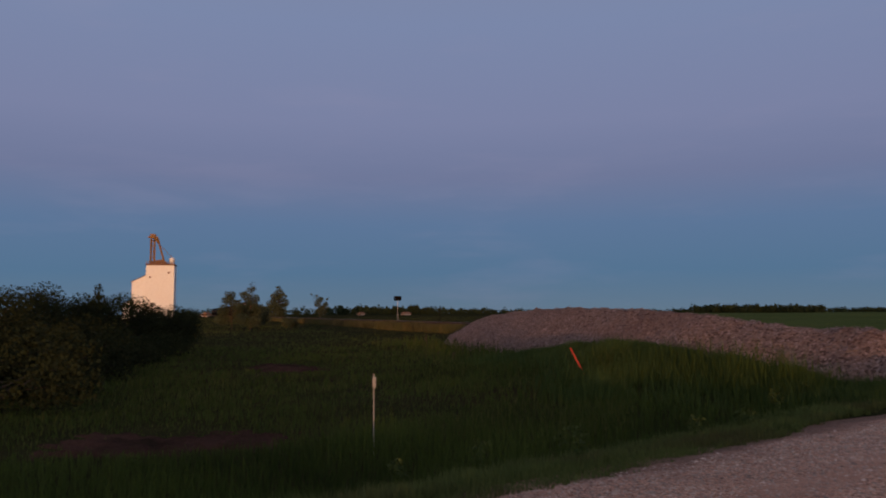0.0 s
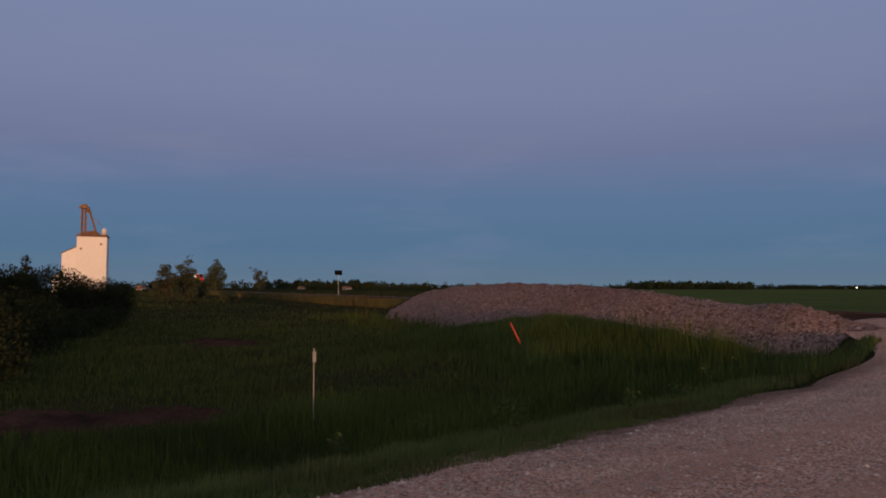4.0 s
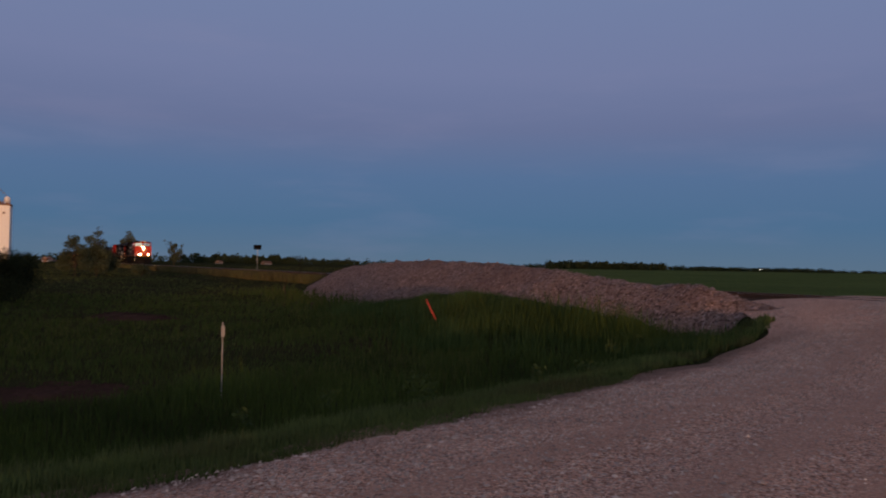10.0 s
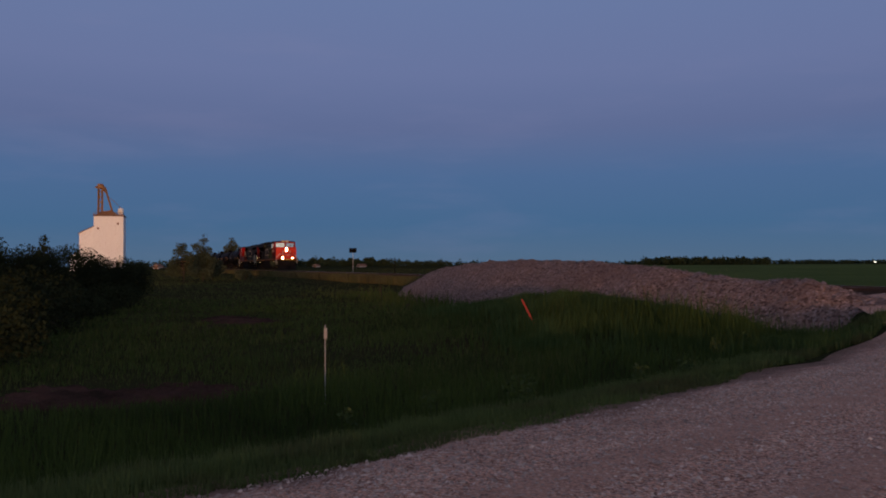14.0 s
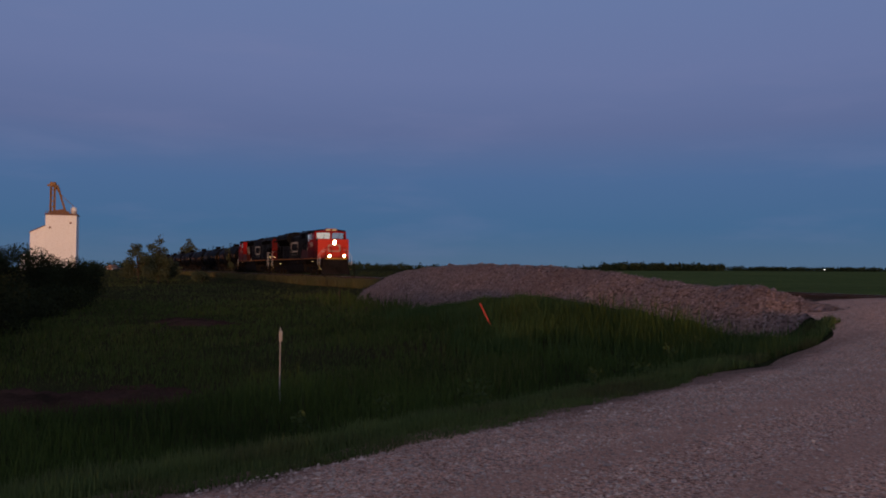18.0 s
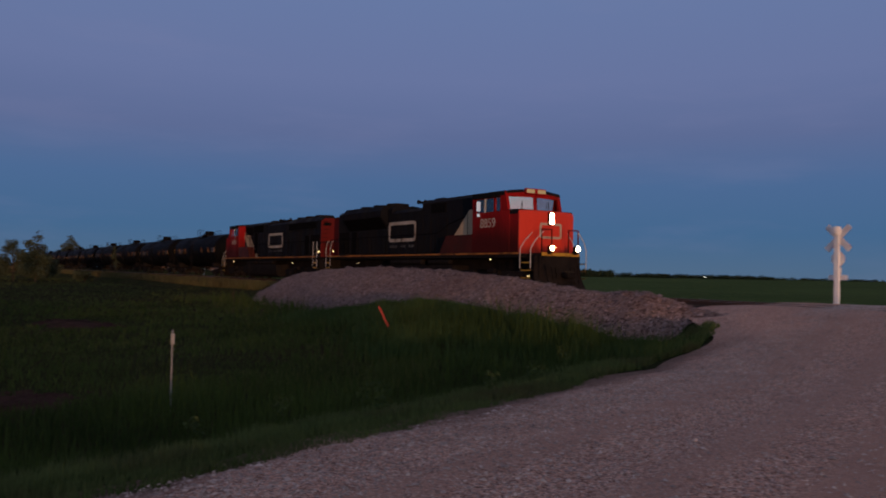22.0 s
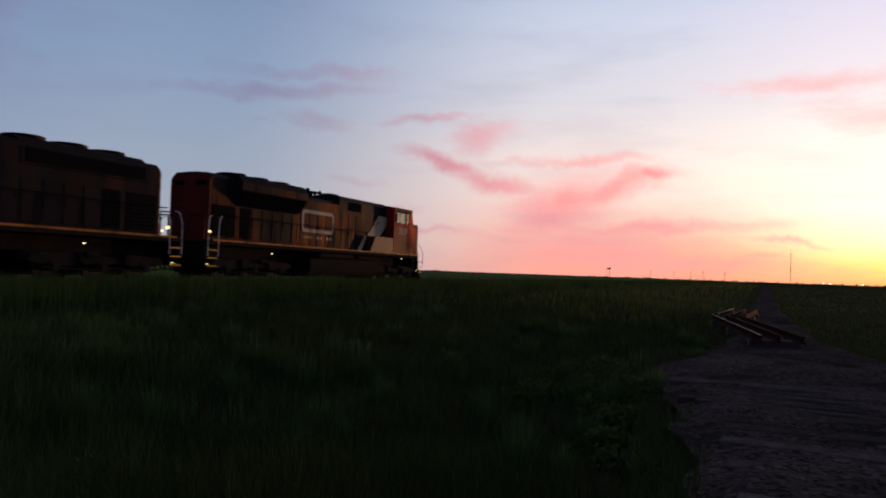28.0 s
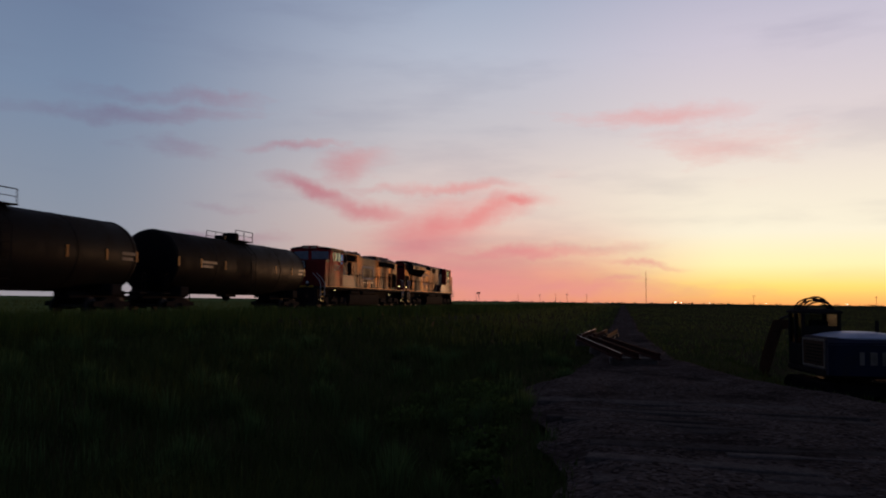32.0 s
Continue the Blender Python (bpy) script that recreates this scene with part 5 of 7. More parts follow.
def ribbon(path, width, lo, hi, m):
    """A flat band along a bent line in x and z, given thickness along y."""
    s = Shape()
    pts = [Vector((p[0], 0, p[1])) for p in path]
    left, right = [], []
    for i, p in enumerate(pts):
        a = (p - pts[i - 1]).normalized() if i else None
        b = (pts[i + 1] - p).normalized() if i < len(pts) - 1 else None
        d = ((a or b) + (b or a)).normalized()
        n = Vector((-d.z, 0, d.x)) * (width / 2) / max(0.5, d.dot(a or b))
        left.append(p + n)
        right.append(p - n)
    for i in range(len(pts) - 1):
        q = [left[i], left[i + 1], right[i + 1], right[i]]
        s.prism([(c.x, c.z) for c in q], "y", lo, hi)
    return s.turned(m)


EMBLEM = [(1.45, 0.98), (0.26, 0.98), (0.14, 0.95), (0.09, 0.84), (0.09, 0.24), (0.14, 0.12), (0.26, 0.08), (2.65, 0.08), (2.77, 0.12), (2.82, 0.24), (2.82, 0.84), (2.77, 0.95), (2.65, 0.98), (1.45, 0.98)]


def sides(fn):
    for s in (-1, 1):
        fn(s)


def wheelset(parent, x, r=0.53, gauge=0.76):
    w = Shape()
    for s in (-1, 1):
        w.lathe([(s * gauge - 0.07, 0.2), (s * gauge - 0.07, r - 0.05), (s * gauge - 0.055, r), (s * gauge + 0.055, r - 0.01), (s * gauge + 0.06, r - 0.06), (s * gauge + 0.03, r - 0.09), (s * gauge + 0.03, 0.2), (s * gauge + 0.09, 0.16), (s * gauge + 0.09, 0.05)], (0, 0, 0), "y", 28)
        for k in range(4):
            g = k * math.pi / 2
            w.rod((0.3 * math.cos(g), s * gauge - 0.03, 0.3 * math.sin(g)), (0.3 * math.cos(g), s * gauge + 0.06, 0.3 * math.sin(g)), 0.07, 6)
    w.rod((0, -0.95, 0), (0, 0.95, 0), 0.09, 12)
    ob = part("wheelset", w, STEEL, parent)
    ob.location = (x, 0, r)
    return ob


def engine_truck(eng, x0):
    t = Shape().box(x0 - 2.5, x0 + 2.5, -0.5, 0.5, 0.62, 1.2, 0.05).box(x0 - 2.3, x0 + 2.3, -0.45, 0.45, 0.2, 0.68, 0.05)
    tr = part("truck", t, UNDER, eng, "three-axle truck with grimy cast frame")
    for s in (-1, 1):
        y = s * 1.12
        f = Shape()
        f.prism([(x0 - 2.75, 0.72), (x0 - 2.6, 0.95), (x0 - 1.2, 1.06), (x0 - 0.9, 0.92), (x0 + 0.9, 0.92), (x0 + 1.2, 1.06), (x0 + 2.6, 0.95), (x0 + 2.75, 0.72), (x0 + 2.3, 0.6), (x0 + 1.3, 0.56), (x0 + 0.9, 0.66), (x0 - 0.9, 0.66), (x0 - 1.3, 0.56), (x0 - 2.3, 0.6)], "y", y - 0.09, y + 0.09)
        part("side_frame", f, UNDER, tr)
        for dx in (-1.85, 0.0, 1.85):
            part("journal_box", Shape().box(x0 + dx - 0.2, x0 + dx + 0.2, y - 0.14, y + 0.16, 0.36, 0.72, 0.04).rod((x0 + dx, y - 0.1, 0.53), (x0 + dx, y + s * 0.22, 0.53), 0.13, 12), UNDER, tr)
        for dx in (-0.92, 0.92):
            sp = Shape()
            for k in range(5):
                sp.lathe([(0.66 + k * 0.075, 0.1), (0.7 + k * 0.075, 0.13), (0.735 + k * 0.075, 0.1)], (x0 + dx, y + s * 0.1, 0), "z", 12)
            part("spring", sp, UNDER, tr)
        part("brake_cylinder", Shape().rod((x0 + 0.25, y + s * 0.16, 1.0), (x0 + 0.75, y + s * 0.16, 1.0), 0.11, 12), UNDER, tr)
        part("brake_rigging", Shape().pipe([(x0 - 2.4, y + s * 0.15, 0.5), (x0 - 1.4, y + s * 0.15, 0.42), (x0 - 0.5, y + s * 0.15, 0.5), (x0 + 0.5, y + s * 0.15, 0.42), (x0 + 2.3, y + s * 0.15, 0.5)], 0.035, 6), UNDER, tr)
    return [wheelset(tr, x0 + dx) for dx in (-1.85, 0.0, 1.85)]


def engine(number, label, hood, flare, vents, fans, emblem_x, group, lit):
    """A six-axle wide-cab freight diesel. hood: sections (u0, u1, half width, top); flare: the radiator housing (u0, u1, half width, bottom, top)."""
    e = thing("locomotive", label, "locomotive", group=group)
    # frame and deck
    fr = Shape().box(-19.7, -0.5, -1.5, 1.5, 1.66, 1.84, 0.02).box(-0.6, 0.28, -1.1, 1.1, 1.6, 1.82, 0.02).box(-19.6, 0.2, -0.55, 0.55, 1.05, 1.66, 0.03)
    part("underframe", fr, UNDER, e)
    for s in (-1, 1):
        part("sill_stripe", Shape().box(-19.4, -0.52, s * 1.515 - 0.012, s * 1.515 + 0.012, 1.83, 1.9, 0.004), STRIPE, e, "dull orange stripe along the deck edge")
        part("walkway", Shape().box(-19.4, -6.4, min(s * 0.95, s * 1.5), max(s * 0.95, s * 1.5), 1.84, 1.88, 0.008), UNDER, e)
    tank = Shape()
    tank.prism([(-1.46, 1.28), (-1.46, 0.62), (-1.3, 0.36), (-0.95, 0.24), (0.95, 0.24), (1.3, 0.36), (1.46, 0.62), (1.46, 1.28)], "x", -12.4, -5.5)
    part("fuel_tank", tank, UNDER, e, "black riveted fuel tank")
    for s in (-1, 1):
        part("air_reservoir", Shape().lathe([(-11.6, 0.05), (-11.5, 0.17), (-8.4, 0.17), (-8.3, 0.05)], (0, s * 1.3, 1.47), "x", 14), UNDER, e)
        part("air_reservoir", Shape().lathe([(-7.8, 0.05), (-7.7, 0.15), (-5.9, 0.15), (-5.8, 0.05)], (0, s * 1.3, 1.46), "x", 14), UNDER, e)
    wheels = engine_truck(e, -3.15) + engine_truck(e, -16.35)
    # long hood
    for k, (u0, u1, w, top) in enumerate(hood):
        c = 0.2
        h = Shape()
        h.prism([(-w, 1.84), (-w, top - c), (-w + c, top - 0.03), (-0.3, top), (0.3, top), (w - c, top - 0.03), (w, top - c), (w, 1.84)], "x", -u1, -u0)
        part("hood", h, BLACK, e, "sooty black engine hood")
    u0, u1, w, lo, top = flare
    drop = 0.62 if lit else 0.05
    for s in (-1, 1):
        part("radiator_housing", Shape().prism([(s * 0.93, lo - drop), (s * w, lo), (s * w, top - 0.3), (s * (w - 0.25), top), (s * 0.6, top + 0.06), (s * 0.6, lo - drop * 0.6)], "x", -u1, -u0), BLACK, e)
        # the intake grille lies on the slope under the housing, or on its face where there is hardly a slope
        if drop > 0.45:
            part("radiator_grille", Shape().prism([(s * 0.95, lo - drop - 0.01), (s * (w - 0.02), lo - 0.03), (s * (w - 0.01), lo - 0.05), (s * 0.96, lo - drop - 0.04)], "x", -u1 + 0.15, -u0 - 0.15), GRILLE, e, "black wire radiator grille")
        else:
            part("radiator_grille", Shape().box(-u1 + 0.15, -u0 - 0.15, s * (w + 0.012) - 0.012, s * (w + 0.012) + 0.012, lo + 0.06, top - 0.3, 0.004), GRILLE, e, "black wire radiator grille")
        for k in range(4):
            x = -u1 + 0.9 + k * (u1 - u0 - 1.8) / 3
            part("housing_seam", Shape().box(x - 0.015, x + 0.015, s * (w + 0.006) - 0.008, s * (w + 0.006) + 0.008, lo + 0.03, top - 0.32, 0.003), UNDER, e)
    for u in fans:
        f = Shape().lathe([(top - 0.08, 0.62), (top + 0.16, 0.64), (top + 0.18, 0.58), (top + 0.12, 0.5), (top + 0.12, 0.1)], (-u, 0, 0), "z", 26)
        fan = part("roof_fan", f, BLACK, e)
        g = Shape()
        for k in range(6):
            a = k * math.pi / 6
            g.rod((-u + 0.6 * math.cos(a), 0.6 * math.sin(a), top + 0.17), (-u - 0.6 * math.cos(a), -0.6 * math.sin(a), top + 0.17), 0.015, 5)
        part("fan_guard", g, UNDER, fan)
    for a0, a1, z0, z1 in vents:
        for s in (-1, 1):
            part("vent", Shape().box(-a1, -a0, s * 0.985 - 0.02, s * 0.985 + 0.02, z0, z1, 0.006), GRILLE, e, "dark louvred air intake")
    # hood doors with latches
    u = 6.75
    while u < 18.2:
        hi = 3.72 if u + 0.7 < flare[0] - 0.1 or u > flare[1] else min(3.3, flare[3] - 0.42)
        for s in (-1, 1):
            d = part("hood_door", Shape().box(-u - 0.68, -u, s * 0.978 - 0.014, s * 0.978 + 0.014, 2.02, hi, 0.008), BLACK, e)
            part("door_latch", Shape().box(-u - 0.62, -u - 0.56, s * 1.0 - 0.014, s * 1.0 + 0.014, 2.7, 2.82, 0.004), UNDER, d)
        u += 0.745
    for s in (-1, 1):
        lv = part("rear_louvre", Shape().box(-18.85, -17.45, s * 0.985 - 0.02, s * 0.985 + 0.02, 2.05, 3.3, 0.006), GRILLE, e, "dark louvred rear panel")
        for k in range(9):
            part("louvre_blade", Shape().box(-18.8, -17.5, s * 1.005 - 0.012, s * 1.005 + 0.012, 2.12 + 0.13 * k, 2.15 + 0.13 * k, 0.003), UNDER, lv)
        part("open_door", Shape().box(-17.1, -16.5, s * 0.99 - 0.02, s * 0.99 + 0.02, 2.02, 3.3, 0.006), GRILLE, e, "dark open access door")
    # livery on the hood: cream wedge, low red box, emblem
    for s in (-1, 1):
        y = s * 0.992
        part("cream_band", Shape().prism([(-3.82, 3.92), (-4.87, 3.92), (-6.12, 2.76), (-4.7, 2.76), (-3.82, 3.5)], "y", y - 0.008, y + 0.008), CREAM, e, "dirty cream slanted band")
        part("cream_edge", Shape().prism([(-6.14, 2.74), (-6.42, 2.74), (-7.15, 1.92), (-6.72, 1.92)], "y", y - 0.008, y + 0.008), CREAM, e, "dirty cream slanted edge")
        for q in (4.15, 5.0):
            part("panel_seam", Shape().box(-q - 0.015, -q + 0.015, s * 1.002 - 0.006, s * 1.002 + 0.006, 2.76, 3.88, 0.002), UNDER, e)
        part("equipment_box", Shape().prism([(-3.82, 1.9), (-3.82, 2.74), (-6.05, 2.74), (-6.62, 1.9)], "y", min(s * 0.98, s * 1.49), max(s * 0.98, s * 1.49)), RED_DIM, e, "grimy red equipment box")
        left = -(emblem_x + 1.47) if s < 0 else -(emblem_x - 1.47)
        turn = pose(left, s * 1.0, 2.6) if s < 0 else pose(left, s * 1.0, 2.6, 0, 0, 180)
        part("emblem", ribbon(EMBLEM, 0.17, -0.006, 0.006, turn), LIVERY_WHITE, e, "dulled white rounded ring")
        for k in range(9):
            if k in (3, 6):
                continue
            x = -emblem_x - 1.3 + 0.29 * k
            part("small_mark", Shape().box(x, x + 0.2, s * 1.0 - 0.006, s * 1.0 + 0.006, 2.3, 2.42, 0.002), FAINT, e, "worn grey small lettering")
    # hood end
    w = hood[-1][2]
    top = hood[-1][3]
    # shade of the end turned from the sun is in this red
    part("hood_end", Shape().prism([(-w, 1.86), (-w, top - 0.3), (-w + 0.26, top - 0.06), (w - 0.26, top - 0.06), (w, top - 0.3), (w, 1.86)], "x", -19.06, -19.0), SHADED_RED, e, "red rear end of the hood, shade in its paint")
    for s in (-1, 1):
        part("number_board", Shape().box(-19.1, -19.06, s * 0.55 - 0.26, s * 0.55 + 0.26, top - 0.55, top - 0.35, 0.01), GRILLE, e)
    for k in range(9):
        z = 2.1 + 0.26 * k
        part("ladder_rung", Shape().pipe([(-19.06, 0.55, z), (-19.16, 0.55, z), (-19.16, 0.85, z), (-19.06, 0.85, z)], 0.014, 5), UNDER, e)
    # horn and roof fittings
    horn = Shape().box(-10.48, -10.34, -0.12, 0.12, 4.2, 4.62, 0.02)
    for y in (-0.28, 0.0, 0.28):
        horn.rod((-10.75, y, 4.68), (-10.1, y, 4.68), 0.035, 8, 0.05)
        horn.rod((-10.12, y, 4.68), (-9.96, y, 4.68), 0.05, 10, 0.12)
    horn.rod((-10.42, -0.3, 4.64), (-10.42, 0.3, 4.64), 0.04, 8)
    horn.rod((-10.7, -0.14, 4.74), (-10.88, -0.14, 4.74), 0.05, 10, 0.12)
    part("horn", horn, BLACK, e)
    part("exhaust_stack", Shape().box(-9.0, -8.1, -0.34, 0.34, hood[0][3] - 0.06, hood[0][3] + 0.1, 0.04), UNDER, e)
    # cab: hollow, with window openings
    z_sill, z_head, z_roof = 3.66, 4.25, 4.5
    for s in (-1, 1):
        yi, yo = (s * 1.42, s * 1.5) if s > 0 else (s * 1.5, s * 1.42)
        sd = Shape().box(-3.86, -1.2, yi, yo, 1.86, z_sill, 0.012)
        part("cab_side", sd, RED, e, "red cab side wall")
        up = Shape().prism([(-3.86, z_head), (-3.86, z_roof), (-1.5, z_roof), (-1.6, z_head)], "y", yi, yo)
        up.box(-3.86, -3.62, yi, yo, z_sill, z_head, 0.01).box(-2.32, -2.2, yi, yo, z_sill, z_head, 0.01)
        up.prism([(-1.85, z_sill), (-1.85, z_head), (-1.58, z_head), (-1.4, z_sill)], "y", yi, yo)
        part("window_surround", up, RED, e)
        for a, b in ((-3.6, -3.0), (-2.98, -2.34), (-2.18, -1.87)):
            pane = part("cab_window", Shape().box(a, b, s * 1.46 - 0.006, s * 1.46 + 0.006, z_sill + 0.01, z_head - 0.01, 0.002), PANE, e, smooth=False)
            pane.visible_shadow = False
        part("window_bar", Shape().box(-3.01, -2.97, s * 1.47 - 0.02, s * 1.47 + 0.02, z_sill, z_head, 0.006), GRAB, e)
        part("sun_visor", Shape().box(-3.7, -1.8, min(s * 1.48, s * 1.66), max(s * 1.48, s * 1.66), z_head + 0.02, z_head + 0.06, 0.01), UNDER, e)
        part("roof_edge", Shape().prism([(-3.88, z_head + 0.08), (-3.88, z_roof + 0.02), (-1.52, z_roof + 0.02), (-1.58, z_head + 0.08)], "y", s * 1.512 - 0.01, s * 1.512 + 0.01), BLACK, e, "black painted edge of the cab roof")
        part("mirror", Shape().box(-0.09, 0.09, -0.012, 0.012, 3.72, 4.16, 0.008).box(-0.07, 0.07, -0.012, 0.012, 3.48, 3.62, 0.006).turned(pose(-3.3, s * 1.6, 0, 0, 0, -s * 45)), MIRROR, e, "bright upright mirror plate")
        lettering("road_number", number, 0.57, pose(-2.73, s * 1.506, 3.17, 90, 0, 0 if s < 0 else 180), LIVERY_WHITE, e, "white road number")
        part("cab_rear_wall", Shape().box(-3.9, -3.84, min(s * 0.97, s * 1.5), max(s * 0.97, s * 1.5), 1.86, z_roof, 0.01), RED, e)
    part("cab_roof", Shape().prism([(-1.5, 4.42), (-1.36, 4.54), (-0.7, 4.62), (0.7, 4.62), (1.36, 4.54), (1.5, 4.42), (1.3, 4.42), (0.6, 4.5), (-0.6, 4.5), (-1.3, 4.42)], "x", -3.9, -1.42), BLACK, e, "black cab roof")
    part("cab_ceiling", Shape().box(-3.88, -1.5, -1.42, 1.42, 4.4, 4.43, 0.005), UNDER, e)
    part("cab_floor", Shape().box(-3.84, -1.2, -1.42, 1.42, 2.3, 2.36, 0.01), UNDER, e)
    for y in (-0.75, 0.75):
        seat = part("seat", Shape().box(-3.1, -2.6, y - 0.25, y + 0.25, 2.8, 2.95, 0.05).box(-3.15, -3.02, y - 0.25, y + 0.25, 2.9, 3.6, 0.05).rod((-2.85, y, 2.36), (-2.85, y, 2.8), 0.08, 10), UNDER, e)
    # windshield wall over the nose
    fw = Shape()
    for y0, y1 in ((-1.5, -1.36), (-0.1, 0.1), (1.36, 1.5)):
        fw.prism([(-1.42, 3.62), (-1.3, 3.62), (-1.5, 4.44), (-1.62, 4.44)], "y", y0, y1)
    fw.prism([(-1.6, 4.3), (-1.48, 4.3), (-1.42, 4.52), (-1.6, 4.52)], "y", -1.36, 1.36)
    part("windshield_frame", fw, RED, e)
    for y0, y1 in ((-1.35, -0.11), (0.11, 1.35)):
        pane = part("windshield", Shape().loft([[(xb, y, 3.64), (xb + 0.014, y, 3.64), (xb - 0.026, y, 4.3), (xb - 0.04, y, 4.3)] for y, xb in ((y0, -1.36 - 0.2 * (y0 < -1)), (y1, -1.36 - 0.2 * (y1 > 1)))]), SHINYPANE if lit else DARKPANE, e, smooth=False)
        pane.visible_shadow = False
        part("wiper", Shape().rod((-1.34, (y0 + y1) / 2, 3.68), (-1.47, (y0 + y1) / 2 + 0.12, 4.16), 0.012, 5), UNDER, e)
    part("roof_number_board", Shape().box(-1.46, -1.3, -0.55, 0.55, 4.44, 4.68, 0.02), RED, e)
    for s in (-1, 1):
        part("number_plate_lamp", Shape().box(-1.3, -1.285, s * 0.3 - 0.22, s * 0.3 + 0.22, 4.48, 4.64, 0.004), BOARDLIGHT if lit else CREAM, e)
    # nose, chamfered corners
    outline = [(-0.63, -1.47), (-0.57, -1.48), (-0.33, -0.68), (-0.33, 0.68), (-0.57, 1.48), (-0.63, 1.47)]
    ns = Shape()
    rings = []
    for z, pull in ((1.86, 0.0), (3.5, 0.0), (3.6, 0.02), (3.66, 0.07)):
        rings.append([(x - (pull if x > -0.6 else 0), y * (1 - pull * 0.5), z) for x, y in outline])
    ns.loft(rings)
    # sun on the lead nose, shade on the second, are in the colour
    part("nose", ns, SUNLIT_RED if lit else SHADED_RED, e, "blunt nose, its red painted sunlit or shaded")
    part("nose_side", Shape().box(-1.5, -0.62, -1.478, 1.478, 1.86, 3.62, 0.02), RED, e, "stained dark red side of the nose")
    part("nose_top", Shape().prism([(-1.47, -1.492), (-0.66, -1.492), (-0.66, 1.492), (-1.47, 1.492)], "z", 3.5, 3.7), BLACK, e, "black anti-glare nose top")
    if lit:
        part("nose_emblem", ribbon([(p[0] * 0.4 - 0.58, p[1] * 0.62) for p in EMBLEM], 0.1, -0.006, 0.006, pose(-0.322, 0, 2.5, 0, 0, 90)), LIVERY_WHITE, e, "dulled white rounded ring")
    part("nose_door", Shape().box(-0.35, -0.318, 0.1, 0.64, 1.95, 3.1, 0.006), SUNLIT_RED if lit else SHADED_RED, e)
    bezel = Shape().box(-0.36, -0.24, -0.17, 0.17, 3.06, 3.6, 0.03)
    part("headlight_housing", bezel, BLACK, e)
    for z in (3.22, 3.46):
        part("headlight", Shape().lathe([(0.03, 0.02), (0.045, 0.07), (0.05, 0.1), (0.03, 0.11)], (-0.285, 0, z), "x", 18), HEADLIGHT if lit else GRAB, e, "paired glowing headlights" if lit else "unlit headlight")
    # front platform, rails, ditch lights, steps, pilot
    part("front_platform", Shape().box(-0.62, 0.32, -1.05, 1.05, 1.8, 1.88, 0.01), UNDER, e)
    part("platform_edge", Shape().box(0.32, 0.35, -1.02, 1.02, 1.76, 1.9, 0.008), YELLOW, e, "yellow platform edge")
    for s in (-1, 1):
        d = part("ditch_light", Shape().rod((0.42, s * 0.69, 2.08), (0.6, s * 0.69, 2.08), 0.12, 16).box(0.3, 0.54, s * 0.69 - 0.05, s * 0.69 + 0.05, 1.84, 2.0, 0.01), BLACK, e)
        part("lens", Shape().lathe([(0.6, 0.02), (0.615, 0.07), (0.605, 0.1)], (0, s * 0.69, 2.08), "x", 18), DITCHLIGHT if lit else GRAB, d, "glowing lens" if lit else "")
        part("platform_rail", Shape().pipe([(0.28, s * 0.98, 1.88), (0.28, s * 0.98, 2.85), (0.28, s * 0.45, 2.85), (0.28, s * 0.45, 1.88)], 0.03, 7), RED, e)
        for x in (0.22, -0.46):
            part("grab_iron", Shape().pipe([(x, s * 1.5, 1.15), (x, s * 1.5, 2.05), (x + 0.06, s * 1.3, 2.4), (x + 0.12, s * 0.95, 2.75)], 0.018, 7), GRAB, e, "white bent grab iron")
        for k, z in enumerate((0.72, 1.08, 1.44)):
            part("step", Shape().box(-0.4, 0.2, min(s * 1.12, s * 1.48), max(s * 1.12, s * 1.48), z - 0.03, z, 0.006), UNDER, e)
            part("step_edge", Shape().box(-0.4, 0.2, s * 1.49 - 0.012, s * 1.49 + 0.012, z - 0.05, z + 0.01, 0.004), YELLOW, e)
        part("step_well", Shape().box(-0.46, 0.26, min(s * 1.02, s * 1.1), max(s * 1.02, s * 1.1), 0.66, 1.8, 0.01), UNDER, e)
        part("step_light", Shape().box(-0.2, -0.1, s * 1.3 - 0.04, s * 1.3 + 0.04, 0.78, 0.8, 0.006), STEPLIGHT, e, "small lit step lamp")
        part("truck_light", Shape().rod((-2.6, s * 1.4, 1.58), (-2.6, s * 1.44, 1.58), 0.03, 10), STEPLIGHT, e, "small lit ground lamp")
        part("truck_light", Shape().rod((-15.4, s * 1.4, 1.4), (-15.4, s * 1.44, 1.4), 0.025, 10), STEPLIGHT, e)
        # rear end
        part("step_light", Shape().box(-19.5, -19.38, s * 1.3 - 0.04, s * 1.3 + 0.04, 0.78, 0.8, 0.006), STEPLIGHT, e)
        part("rear_lamp", Shape().rod((-19.2, s * 1.2, 2.2), (-19.3, s * 1.2, 2.2), 0.045, 10), STEPLIGHT, e, "small lit white lamp")
        part("platform_rail", Shape().pipe([(-19.62, s * 1.25, 1.86), (-19.62, s * 1.25, 2.8), (-19.62, s * 0.5, 2.8), (-19.62, s * 0.5, 1.86)], 0.024, 7), BLACK, e)
        for x in (-19.05, -19.66):
            part("grab_iron", Shape().pipe([(x, s * 1.5, 1.15), (x, s * 1.5, 2.4), (x + 0.12, s * 1.45, 2.75), (x + 0.3, s * 1.4, 2.82)], 0.017, 7), GRAB, e)
        for z in (0.72, 1.08, 1.44):
            part("step", Shape().box(-19.66, -19.1, min(s * 1.12, s * 1.48), max(s * 1.12, s * 1.48), z - 0.03, z, 0.006), UNDER, e)
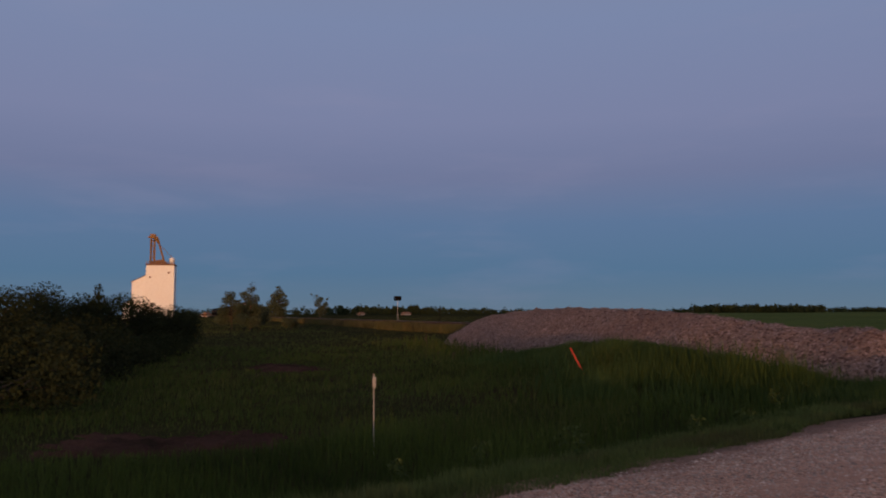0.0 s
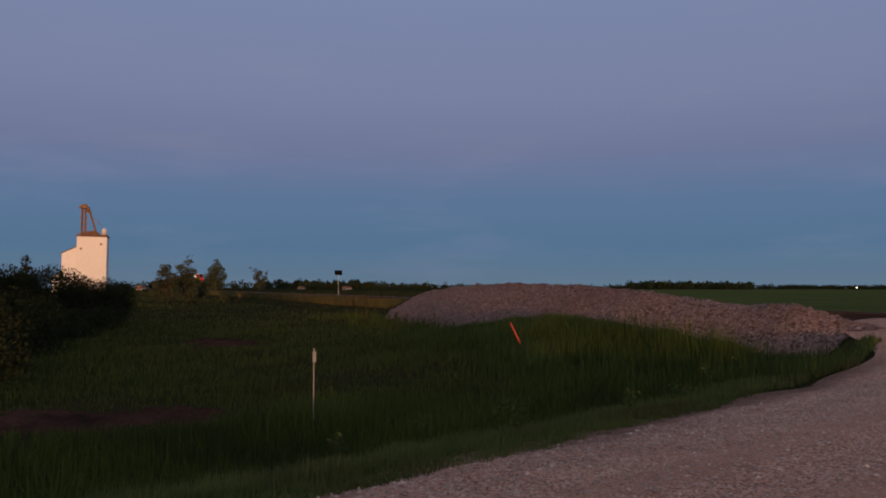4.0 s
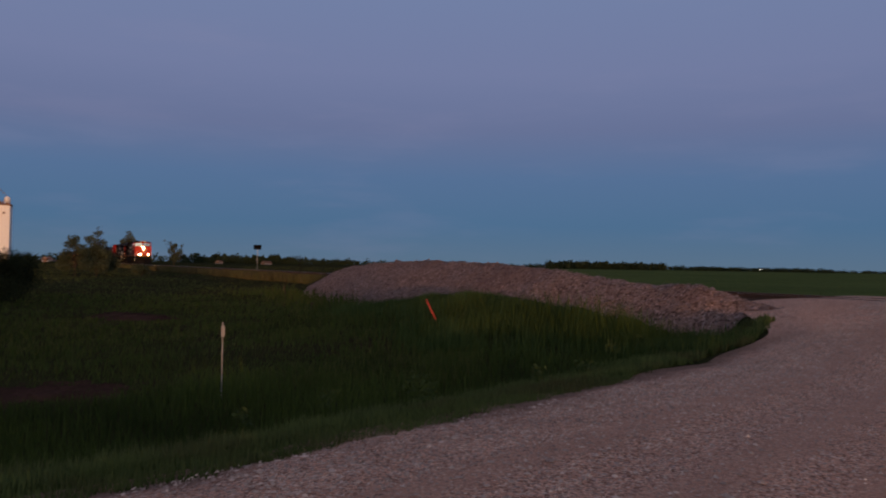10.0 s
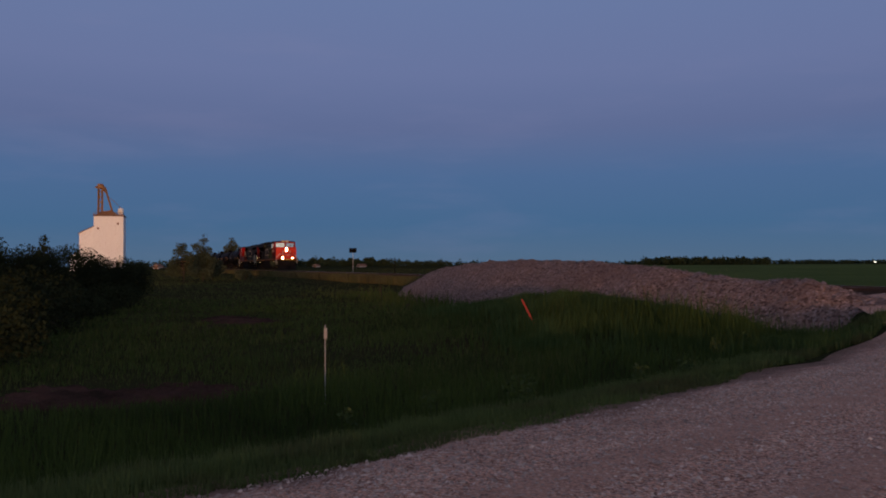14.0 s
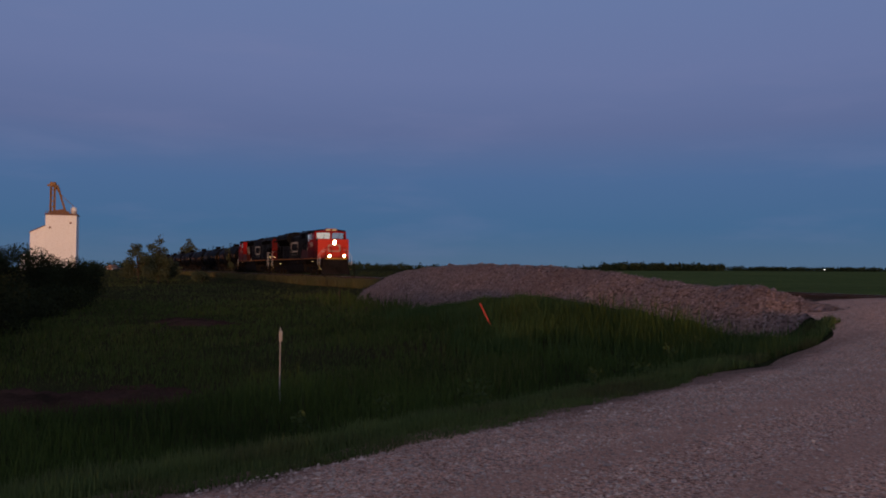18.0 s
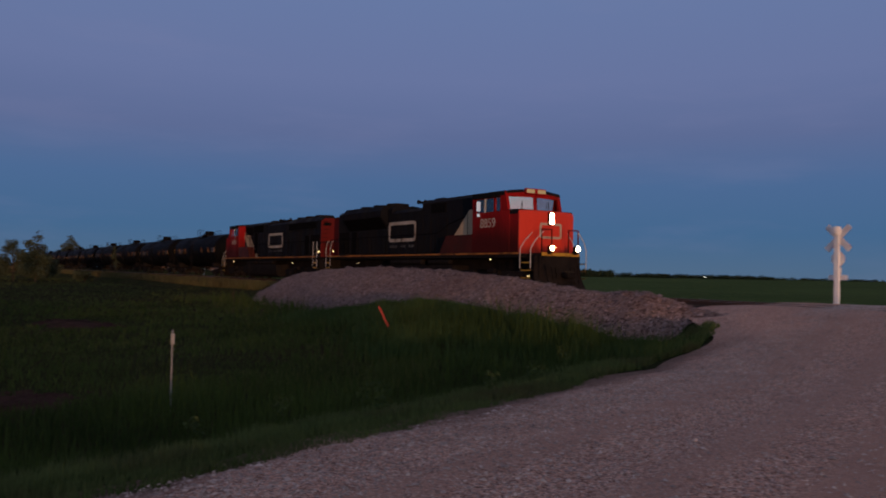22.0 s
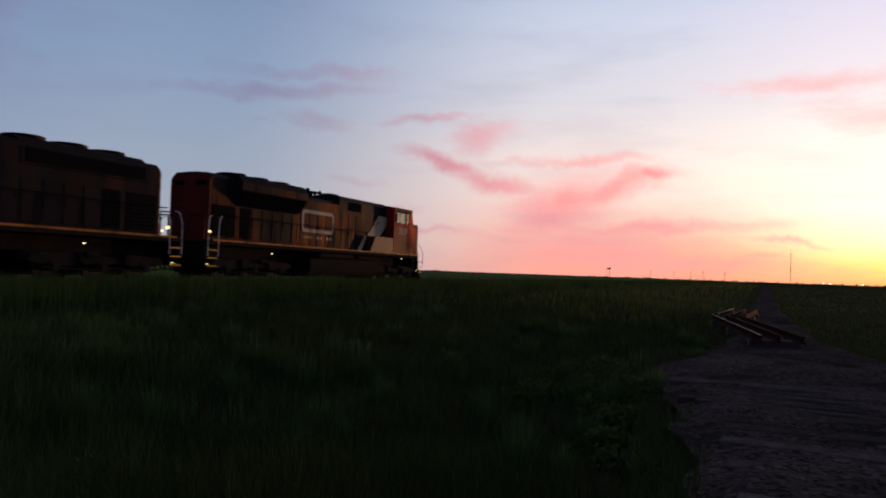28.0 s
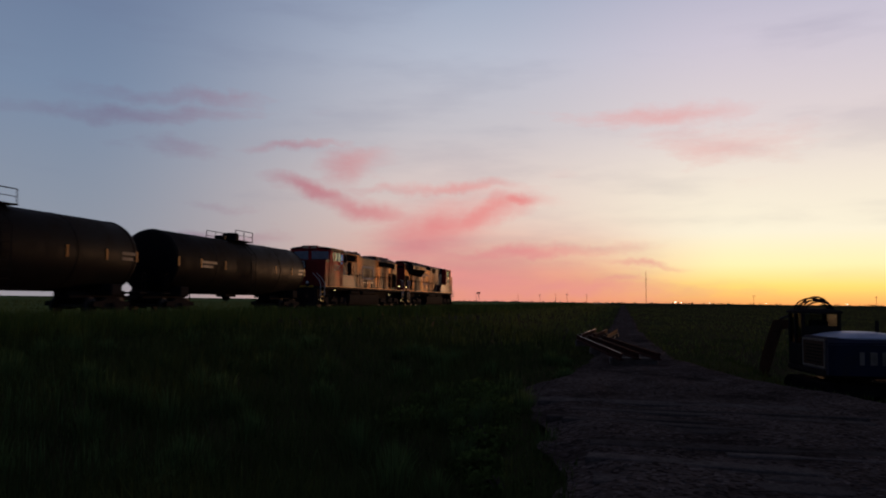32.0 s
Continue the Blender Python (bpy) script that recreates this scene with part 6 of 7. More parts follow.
            part("step_edge", Shape().box(-19.66, -19.1, s * 1.49 - 0.012, s * 1.49 + 0.012, z - 0.05, z + 0.01, 0.004), YELLOW, e)
        # walkway handrails
        part("handrail", Shape().rod((-18.9, s * 1.47, 2.88), (-6.9, s * 1.47, 2.88), 0.02, 6).pipe([(-6.9, s * 1.47, 2.88), (-6.1, s * 1.3, 3.3), (-4.9, s * 1.2, 3.6)], 0.02, 6), GRILLE, e)
        for k in range(8):
            x = -18.6 + k * 1.65
            part("stanchion", Shape().rod((x, s * 1.47, 1.86), (x, s * 1.47, 2.88), 0.018, 6), GRILLE, e)
    plow = Shape()
    rows = []
    for z, x, w in ((1.75, 0.42, 1.2), (0.9, 0.45, 1.25), (0.5, 0.56, 1.3), (0.14, 0.74, 1.34)):
        rows.append([(x - 0.3, -w, z), (x, -0.6, z), (x + 0.06, 0, z), (x, 0.6, z), (x - 0.3, w, z), (x - 0.36, w, z), (x - 0.06, 0.7, z), (x + 0.04, 0, z), (x - 0.06, -0.7, z), (x - 0.36, -w, z)])
    plow.loft(rows)
    part("snowplow", plow, UNDER, e, "black pilot plow")
    part("pilot_plate", Shape().box(0.2, 0.3, -1.1, 1.1, 0.7, 1.8, 0.02), UNDER, e)
    for sx, x in ((1, 0.34), (-1, -19.7)):
        part("coupler", Shape().box(min(x, x + sx * 0.5), max(x, x + sx * 0.5), -0.12, 0.12, 0.76, 0.98, 0.03).box(min(x + sx * 0.4, x + sx * 0.72), max(x + sx * 0.4, x + sx * 0.72), -0.2, 0.2, 0.7, 1.04, 0.06), UNDER, e)
        for k, y in enumerate((-0.9, -0.6, -0.4, 0.4, 0.6, 0.9)):
            part("hose", Shape().pipe([(x, y, 1.35), (x + sx * 0.14, y, 1.2), (x + sx * 0.2, y, 0.9), (x + sx * 0.18, y * 0.92, 0.6), (x + sx * 0.3, y * 0.85, 0.45)], 0.022, 6), UNDER, e)
    part("rear_plate", Shape().box(-19.7, -19.62, -1.35, 1.35, 0.7, 1.8, 0.02), UNDER, e)
    return e, wheels


lead, lead_wheels = engine("8859", "black and red diesel locomotive with lit headlights and cream band", [(3.86, 9.1, 0.97, 4.68), (9.1, 12.3, 0.97, 4.34), (12.3, 19.0, 0.97, 4.58)], (12.75, 17.6, 1.42, 4.0, 4.62), [(6.9, 8.2, 3.95, 4.4)], (13.4, 15.0, 16.6), 11.1, "locomotives", True)
second, second_wheels = engine("5745", "black and red diesel locomotive running backwards, lamps unlit", [(3.86, 9.3, 0.97, 4.62), (9.3, 13.0, 0.97, 4.46), (13.0, 19.0, 0.97, 4.46)], (13.4, 18.4, 1.0, 3.72, 4.5), [(4.25, 5.9, 3.7, 4.28), (6.1, 8.2, 3.85, 4.35), (6.3, 7.0, 2.2, 3.8)], (14.2, 15.8, 17.4), 10.9, "locomotives", False)


def tank_car():
    """A black tank car, 17.2 m long; its front coupling is at x = 0."""
    e = thing("tank_car", "black railway tank car with railed dome platform", "tank car", group="tank cars")
    R, zc = 1.47, 2.64
    prof = [(-16.35, 0.02)]
    for k in range(1, 8):
        a = k * math.pi / 16
        prof.append((-16.35 + 0.75 * (1 - math.cos(a)), R * math.sin(a)))
    prof.append((-15.6, R))
    prof += [(-8.6, R + 0.01)] + [(-17.2 - x, r) for x, r in prof[::-1]]
    part("tank", Shape().lathe(prof, (0, 0, zc), "x", 40), TANKBLACK, e, "black cylindrical tank with dished ends")
    for x in (-15.55, -12.2, -8.6, -5.0, -1.65):
        part("weld_band", Shape().lathe([(x - 0.04, R + 0.002), (x - 0.03, R + 0.016), (x + 0.03, R + 0.016), (x + 0.04, R + 0.002)], (0, 0, zc), "x", 40), TANKBLACK, e)
    part("dome_platform", Shape().box(-9.45, -7.3, -0.85, 0.85, zc + R - 0.03, zc + R + 0.02, 0.008), UNDER, e)
    part("valve_housing", Shape().lathe([(zc + R, 0.45), (zc + R + 0.38, 0.44), (zc + R + 0.44, 0.4), (zc + R + 0.44, 0.05)], (-8.3, 0, 0), "z", 20), TANKBLACK, e)
    part("manway", Shape().lathe([(zc + R, 0.3), (zc + R + 0.2, 0.3), (zc + R + 0.24, 0.05)], (-9.4, 0, 0), "z", 16), TANKBLACK, e)
    for s in (-1, 1):
        y = s * 0.86
        z0 = zc + R - 0.02
        rl = Shape().pipe([(-9.35, y, z0), (-9.35, y, z0 + 0.54), (-7.4, y, z0 + 0.54), (-7.4, y, z0)], 0.02, 6)
        rl.rod((-8.4, y, z0), (-8.4, y, z0 + 0.54), 0.018, 6)
        part("platform_railing", rl, UNDER, e)
        part("railing_mid", Shape().pipe([(-9.35, y, z0 + 0.28), (-7.4, y, z0 + 0.28)], 0.014, 5), UNDER, e)
        lad = Shape()
        for x in (-8.85, -8.35):
            lad.pipe([(x, s * 0.9, zc + R - 0.1), (x, s * (R + 0.12), zc + 0.7), (x, s * (R + 0.14), zc - 0.8), (x, s * (R + 0.02), zc - 1.5)], 0.018, 5)
        for k in range(8):
            z = zc - 1.4 + 0.3 * k
            lad.rod((-8.85, s * (R + 0.13), z), (-8.35, s * (R + 0.13), z), 0.014, 5)
        part("ladder", lad, UNDER, e)
        for x in (-1.5, -3.4, -5.6, -11.4, -13.7, -15.6):
            part("reflector", Shape().box(x - 0.05, x + 0.05, s * (R + 0.012) - 0.012, s * (R + 0.012) + 0.012, zc - 0.22, zc + 0.22, 0.004), REFLECT, e, "yellow reflective strip")
        for k, (x, w, z) in enumerate(((-2.0, 0.9, 0.1), (-2.1, 0.7, -0.12), (-13.0, 1.5, 0.06), (-13.2, 1.1, -0.14))):
            part("stencil_mark", Shape().box(x - w / 2, x + w / 2, s * (R + 0.008) - 0.006, s * (R + 0.008) + 0.006, zc + z - 0.06, zc + z + 0.06, 0.002), FAINT, e)
        part("side_grab", Shape().pipe([(-0.7, s * 1.35, 1.0), (-0.7, s * 1.38, 2.0), (-0.95, s * 1.38, 2.0), (-0.95, s * 1.35, 1.0)], 0.016, 5), UNDER, e)
        part("side_grab", Shape().pipe([(-16.5, s * 1.35, 1.0), (-16.5, s * 1.38, 2.0), (-16.25, s * 1.38, 2.0), (-16.25, s * 1.35, 1.0)], 0.016, 5), UNDER, e)
    part("bottom_outlet", Shape().lathe([(0.75, 0.12), (0.85, 0.2), (1.2, 0.24)], (-8.6, 0, 0), "z", 14).box(-9.2, -8.0, -0.3, 0.3, 1.02, 1.22, 0.05), UNDER, e)
    wheels = []
    for sx, x0 in ((1, -2.45), (-1, -14.75)):
        end = -0.6 if sx > 0 else -16.6
        part("stub_sill", Shape().box(min(x0 - sx * 1.6, end), max(x0 - sx * 1.6, end), -0.35, 0.35, 0.82, 1.25, 0.03).box(x0 - 0.35, x0 + 0.35, -1.3, 1.3, 1.0, 1.5, 0.05), UNDER, e)
        part("coupler", Shape().box(min(end, end + sx * 0.6), max(end, end + sx * 0.6), -0.13, 0.13, 0.76, 1.0, 0.04), UNDER, e)
        part("end_platform", Shape().box(min(end, end - sx * 0.5), max(end, end - sx * 0.5), -1.4, 1.4, 1.12, 1.2, 0.01), UNDER, e)
        tr = part("truck", Shape().box(x0 - 0.22, x0 + 0.22, -1.0, 1.0, 0.55, 0.9, 0.04), UNDER, e)
        for s in (-1, 1):
            y = s * 1.02
            f = Shape().prism([(x0 - 1.15, 0.46), (x0 - 1.1, 0.68), (x0 - 0.55, 0.74), (x0 - 0.4, 0.86), (x0 + 0.4, 0.86), (x0 + 0.55, 0.74), (x0 + 1.1, 0.68), (x0 + 1.15, 0.46), (x0 + 0.75, 0.42), (x0 + 0.4, 0.26), (x0 - 0.4, 0.26), (x0 - 0.75, 0.42)], "y", y - 0.08, y + 0.08)
            part("side_frame", f, UNDER, tr)
            part("spring", Shape().rod((x0, y + s * 0.09, 0.3), (x0, y + s * 0.09, 0.6), 0.15, 10), UNDER, tr)
        wheels += [wheelset(tr, x0 + dx, 0.46) for dx in (-0.88, 0.88)]
    return e, wheels


car, car_wheels = tank_car()

def settle(parent, knee, low):
    """Lower a vehicle on its wheels: what lies under the knee is drawn together by the factor low, the rest comes down with it."""
    done = set()
    for o in parent.children_recursive:
        if o.name.startswith("wheelset"):
            o.location.z *= low
        if o.type != "MESH" or o.data.name in done:
            continue
        done.add(o.data.name)
        n = len(o.data.vertices)
        co = np.empty(n * 3, np.float32)
        o.data.vertices.foreach_get("co", co)
        co = co.reshape(-1, 3)
        if o.name.startswith("wheelset"):
            co[:, 0] *= low
            co[:, 2] *= low
        else:
            co[:, 2] = np.where(co[:, 2] < knee, co[:, 2] * low, co[:, 2] - knee * (1 - low))
        o.data.vertices.foreach_set("co", co.ravel())
        o.data.update()


settle(lead, 1.84, 0.859)
settle(second, 1.84, 0.859)
settle(car, 1.17, 0.78)
CARS = [car] + [copy_thing(car, pose(0, 0, 0)) for k in range(12)]

# ---- far off: grain elevator, farms, woods, masts ----
def grain_elevator():
    e = thing("grain_elevator", "tall white grain elevator with rusty head machinery", "grain elevator", pose(-350, -2.6, -0.4, 0, 0, -4))
    # x 0 is the lit face towards the camera, y runs to the north, z up
    z_top = 23.0
    part("tower", Shape().box(-12, 0, -11.5, 0, 0, z_top, 0.08), WHITE, e, "white clad tower")
    part("annex", Shape().prism([(-17.0, 0), (-17.0, 15.8), (-11.5, 18.6), (-11.5, 0)], "x", -11.6, -0.4), WHITE, e, "white lean-to annex")
    part("annex_roof", Shape().prism([(-17.4, 15.6), (-17.4, 15.95), (-11.5, 18.95), (-11.5, 18.6)], "x", -11.9, -0.1), ROOFING, e)
    part("shed", Shape().prism([(-20.5, 0), (-20.5, 6.3), (-17.0, 8.0), (-17.0, 0)], "x", -10.5, -1.5), WHITE, e)
    part("shed_roof", Shape().prism([(-20.8, 6.2), (-20.8, 6.5), (-17.0, 8.35), (-17.0, 8.0)], "x", -10.8, -1.2), ROOFING, e)
    part("parapet", Shape().box(-12.2, 0.2, -11.7, 0.2, z_top, z_top + 0.7, 0.05), ROOFING, e)
    part("headhouse", Shape().prism([(-10.2, z_top + 0.7), (-9.6, z_top + 1.9), (-5.6, z_top + 2.6), (-3.4, z_top + 1.5), (-2.6, z_top + 0.7)], "x", -9.5, -2.0), ROOFING, e, "low brown headhouse roof")
    for k in range(11):
        part("cladding_rib", Shape().box(0.0, 0.05, -11.3 + k * 1.1, -11.22 + k * 1.1, 0, z_top, 0.01), WHITE, e)
    for y, z in ((-9.8, 17.5), (-2.2, 19.5)):
        part("vent", Shape().box(0.02, 0.12, y - 0.4, y + 0.4, z, z + 0.8, 0.02), ROOFING, e)
    for a, b, r in (((-5, -10.3, z_top), (-5, -10.1, 35.5), 0.42), ((-6.5, -9.0, z_top), (-6.5, -8.9, 35.5), 0.42)):
        part("bucket_leg", Shape().rod(a, b, r, 8), RUSTLEG, e, "rusty upright bucket leg")
    part("leg_head", Shape().box(-7.0, -4.6, -10.7, -8.3, 35.0, 37.0, 0.3).box(-6.6, -5.0, -11.6, -10.7, 35.2, 36.0, 0.2).rod((-5.8, -8.4, 35.6), (-5.8, -7.0, 33.0), 0.9, 8, 0.5), RUSTLEG, e)
    for a, b in (((-5.5, -7.2, 33.5), (-5.5, -4.9, z_top + 2.6)),):
        part("grain_spout", Shape().rod(a, b, 0.4, 8), RUSTLEG, e)
    part("guy_cable", Shape().rod((-5.2, -7.4, 32.8), (-5.2, -1.4, z_top + 3.8), 0.1, 5), RUSTLEG, e)
    part("distributor", Shape().lathe([(z_top + 0.4, 1.5), (z_top + 1.6, 1.3), (z_top + 3.0, 0.5)], (-5.5, -5.2, 0), "z", 14), RUSTLEG, e)
    part("cyclone", Shape().lathe([(z_top + 0.4, 0.4), (z_top + 1.6, 1.15), (z_top + 3.2, 1.15), (z_top + 3.9, 0.3)], (-4.2, -1.4, 0), "z", 14), WHITE, e, "pale dust cyclone")
    rail = Shape()
    for k in range(12):
        rail.rod((0, -11.4 + k * 1.03, z_top + 0.4), (0, -11.4 + k * 1.03, z_top + 1.6), 0.07, 5)
    rail.rod((0, -11.4, z_top + 1.6), (0, -0.1, z_top + 1.6), 0.08, 5).rod((0, -11.4, z_top + 1.0), (0, -0.1, z_top + 1.0), 0.06, 5)
    part("roof_railing", rail, RUSTLEG, e)
    tower = Shape()
    for z in np.arange(z_top, 34, 2.4):
        tower.rod((-4.2, -10.4, z), (-4.2, -8.4, z + 2.4), 0.1, 5).rod((-4.2, -8.4, z), (-4.2, -10.4, z + 2.4), 0.1, 5)
    for y in (-10.4, -8.4):
        tower.rod((-4.2, y, z_top), (-4.2, y, 35.0), 0.14, 5)
    part("leg_tower", tower, RUSTLEG, e)


grain_elevator()


def farm_building(at, w, d, h, wall, turn):
    e = thing("farm_building", "small distant farm building with pitched roof", "farm building", pose(at[0], at[1], float(land_height(*at)) - 0.05, 0, 0, turn), "distant farm buildings")
    part("wall", Shape().prism([(-w / 2, 0), (-w / 2, h), (0, h + w * 0.3), (w / 2, h), (w / 2, 0)], "y", -d / 2, d / 2), wall, e)
    for s in (-1, 1):
        part("roof", Shape().prism([(0, h + w * 0.3 + 0.05), (0, h + w * 0.3 + 0.25), (s * (w / 2 + 0.4), h - 0.05), (s * (w / 2 + 0.4), h - 0.25)], "y", -d / 2 - 0.4, d / 2 + 0.4), ROOFING, e)
    part("door", Shape().box(-0.9, 0.9, -d / 2 - 0.06, -d / 2 - 0.01, 0, 2.3, 0.02), ROOFING, e)
    for x in (-w * 0.32, w * 0.32):
        part("window", Shape().box(x - 0.5, x + 0.5, -d / 2 - 0.05, -d / 2 - 0.01, 1.0, 2.0, 0.02), GRILLE, e)


for hd, d, w, dd, h, turn in ((-73.9, 760, 5, 9, 1.6, 30), (-77.2, 820, 5, 6, 1.6, 40), (-88.2, 520, 4, 5, 1.8, 60), (-20.9, 1100, 9, 14, 3.0, 15)):
    farm_building(at_heading(hd, d), w, dd, h, GREYWOOD, turn)


def woods(name, label, spans, seed):
    """Far belts of trees: heading from and to, distance, height, trees."""
    r = np.random.default_rng(seed)
    vs, fs, base = [], [], 0
    for h0, h1, d, top0, top1, n in spans:
        hd = r.uniform(h0, h1, n)
        for a in hd:
            dd = d * r.uniform(0.94, 1.06)
            x, y = at_heading(a, dd)
            top = (top0 + (top1 - top0) * (a - h0) / (h1 - h0)) * r.uniform(0.45, 1.02) * (0.85 + 0.15 * math.sin(a * 7.0) * math.sin(a * 2.3 + 1.0))
            wd = top * r.uniform(0.35, 0.6)
            bl = [(x, y, -0.3 + top * 0.4, wd, wd, top * 0.42), (x + r.normal(0, wd * 0.5), y + r.normal(0, wd * 0.5), top * 0.72, wd * 0.6, wd * 0.6, top * 0.26)]
            v, f = leaves_of(bl, 46, max(0.9, top * 0.14), int(r.integers(1e9)))
            vs.append(v)
            fs.append(f + base)
            base += len(v)
    return tagged(big_mesh(name, np.concatenate(vs), np.concatenate(fs), LEAF_FAR), label, "woods", kind="stuff")


woods("far_woods", "dark belt of distant trees along the horizon", [(-92, -79, 900, 9, 14, 110), (-79, -71, 1000, 15, 13, 200), (-71, -60, 1100, 12, 7, 200), (-60, -52, 1200, 6, 11, 150), (-53, -44.8, 1200, 15.5, 13, 430), (-44.6, -34, 1500, 11, 9.5, 420), (-34, -24, 1900, 8, 6, 200), (-24, -10, 2400, 4, 4, 60), (63, 68, 2400, 5, 5, 30), (78, 96, 2600, 5, 6, 90), (96, 112, 2600, 6, 7, 90)], 71)


def utility_pole(at, h):
    e = thing("utility_pole", "thin wooden utility pole with crossarm on the horizon", "utility pole", pose(at[0], at[1], float(land_height(*at)) - 0.1), "far utility poles")
    part("pole", Shape().rod((0, 0, 0), (0, 0, h), 0.2, 8, 0.14), BARK, e)
    part("crossarm", Shape().box(-0.1, 0.1, -1.3, 1.3, h - 1.0, h - 0.75, 0.03), BARK, e)
    for y in (-1.1, 0.0, 1.1):
        part("insulator", Shape().rod((0, y, h - 0.75), (0, y, h - 0.45), 0.08, 8), GRAB, e)


for hd in (79.3, 82.4, 84.0, 85.15, 85.97, 87.4, 98.8, 106.2):
    utility_pole(at_heading(hd, 850 + 60 * math.sin(hd)), 10.5)

mast_at = at_heading(91.6, 1150)
mast = thing("radio_mast", "tall thin lattice radio mast on the horizon", "radio mast", pose(mast_at[0], mast_at[1], -0.4))
for a in (0, 120, 240):
    cx, cy = 0.5 * math.cos(radians(a)), 0.5 * math.sin(radians(a))
    part("mast_leg", Shape().rod((cx, cy, 0), (cx, cy, 47), 0.1, 6), UNDER, mast)
lattice = Shape()
for z in np.arange(0, 46, 1.6):
    for a in (0, 120, 240):
        p0 = (0.5 * math.cos(radians(a)), 0.5 * math.sin(radians(a)), z)
        p1 = (0.5 * math.cos(radians(a + 120)), 0.5 * math.sin(radians(a + 120)), z + 1.6)
        lattice.rod(p0, p1, 0.05, 4)
part("lattice", lattice, UNDER, mast)
part("antenna", Shape().rod((0, 0, 46), (0, 0, 50), 0.07, 6), UNDER, mast)

for hd, d in ((93.6, 1500), (94.0, 1530), (95.96, 1500), (99.6, 1480), (104.5, 1600), (-38.5, 1300)):
    x, y = at_heading(hd, d)
    e = thing("yard_light", "lit yard lamp on a pole far off", "lamp", pose(x, y, float(land_height(x, y)) - 0.1), "far yard lamps")
    part("pole", Shape().rod((0, 0, 0), (0, 0, 3.0), 0.12, 8), BARK, e)
    part("lamp_head", Shape().lathe([(2.7, 0.2), (3.1, 0.75), (3.5, 0.75), (3.9, 0.2)], (0, 0, 0), "z", 12), YARDLIGHT, e, "glowing lamp head")

# a car far down the road with its lights on
cx, cy = at_heading(-19.1, 640)
far_car = thing("car", "distant car on the gravel road, headlights on", "car", pose(cx, cy, float(road_height(cy)) + 0.03, 0, 0, -109.1 + 180))
part("body", Shape().prism([(-2.2, 0.35), (-2.2, 0.95), (-1.5, 1.05), (-0.9, 1.5), (0.9, 1.5), (1.5, 1.0), (2.2, 0.9), (2.25, 0.35)], "y", -0.9, 0.9), UNDER, far_car)
for x in (-1.35, 1.35):
    for y in (-0.8, 0.8):
        part("wheel", Shape().rod((x, y - 0.1, 0.32), (x, y + 0.1, 0.32), 0.32, 14), GRILLE, far_car)
for y in (-0.6, 0.6):
    for x in (-2.27, 2.27):
        part("headlight" if x < 0 else "tail_light", Shape().rod((x, y, 0.75), (x + (0.03 if x > 0 else -0.03), y, 0.75), 0.22, 10), CARLIGHT if x < 0 else SIGNRED, far_car)

# ---- signs and marks ----
def crossbuck(at, top, turn, wood, label):
    z0 = float(land_height(*at)) - 0.1
    e = thing("crossing_sign", label, "railway crossing sign", pose(at[0], at[1], z0, 0, 0, turn), "crossing signs")
    h = top - z0
    part("post", Shape().box(-0.09, 0.09, -0.06, 0.06, 0, h + 0.2, 0.015), wood, e, "weathered white wooden post")
    part("post_cap", Shape().lathe([(h + 0.12, 0.12), (h + 0.26, 0.16), (h + 0.4, 0.13), (h + 0.44, 0.02)], (0, 0.02, 0), "z", 14), wood, e)
    for k, a in enumerate((45, -45)):
        m = pose(0, -0.08 - 0.022 * k, h, 0, a, 0)
        b = part("crossbuck_board", Shape().box(-0.61, 0.61, -0.01, 0.01, -0.105, 0.105, 0.004).turned(m), SIGNWHITE, e, "white board edged in red")
        for z in (-0.092, 0.092):
            part("red_edge", Shape().box(-0.6, 0.6, -0.0145, -0.0105, z - 0.016, z + 0.016, 0.001).turned(m), SIGNRED, b)
        for x in (-0.592, 0.592):
            part("red_edge", Shape().box(x - 0.016, x + 0.016, -0.0145, -0.0105, -0.076, 0.076, 0.001).turned(m), SIGNRED, b)
    zs = h - 0.76
    octagon = [(0.25 * math.cos(radians(22.5 + 45 * k)) / math.cos(radians(22.5)), zs + 0.25 * math.sin(radians(22.5 + 45 * k)) / math.cos(radians(22.5))) for k in range(8)]
    st = part("stop_sign", Shape().prism(octagon, "y", -0.085, -0.075), SIGNRED, e, "red octagonal stop sign")
    lettering("stop_word", "STOP", 0.2, pose(0, -0.088, zs, 90, 0, 0), SIGNWHITE, st, "white word STOP")
    part("sign_back", Shape().prism([(x * 0.99, zs + (z - zs) * 0.99) for x, z in octagon], "y", -0.074, -0.066), wood, st)
    tb = part("track_count_plate", Shape().box(-0.13, 0.13, -0.085, -0.075, zs - 0.56, zs - 0.31, 0.003), SIGNWHITE, e)
    lettering("count_digit", "2", 0.24, pose(0, -0.088, zs - 0.435, 90, 0, 0), SIGNRED, tb, "red figure 2")
    nb = part("notice_board", Shape().box(-0.35, 0.35, -0.09, -0.07, zs - 0.76, zs - 0.58, 0.004), SIGNWHITE, e, "white notice strip with red marks")
    for k in range(8):
        part("red_mark", Shape().box(-0.31 + 0.08 * k, -0.255 + 0.08 * k, -0.0945, -0.0905, zs - 0.71, zs - 0.63, 0.001), SIGNRED, nb)
    return e


crossbuck((-0.7, 15.0), 3.08, 0, GREYWOOD, "white red-edged crossbuck over a red stop sign")
# the far post's whiter paint stands for the headlights shining on it
crossbuck((-15.68, 27.0), 3.16, 180, WHITE, "wooden crossbuck post seen from behind, whitened for headlight on it")

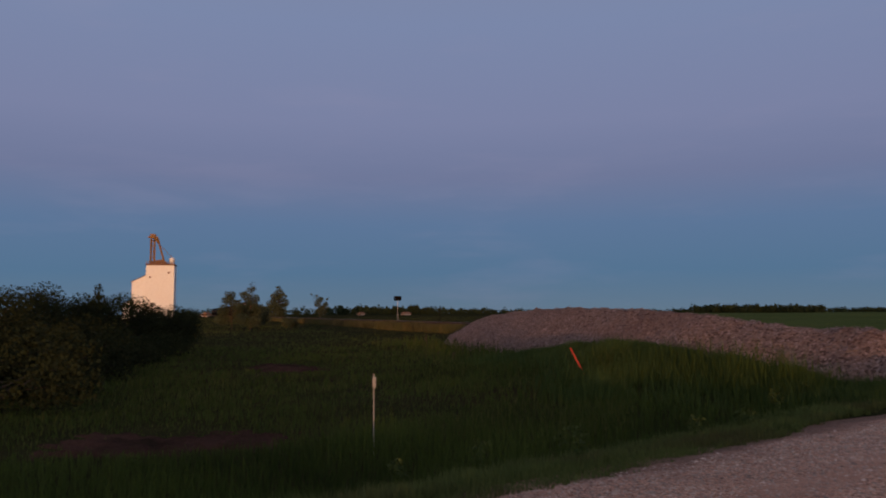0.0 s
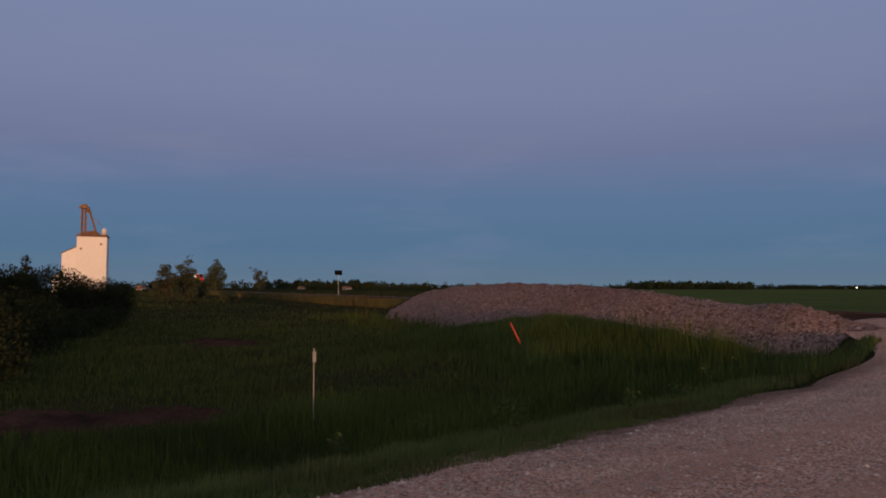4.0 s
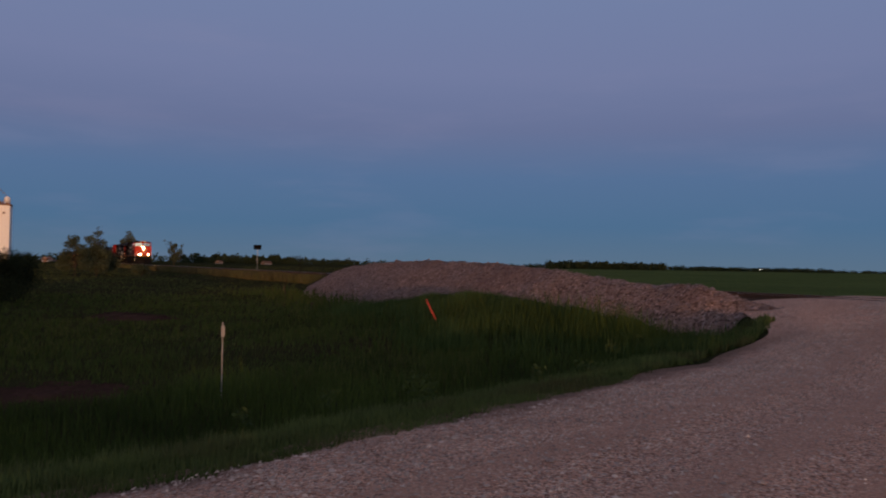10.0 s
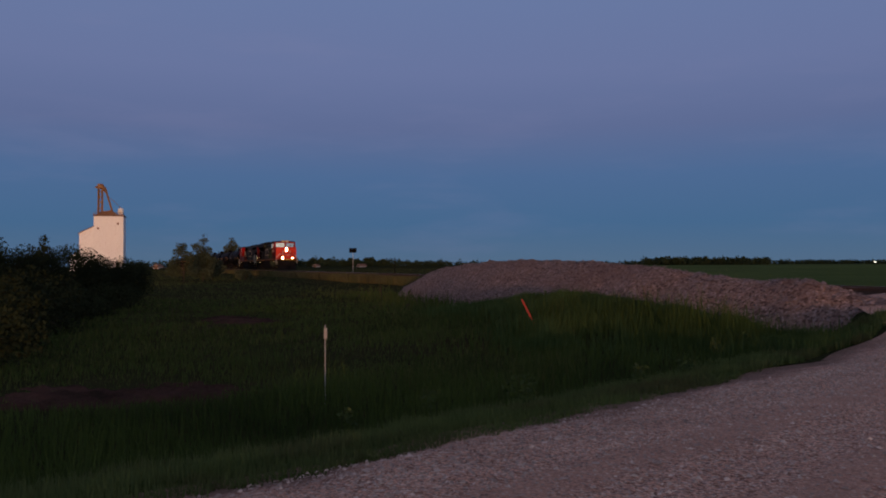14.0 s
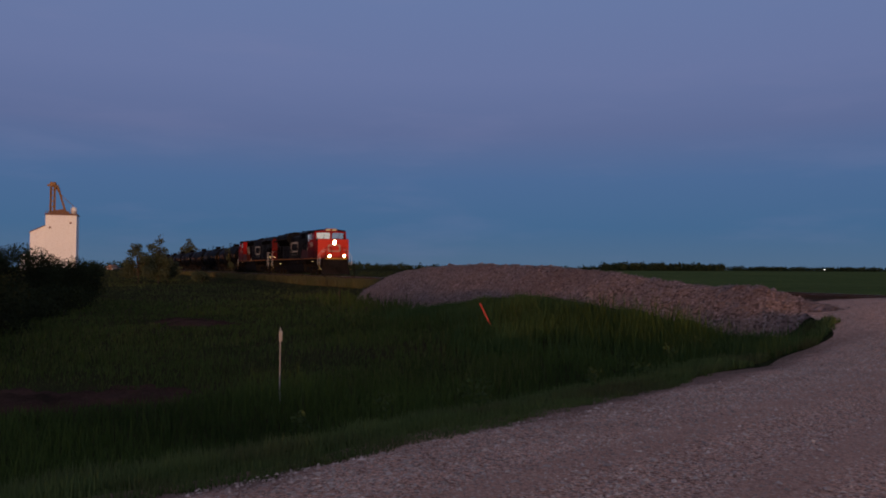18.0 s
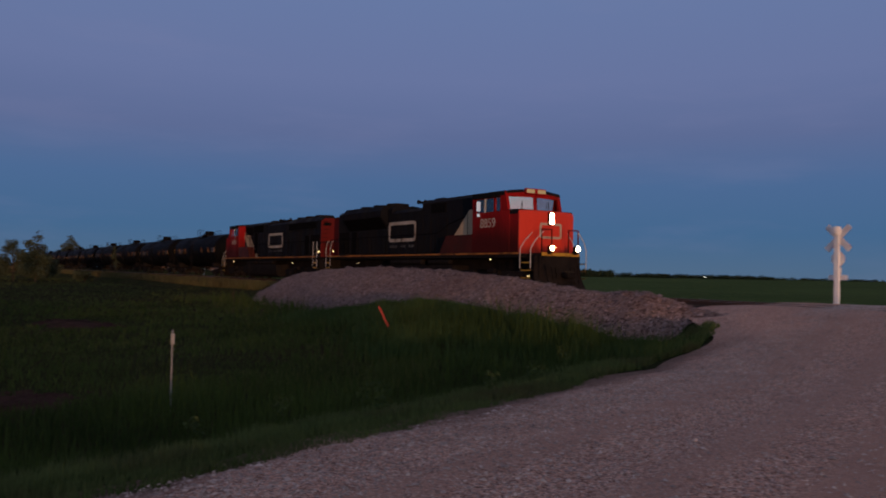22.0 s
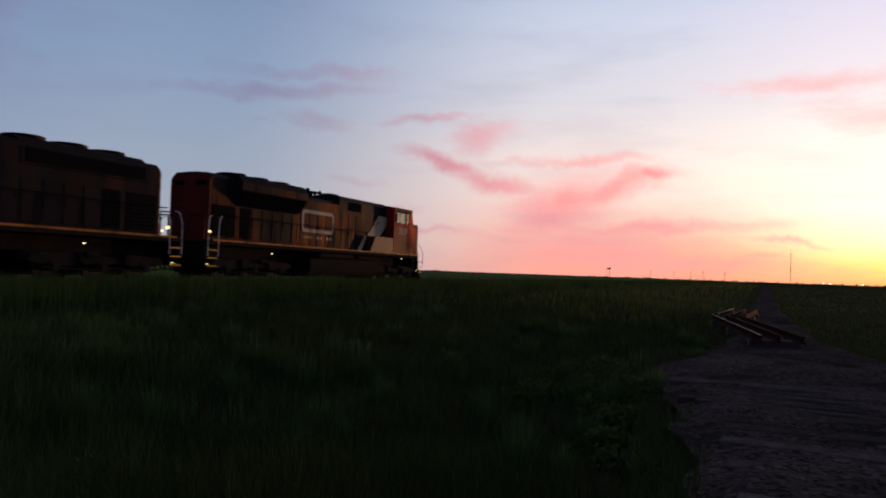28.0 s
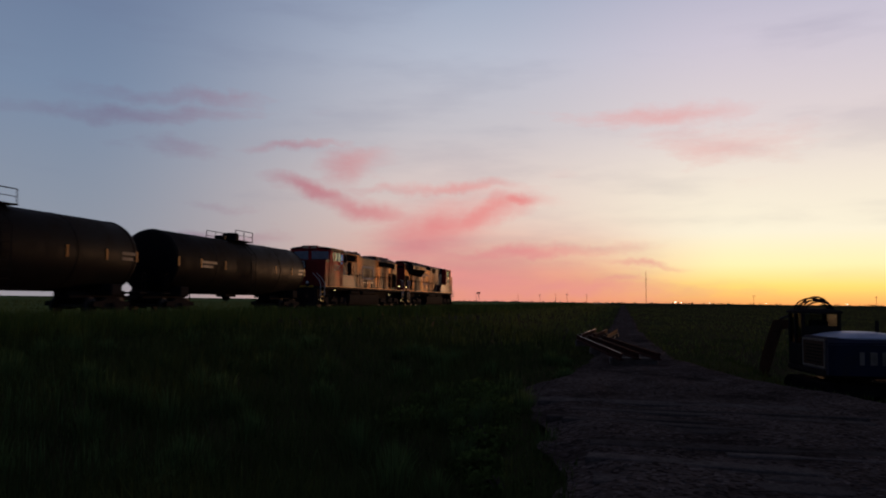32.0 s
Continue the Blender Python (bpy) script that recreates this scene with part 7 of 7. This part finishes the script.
post_z = float(land_height(-11.38, 2.72))
marker = thing("marker_post", "thin white marker post with small tag in the grass", "marker post", pose(-11.38, 2.72, post_z - 0.1))
part("post", Shape().box(-0.009, 0.009, -0.009, 0.009, 0, 0.73 - post_z + 0.1, 0.006), GREYWOOD, marker)
part("tag", Shape().box(0.012, 0.035, -0.026, 0.026, 0.52 - post_z + 0.1, 0.68 - post_z + 0.1, 0.006), GREYWOOD, marker, "small pale tag")

sx0, sy0 = at_heading(-60.85, 20.0)
sz0 = float(land_height(sx0, sy0))
stake = thing("survey_stake", "leaning orange-red survey stake in tall grass", "survey stake", pose(sx0, sy0, sz0 - 0.1))
lean_top = Vector((*at_heading(-62.0, 20.0), 0.72)) - Vector((sx0, sy0, sz0 - 0.1))
part("lath", Shape().box(-0.045, 0.045, -0.02, 0.02, 0, lean_top.length, 0.004).turned(Matrix.LocRotScale(Vector(), lean_top.to_track_quat("Z", "Y"), None)), FLUO, stake)
part("point", Shape().rod((0, 0, 0), tuple(-0.15 * lean_top.normalized()), 0.02, 4, 0.004), FLUO, stake)

bx0, by0 = at_heading(-74.53, 150.0)
board = thing("trackside_board", "dark rectangular board on a thin pole", "board", pose(bx0, by0, float(land_height(bx0, by0)) - 0.1, 0, 0, 75))
part("pole", Shape().rod((0, 0, 0), (0, 0, 5.0), 0.045, 8), GRAB, board)
part("panel", Shape().box(-0.72, 0.72, -0.06, 0.06, 4.4, 5.3, 0.02), GRILLE, board)
sx1, sy1 = at_heading(79.55, 108.0)
tsign = thing("trackside_sign", "small dark tilted sign on a leaning pole", "sign", pose(sx1, sy1, float(land_height(sx1, sy1)) - 0.1, 0, -4, -60))
part("pole", Shape().rod((0, 0, 0), (0, 0, 2.35), 0.035, 8), UNDER, tsign)
part("plate", Shape().box(-0.24, 0.24, -0.1, 0.1, 2.3, 2.52, 0.03), BLACK, tsign)

sx2, sy2 = at_heading(58.6, 46.0)
low_sign = thing("trackside_sign", "small pale plate tilted on a thin pole", "sign", pose(sx2, sy2, float(land_height(sx2, sy2)) - 0.1, 0, 0, -58))
part("pole", Shape().rod((0, 0, 0), (0, 0, 3.0 - float(land_height(sx2, sy2))), 0.03, 8), UNDER, low_sign)
part("plate", Shape().box(-0.32, 0.32, -0.05, 0.05, -0.09, 0.09, 0.02).turned(pose(-0.12, 0, 3.05 - float(land_height(sx2, sy2)), 0, 14, 0)), GRILLE, low_sign)

lever = thing("trackside_post", "thin steel post beside the ballast", "post", pose(-54.5, 18.3, float(land_height(-54.5, 18.3)) - 0.1))
part("post", Shape().rod((0, 0, 0), (0, 0, 1.9), 0.03, 8), UNDER, lever)

# ---- bundles of old rails on the path ----
def rail_bundle(x0, y0, x1, y1, n, name_label):
    d = math.hypot(x1 - x0, y1 - y0)
    e = thing("rail_bundle", name_label, "rails", pose(x0, y0, 0.0, 0, 0, math.degrees(math.atan2(y1 - y0, x1 - x0))), "rail bundles")
    for x in (0.9, d * 0.5, d - 0.9):
        part("dunnage", Shape().box(x - 0.12, x + 0.12, -0.62, 0.62, -0.05, 0.16, 0.02), TIE, e)
    for k in range(n):
        y = -0.5 + k / (n - 1)
        o = 0.25 * math.sin(k * 2.3)
        part("rail", Shape().prism([(y - 0.07, 0.16), (y + 0.07, 0.16), (y + 0.07, 0.175), (y + 0.012, 0.2), (y + 0.012, 0.29), (y + 0.036, 0.3), (y + 0.036, 0.335), (y - 0.036, 0.335), (y - 0.036, 0.3), (y - 0.012, 0.29), (y - 0.012, 0.2), (y - 0.07, 0.175)], "x", o, d + o), DARKRAIL, e)
        if k == n - 1:
            part("worn_edge", Shape().box(o, d + o, y - 0.007, y + 0.007, 0.335, 0.339, 0.001), RAILTOP, e, "bright worn edge")


rail_bundle(20.4, -0.4, 30.8, 1.3, 3, "bundle of long worn rails on timber blocks")
rail_bundle(31.4, 1.15, 38.5, 0.8, 3, "bundle of long worn rails on timber blocks")


# ---- excavator ----
def excavator():
    # local: x towards the front of the machine, y to its left, z up; seen from behind its left corner
    ex, ey = 21.35, -5.5
    z = float(land_height(ex, ey)) - 0.03
    e = thing("excavator", "dark blue and orange tracked excavator parked off the path", "excavator", pose(ex, ey, z, 0, 0, 8))
    for s in (-1, 1):
        belt = []
        for k in range(20):
            a = 2 * math.pi * k / 20
            cx = 1.25 if math.cos(a) > 0 else -1.25
            belt.append((cx + 0.36 * math.cos(a), 0.37 + 0.36 * math.sin(a)))
        part("track", Shape().prism(belt, "y", s * 0.95 - 0.24, s * 0.95 + 0.24), GRILLE, e, "worn steel crawler track")
        for k in range(6):
            x = -1.2 + 0.48 * k
            part("roller", Shape().rod((x, s * 0.95 - 0.26, 0.26), (x, s * 0.95 + 0.26, 0.26), 0.14, 12), UNDER, e)
        for k in range(9):
            x = -1.25 + 0.31 * k
            part("grouser", Shape().box(x - 0.03, x + 0.03, s * 0.95 - 0.25, s * 0.95 + 0.25, 0.72, 0.77, 0.008), UNDER, e)
    part("undercarriage", Shape().box(-1.0, 1.0, -0.7, 0.7, 0.35, 0.75, 0.05).lathe([(0.7, 0.6), (0.95, 0.6)], (0, 0, 0), "z", 20), UNDER, e)
    part("turntable_deck", Shape().box(-1.55, 1.45, -1.12, 1.12, 0.92, 1.1, 0.04), UNDER, e)
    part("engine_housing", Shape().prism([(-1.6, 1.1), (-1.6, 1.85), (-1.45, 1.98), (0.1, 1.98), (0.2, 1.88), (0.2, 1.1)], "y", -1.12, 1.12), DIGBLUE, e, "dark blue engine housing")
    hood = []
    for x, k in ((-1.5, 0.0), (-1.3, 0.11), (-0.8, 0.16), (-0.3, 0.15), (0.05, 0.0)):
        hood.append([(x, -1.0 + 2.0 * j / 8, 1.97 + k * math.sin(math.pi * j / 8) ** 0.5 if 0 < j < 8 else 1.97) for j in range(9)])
    part("engine_hood", Shape().loft([r + [(r[0][0], 0.0, 1.9)] for r in hood]), HOODSKY, e, "rounded engine hood, sky light painted pale on it")
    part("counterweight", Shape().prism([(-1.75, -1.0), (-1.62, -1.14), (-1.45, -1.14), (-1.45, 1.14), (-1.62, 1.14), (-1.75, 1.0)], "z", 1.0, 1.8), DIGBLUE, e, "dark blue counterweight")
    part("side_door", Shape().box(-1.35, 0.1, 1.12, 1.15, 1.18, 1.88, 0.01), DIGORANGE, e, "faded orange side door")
    for z0, z1 in ((1.14, 1.2), (1.86, 1.92)):
        part("door_trim", Shape().box(-1.4, 0.15, 1.125, 1.16, z0, z1, 0.006), DIGPALE, e, "dirty pale edging")
    for x in (-1.38, 0.12):
        part("door_trim", Shape().box(x - 0.03, x + 0.03, 1.125, 1.16, 1.2, 1.86, 0.006), DIGPALE, e)
    for k in range(6):
        part("louvre", Shape().box(-1.2, -0.15, 1.145, 1.17, 1.28 + 0.09 * k, 1.32 + 0.09 * k, 0.004), UNDER, e)
    for a, b in ((0.3, 0.42), (-0.02, 0.16), (-0.32, -0.14), (-0.6, -0.44)):
        part("pale_mark", Shape().box(-1.77, -1.745, min(a, b), max(a, b), 1.28, 1.62, 0.004), DIGPALE, e, "plain pale maker's mark")
    part("exhaust_pipe", Shape().rod((-0.7, -0.5, 2.0), (-0.7, -0.5, 2.42), 0.05, 10), UNDER, e)
    part("handrail", Shape().pipe([(-1.3, -0.9, 1.96), (-1.3, -0.9, 2.2), (-0.4, -0.9, 2.22), (-0.4, -0.9, 1.98)], 0.018, 6), UNDER, e)
    # cab over the left front
    cx0, cx1, cy0, cy1, cz0, cz1 = 0.3, 1.42, 0.02, 1.1, 1.1, 2.58
    cab = part("cab", Shape().box(cx0, cx1, cy0, cy1, cz0, cz0 + 0.62, 0.03), UNDER, e, "black glazed operator cab")
    for x in (cx0, cx1 - 0.09):
        for y in (cy0, cy1 - 0.09):
            part("pillar", Shape().box(x, x + 0.09, y, y + 0.09, cz0 + 0.6, cz1, 0.015), UNDER, cab)
    part("mid_pillar", Shape().box(0.84, 0.92, cy1 - 0.08, cy1, cz0 + 0.6, cz1, 0.01), UNDER, cab)
    part("cab_roof", Shape().loft([[(cx0 - 0.03 + i, cy0 - 0.03 + i, zz), (cx1 + 0.05 - i, cy0 - 0.03 + i, zz), (cx1 + 0.05 - i, cy1 + 0.03 - i, zz), (cx0 - 0.03 + i, cy1 + 0.03 - i, zz)] for i, zz in ((0.0, cz1), (0.0, cz1 + 0.05), (0.05, cz1 + 0.1), (0.22, cz1 + 0.14))]), UNDER, cab)
    part("rear_panel", Shape().box(cx0 + 0.02, cx0 + 0.05, cy0 + 0.08, cy1 - 0.08, cz0 + 0.6, cz1 - 0.35, 0.006), UNDER, cab)
    for y in (cy0 + 0.03, cy1 - 0.05):
        pn = part("cab_window", Shape().box(cx0 + 0.09, cx1 - 0.09, y, y + 0.012, cz0 + 0.6, cz1 - 0.02, 0.002), PANE, cab, smooth=False)
        pn.visible_shadow = False
    pn = part("cab_window", Shape().box(cx1 - 0.05, cx1 - 0.038, cy0 + 0.09, cy1 - 0.09, cz0 + 0.6, cz1 - 0.02, 0.002), PANE, cab, smooth=False)
    pn.visible_shadow = False
    part("seat", Shape().box(0.55, 1.0, 0.3, 0.8, 1.6, 1.75, 0.05).box(0.5, 0.62, 0.28, 0.82, 1.7, 2.4, 0.05), GRILLE, e)
    part("control_console", Shape().box(0.95, 1.25, 0.75, 0.95, 1.7, 2.05, 0.03).box(1.1, 1.3, 0.2, 0.5, 1.7, 2.2, 0.03), UNDER, e)
    for k in range(5):
        part("roof_hose", Shape().pipe([(0.4 + 0.16 * k + 0.05 * math.sin(j), 0.56 + (0.4 + 0.02 * k) * math.cos(math.pi * j / 9), cz1 + 0.07 + (0.27 + 0.035 * ((k * 2) % 5)) * math.sin(math.pi * j / 9)) for j in range(10)], 0.024, 6), UNDER, e, "black rubber hose")
    # boom swung to the left, arm, bucket
    swing = Matrix.Translation((1.2, 0.26, 0)) @ Matrix.Rotation(radians(48), 4, "Z") @ Matrix.Translation((-1.2, -0.26, 0))
    part("swing_post", Shape().rod((1.35, 0.26, 0.9), (1.35, 0.26, 1.5), 0.16, 14), DIGORANGE, e)
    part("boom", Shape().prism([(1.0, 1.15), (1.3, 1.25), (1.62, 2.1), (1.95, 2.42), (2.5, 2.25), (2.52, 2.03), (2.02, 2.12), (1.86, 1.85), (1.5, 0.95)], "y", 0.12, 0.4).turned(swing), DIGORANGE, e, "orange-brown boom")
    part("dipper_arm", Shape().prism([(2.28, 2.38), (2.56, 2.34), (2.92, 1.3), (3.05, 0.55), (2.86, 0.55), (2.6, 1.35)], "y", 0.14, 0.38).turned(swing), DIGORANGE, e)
    part("boom_cylinder", Shape().rod((1.5, 0.05, 1.1), (1.8, 0.05, 1.75), 0.06, 10).rod((1.78, 0.05, 1.72), (1.98, 0.05, 2.12), 0.035, 10).turned(swing), STEEL, e)
    part("arm_cylinder", Shape().rod((1.75, 0.26, 2.34), (2.15, 0.26, 2.48), 0.055, 10).rod((2.15, 0.26, 2.48), (2.4, 0.26, 2.38), 0.035, 10).turned(swing), STEEL, e)
    bk = [(2.85, 0.62), (3.2, 0.55), (3.28, 0.25), (3.05, 0.02), (2.7, 0.0), (2.5, 0.15), (2.62, 0.2), (2.9, 0.2), (3.02, 0.38)]
    part("bucket", Shape().prism(bk, "y", -0.15, 0.65).turned(swing), UNDER, e)
    for k in range(4):
        y = -0.1 + 0.22 * k
        part("bucket_tooth", Shape().prism([(2.52, 0.14), (2.36, 0.1), (2.5, 0.2)], "y", y, y + 0.08).turned(swing), STEEL, e)
    return e


digger = excavator()
for piece in digger.children_recursive:
    piece.data.transform(Matrix.Scale(0.9, 4))

# ---- what moves ----
def motions():
    ticks = list(range(0, 33))
    walk(lead, [(t, pose(s_of(t), TRACK_Y, RAIL_Z)) for t in ticks])
    walk(second, [(t, pose(s_of(t) - 40.75, TRACK_Y, RAIL_Z, 0, 0, 180)) for t in ticks])
    for k, c in enumerate(CARS):
        walk(c, [(t, pose(s_of(t) - 42.15 - 17.2 * k, TRACK_Y, RAIL_Z)) for t in ticks])
    # turning wheels of the engines and of the first cars
    for wheels, r, way in ((lead_wheels, 0.455, 1), (second_wheels, 0.455, -1), (car_wheels, 0.36, 1)):
        step = radians(80)
        n = int((s_of(32) - s_of(0)) / (r * step)) + 2
        rows = []
        for k in range(n):
            s = s_of(0) + (s_of(32) - s_of(0)) * k / (n - 1)
            # the time at which the train has come so far
            b, c = 11.164, -7.507 - s
            d = (-b + math.sqrt(b * b - 4 * 0.0205 * c)) / (2 * 0.0205)
            rows.append((min(32.0, max(0.0, d + 23.5)), (s - s_of(0)) / r))
        for w in wheels:
            at = w.location.copy()
            walk(w, [(t, pose(*at, 0, way * math.degrees(g), 0)) for t, g in rows])


motions()
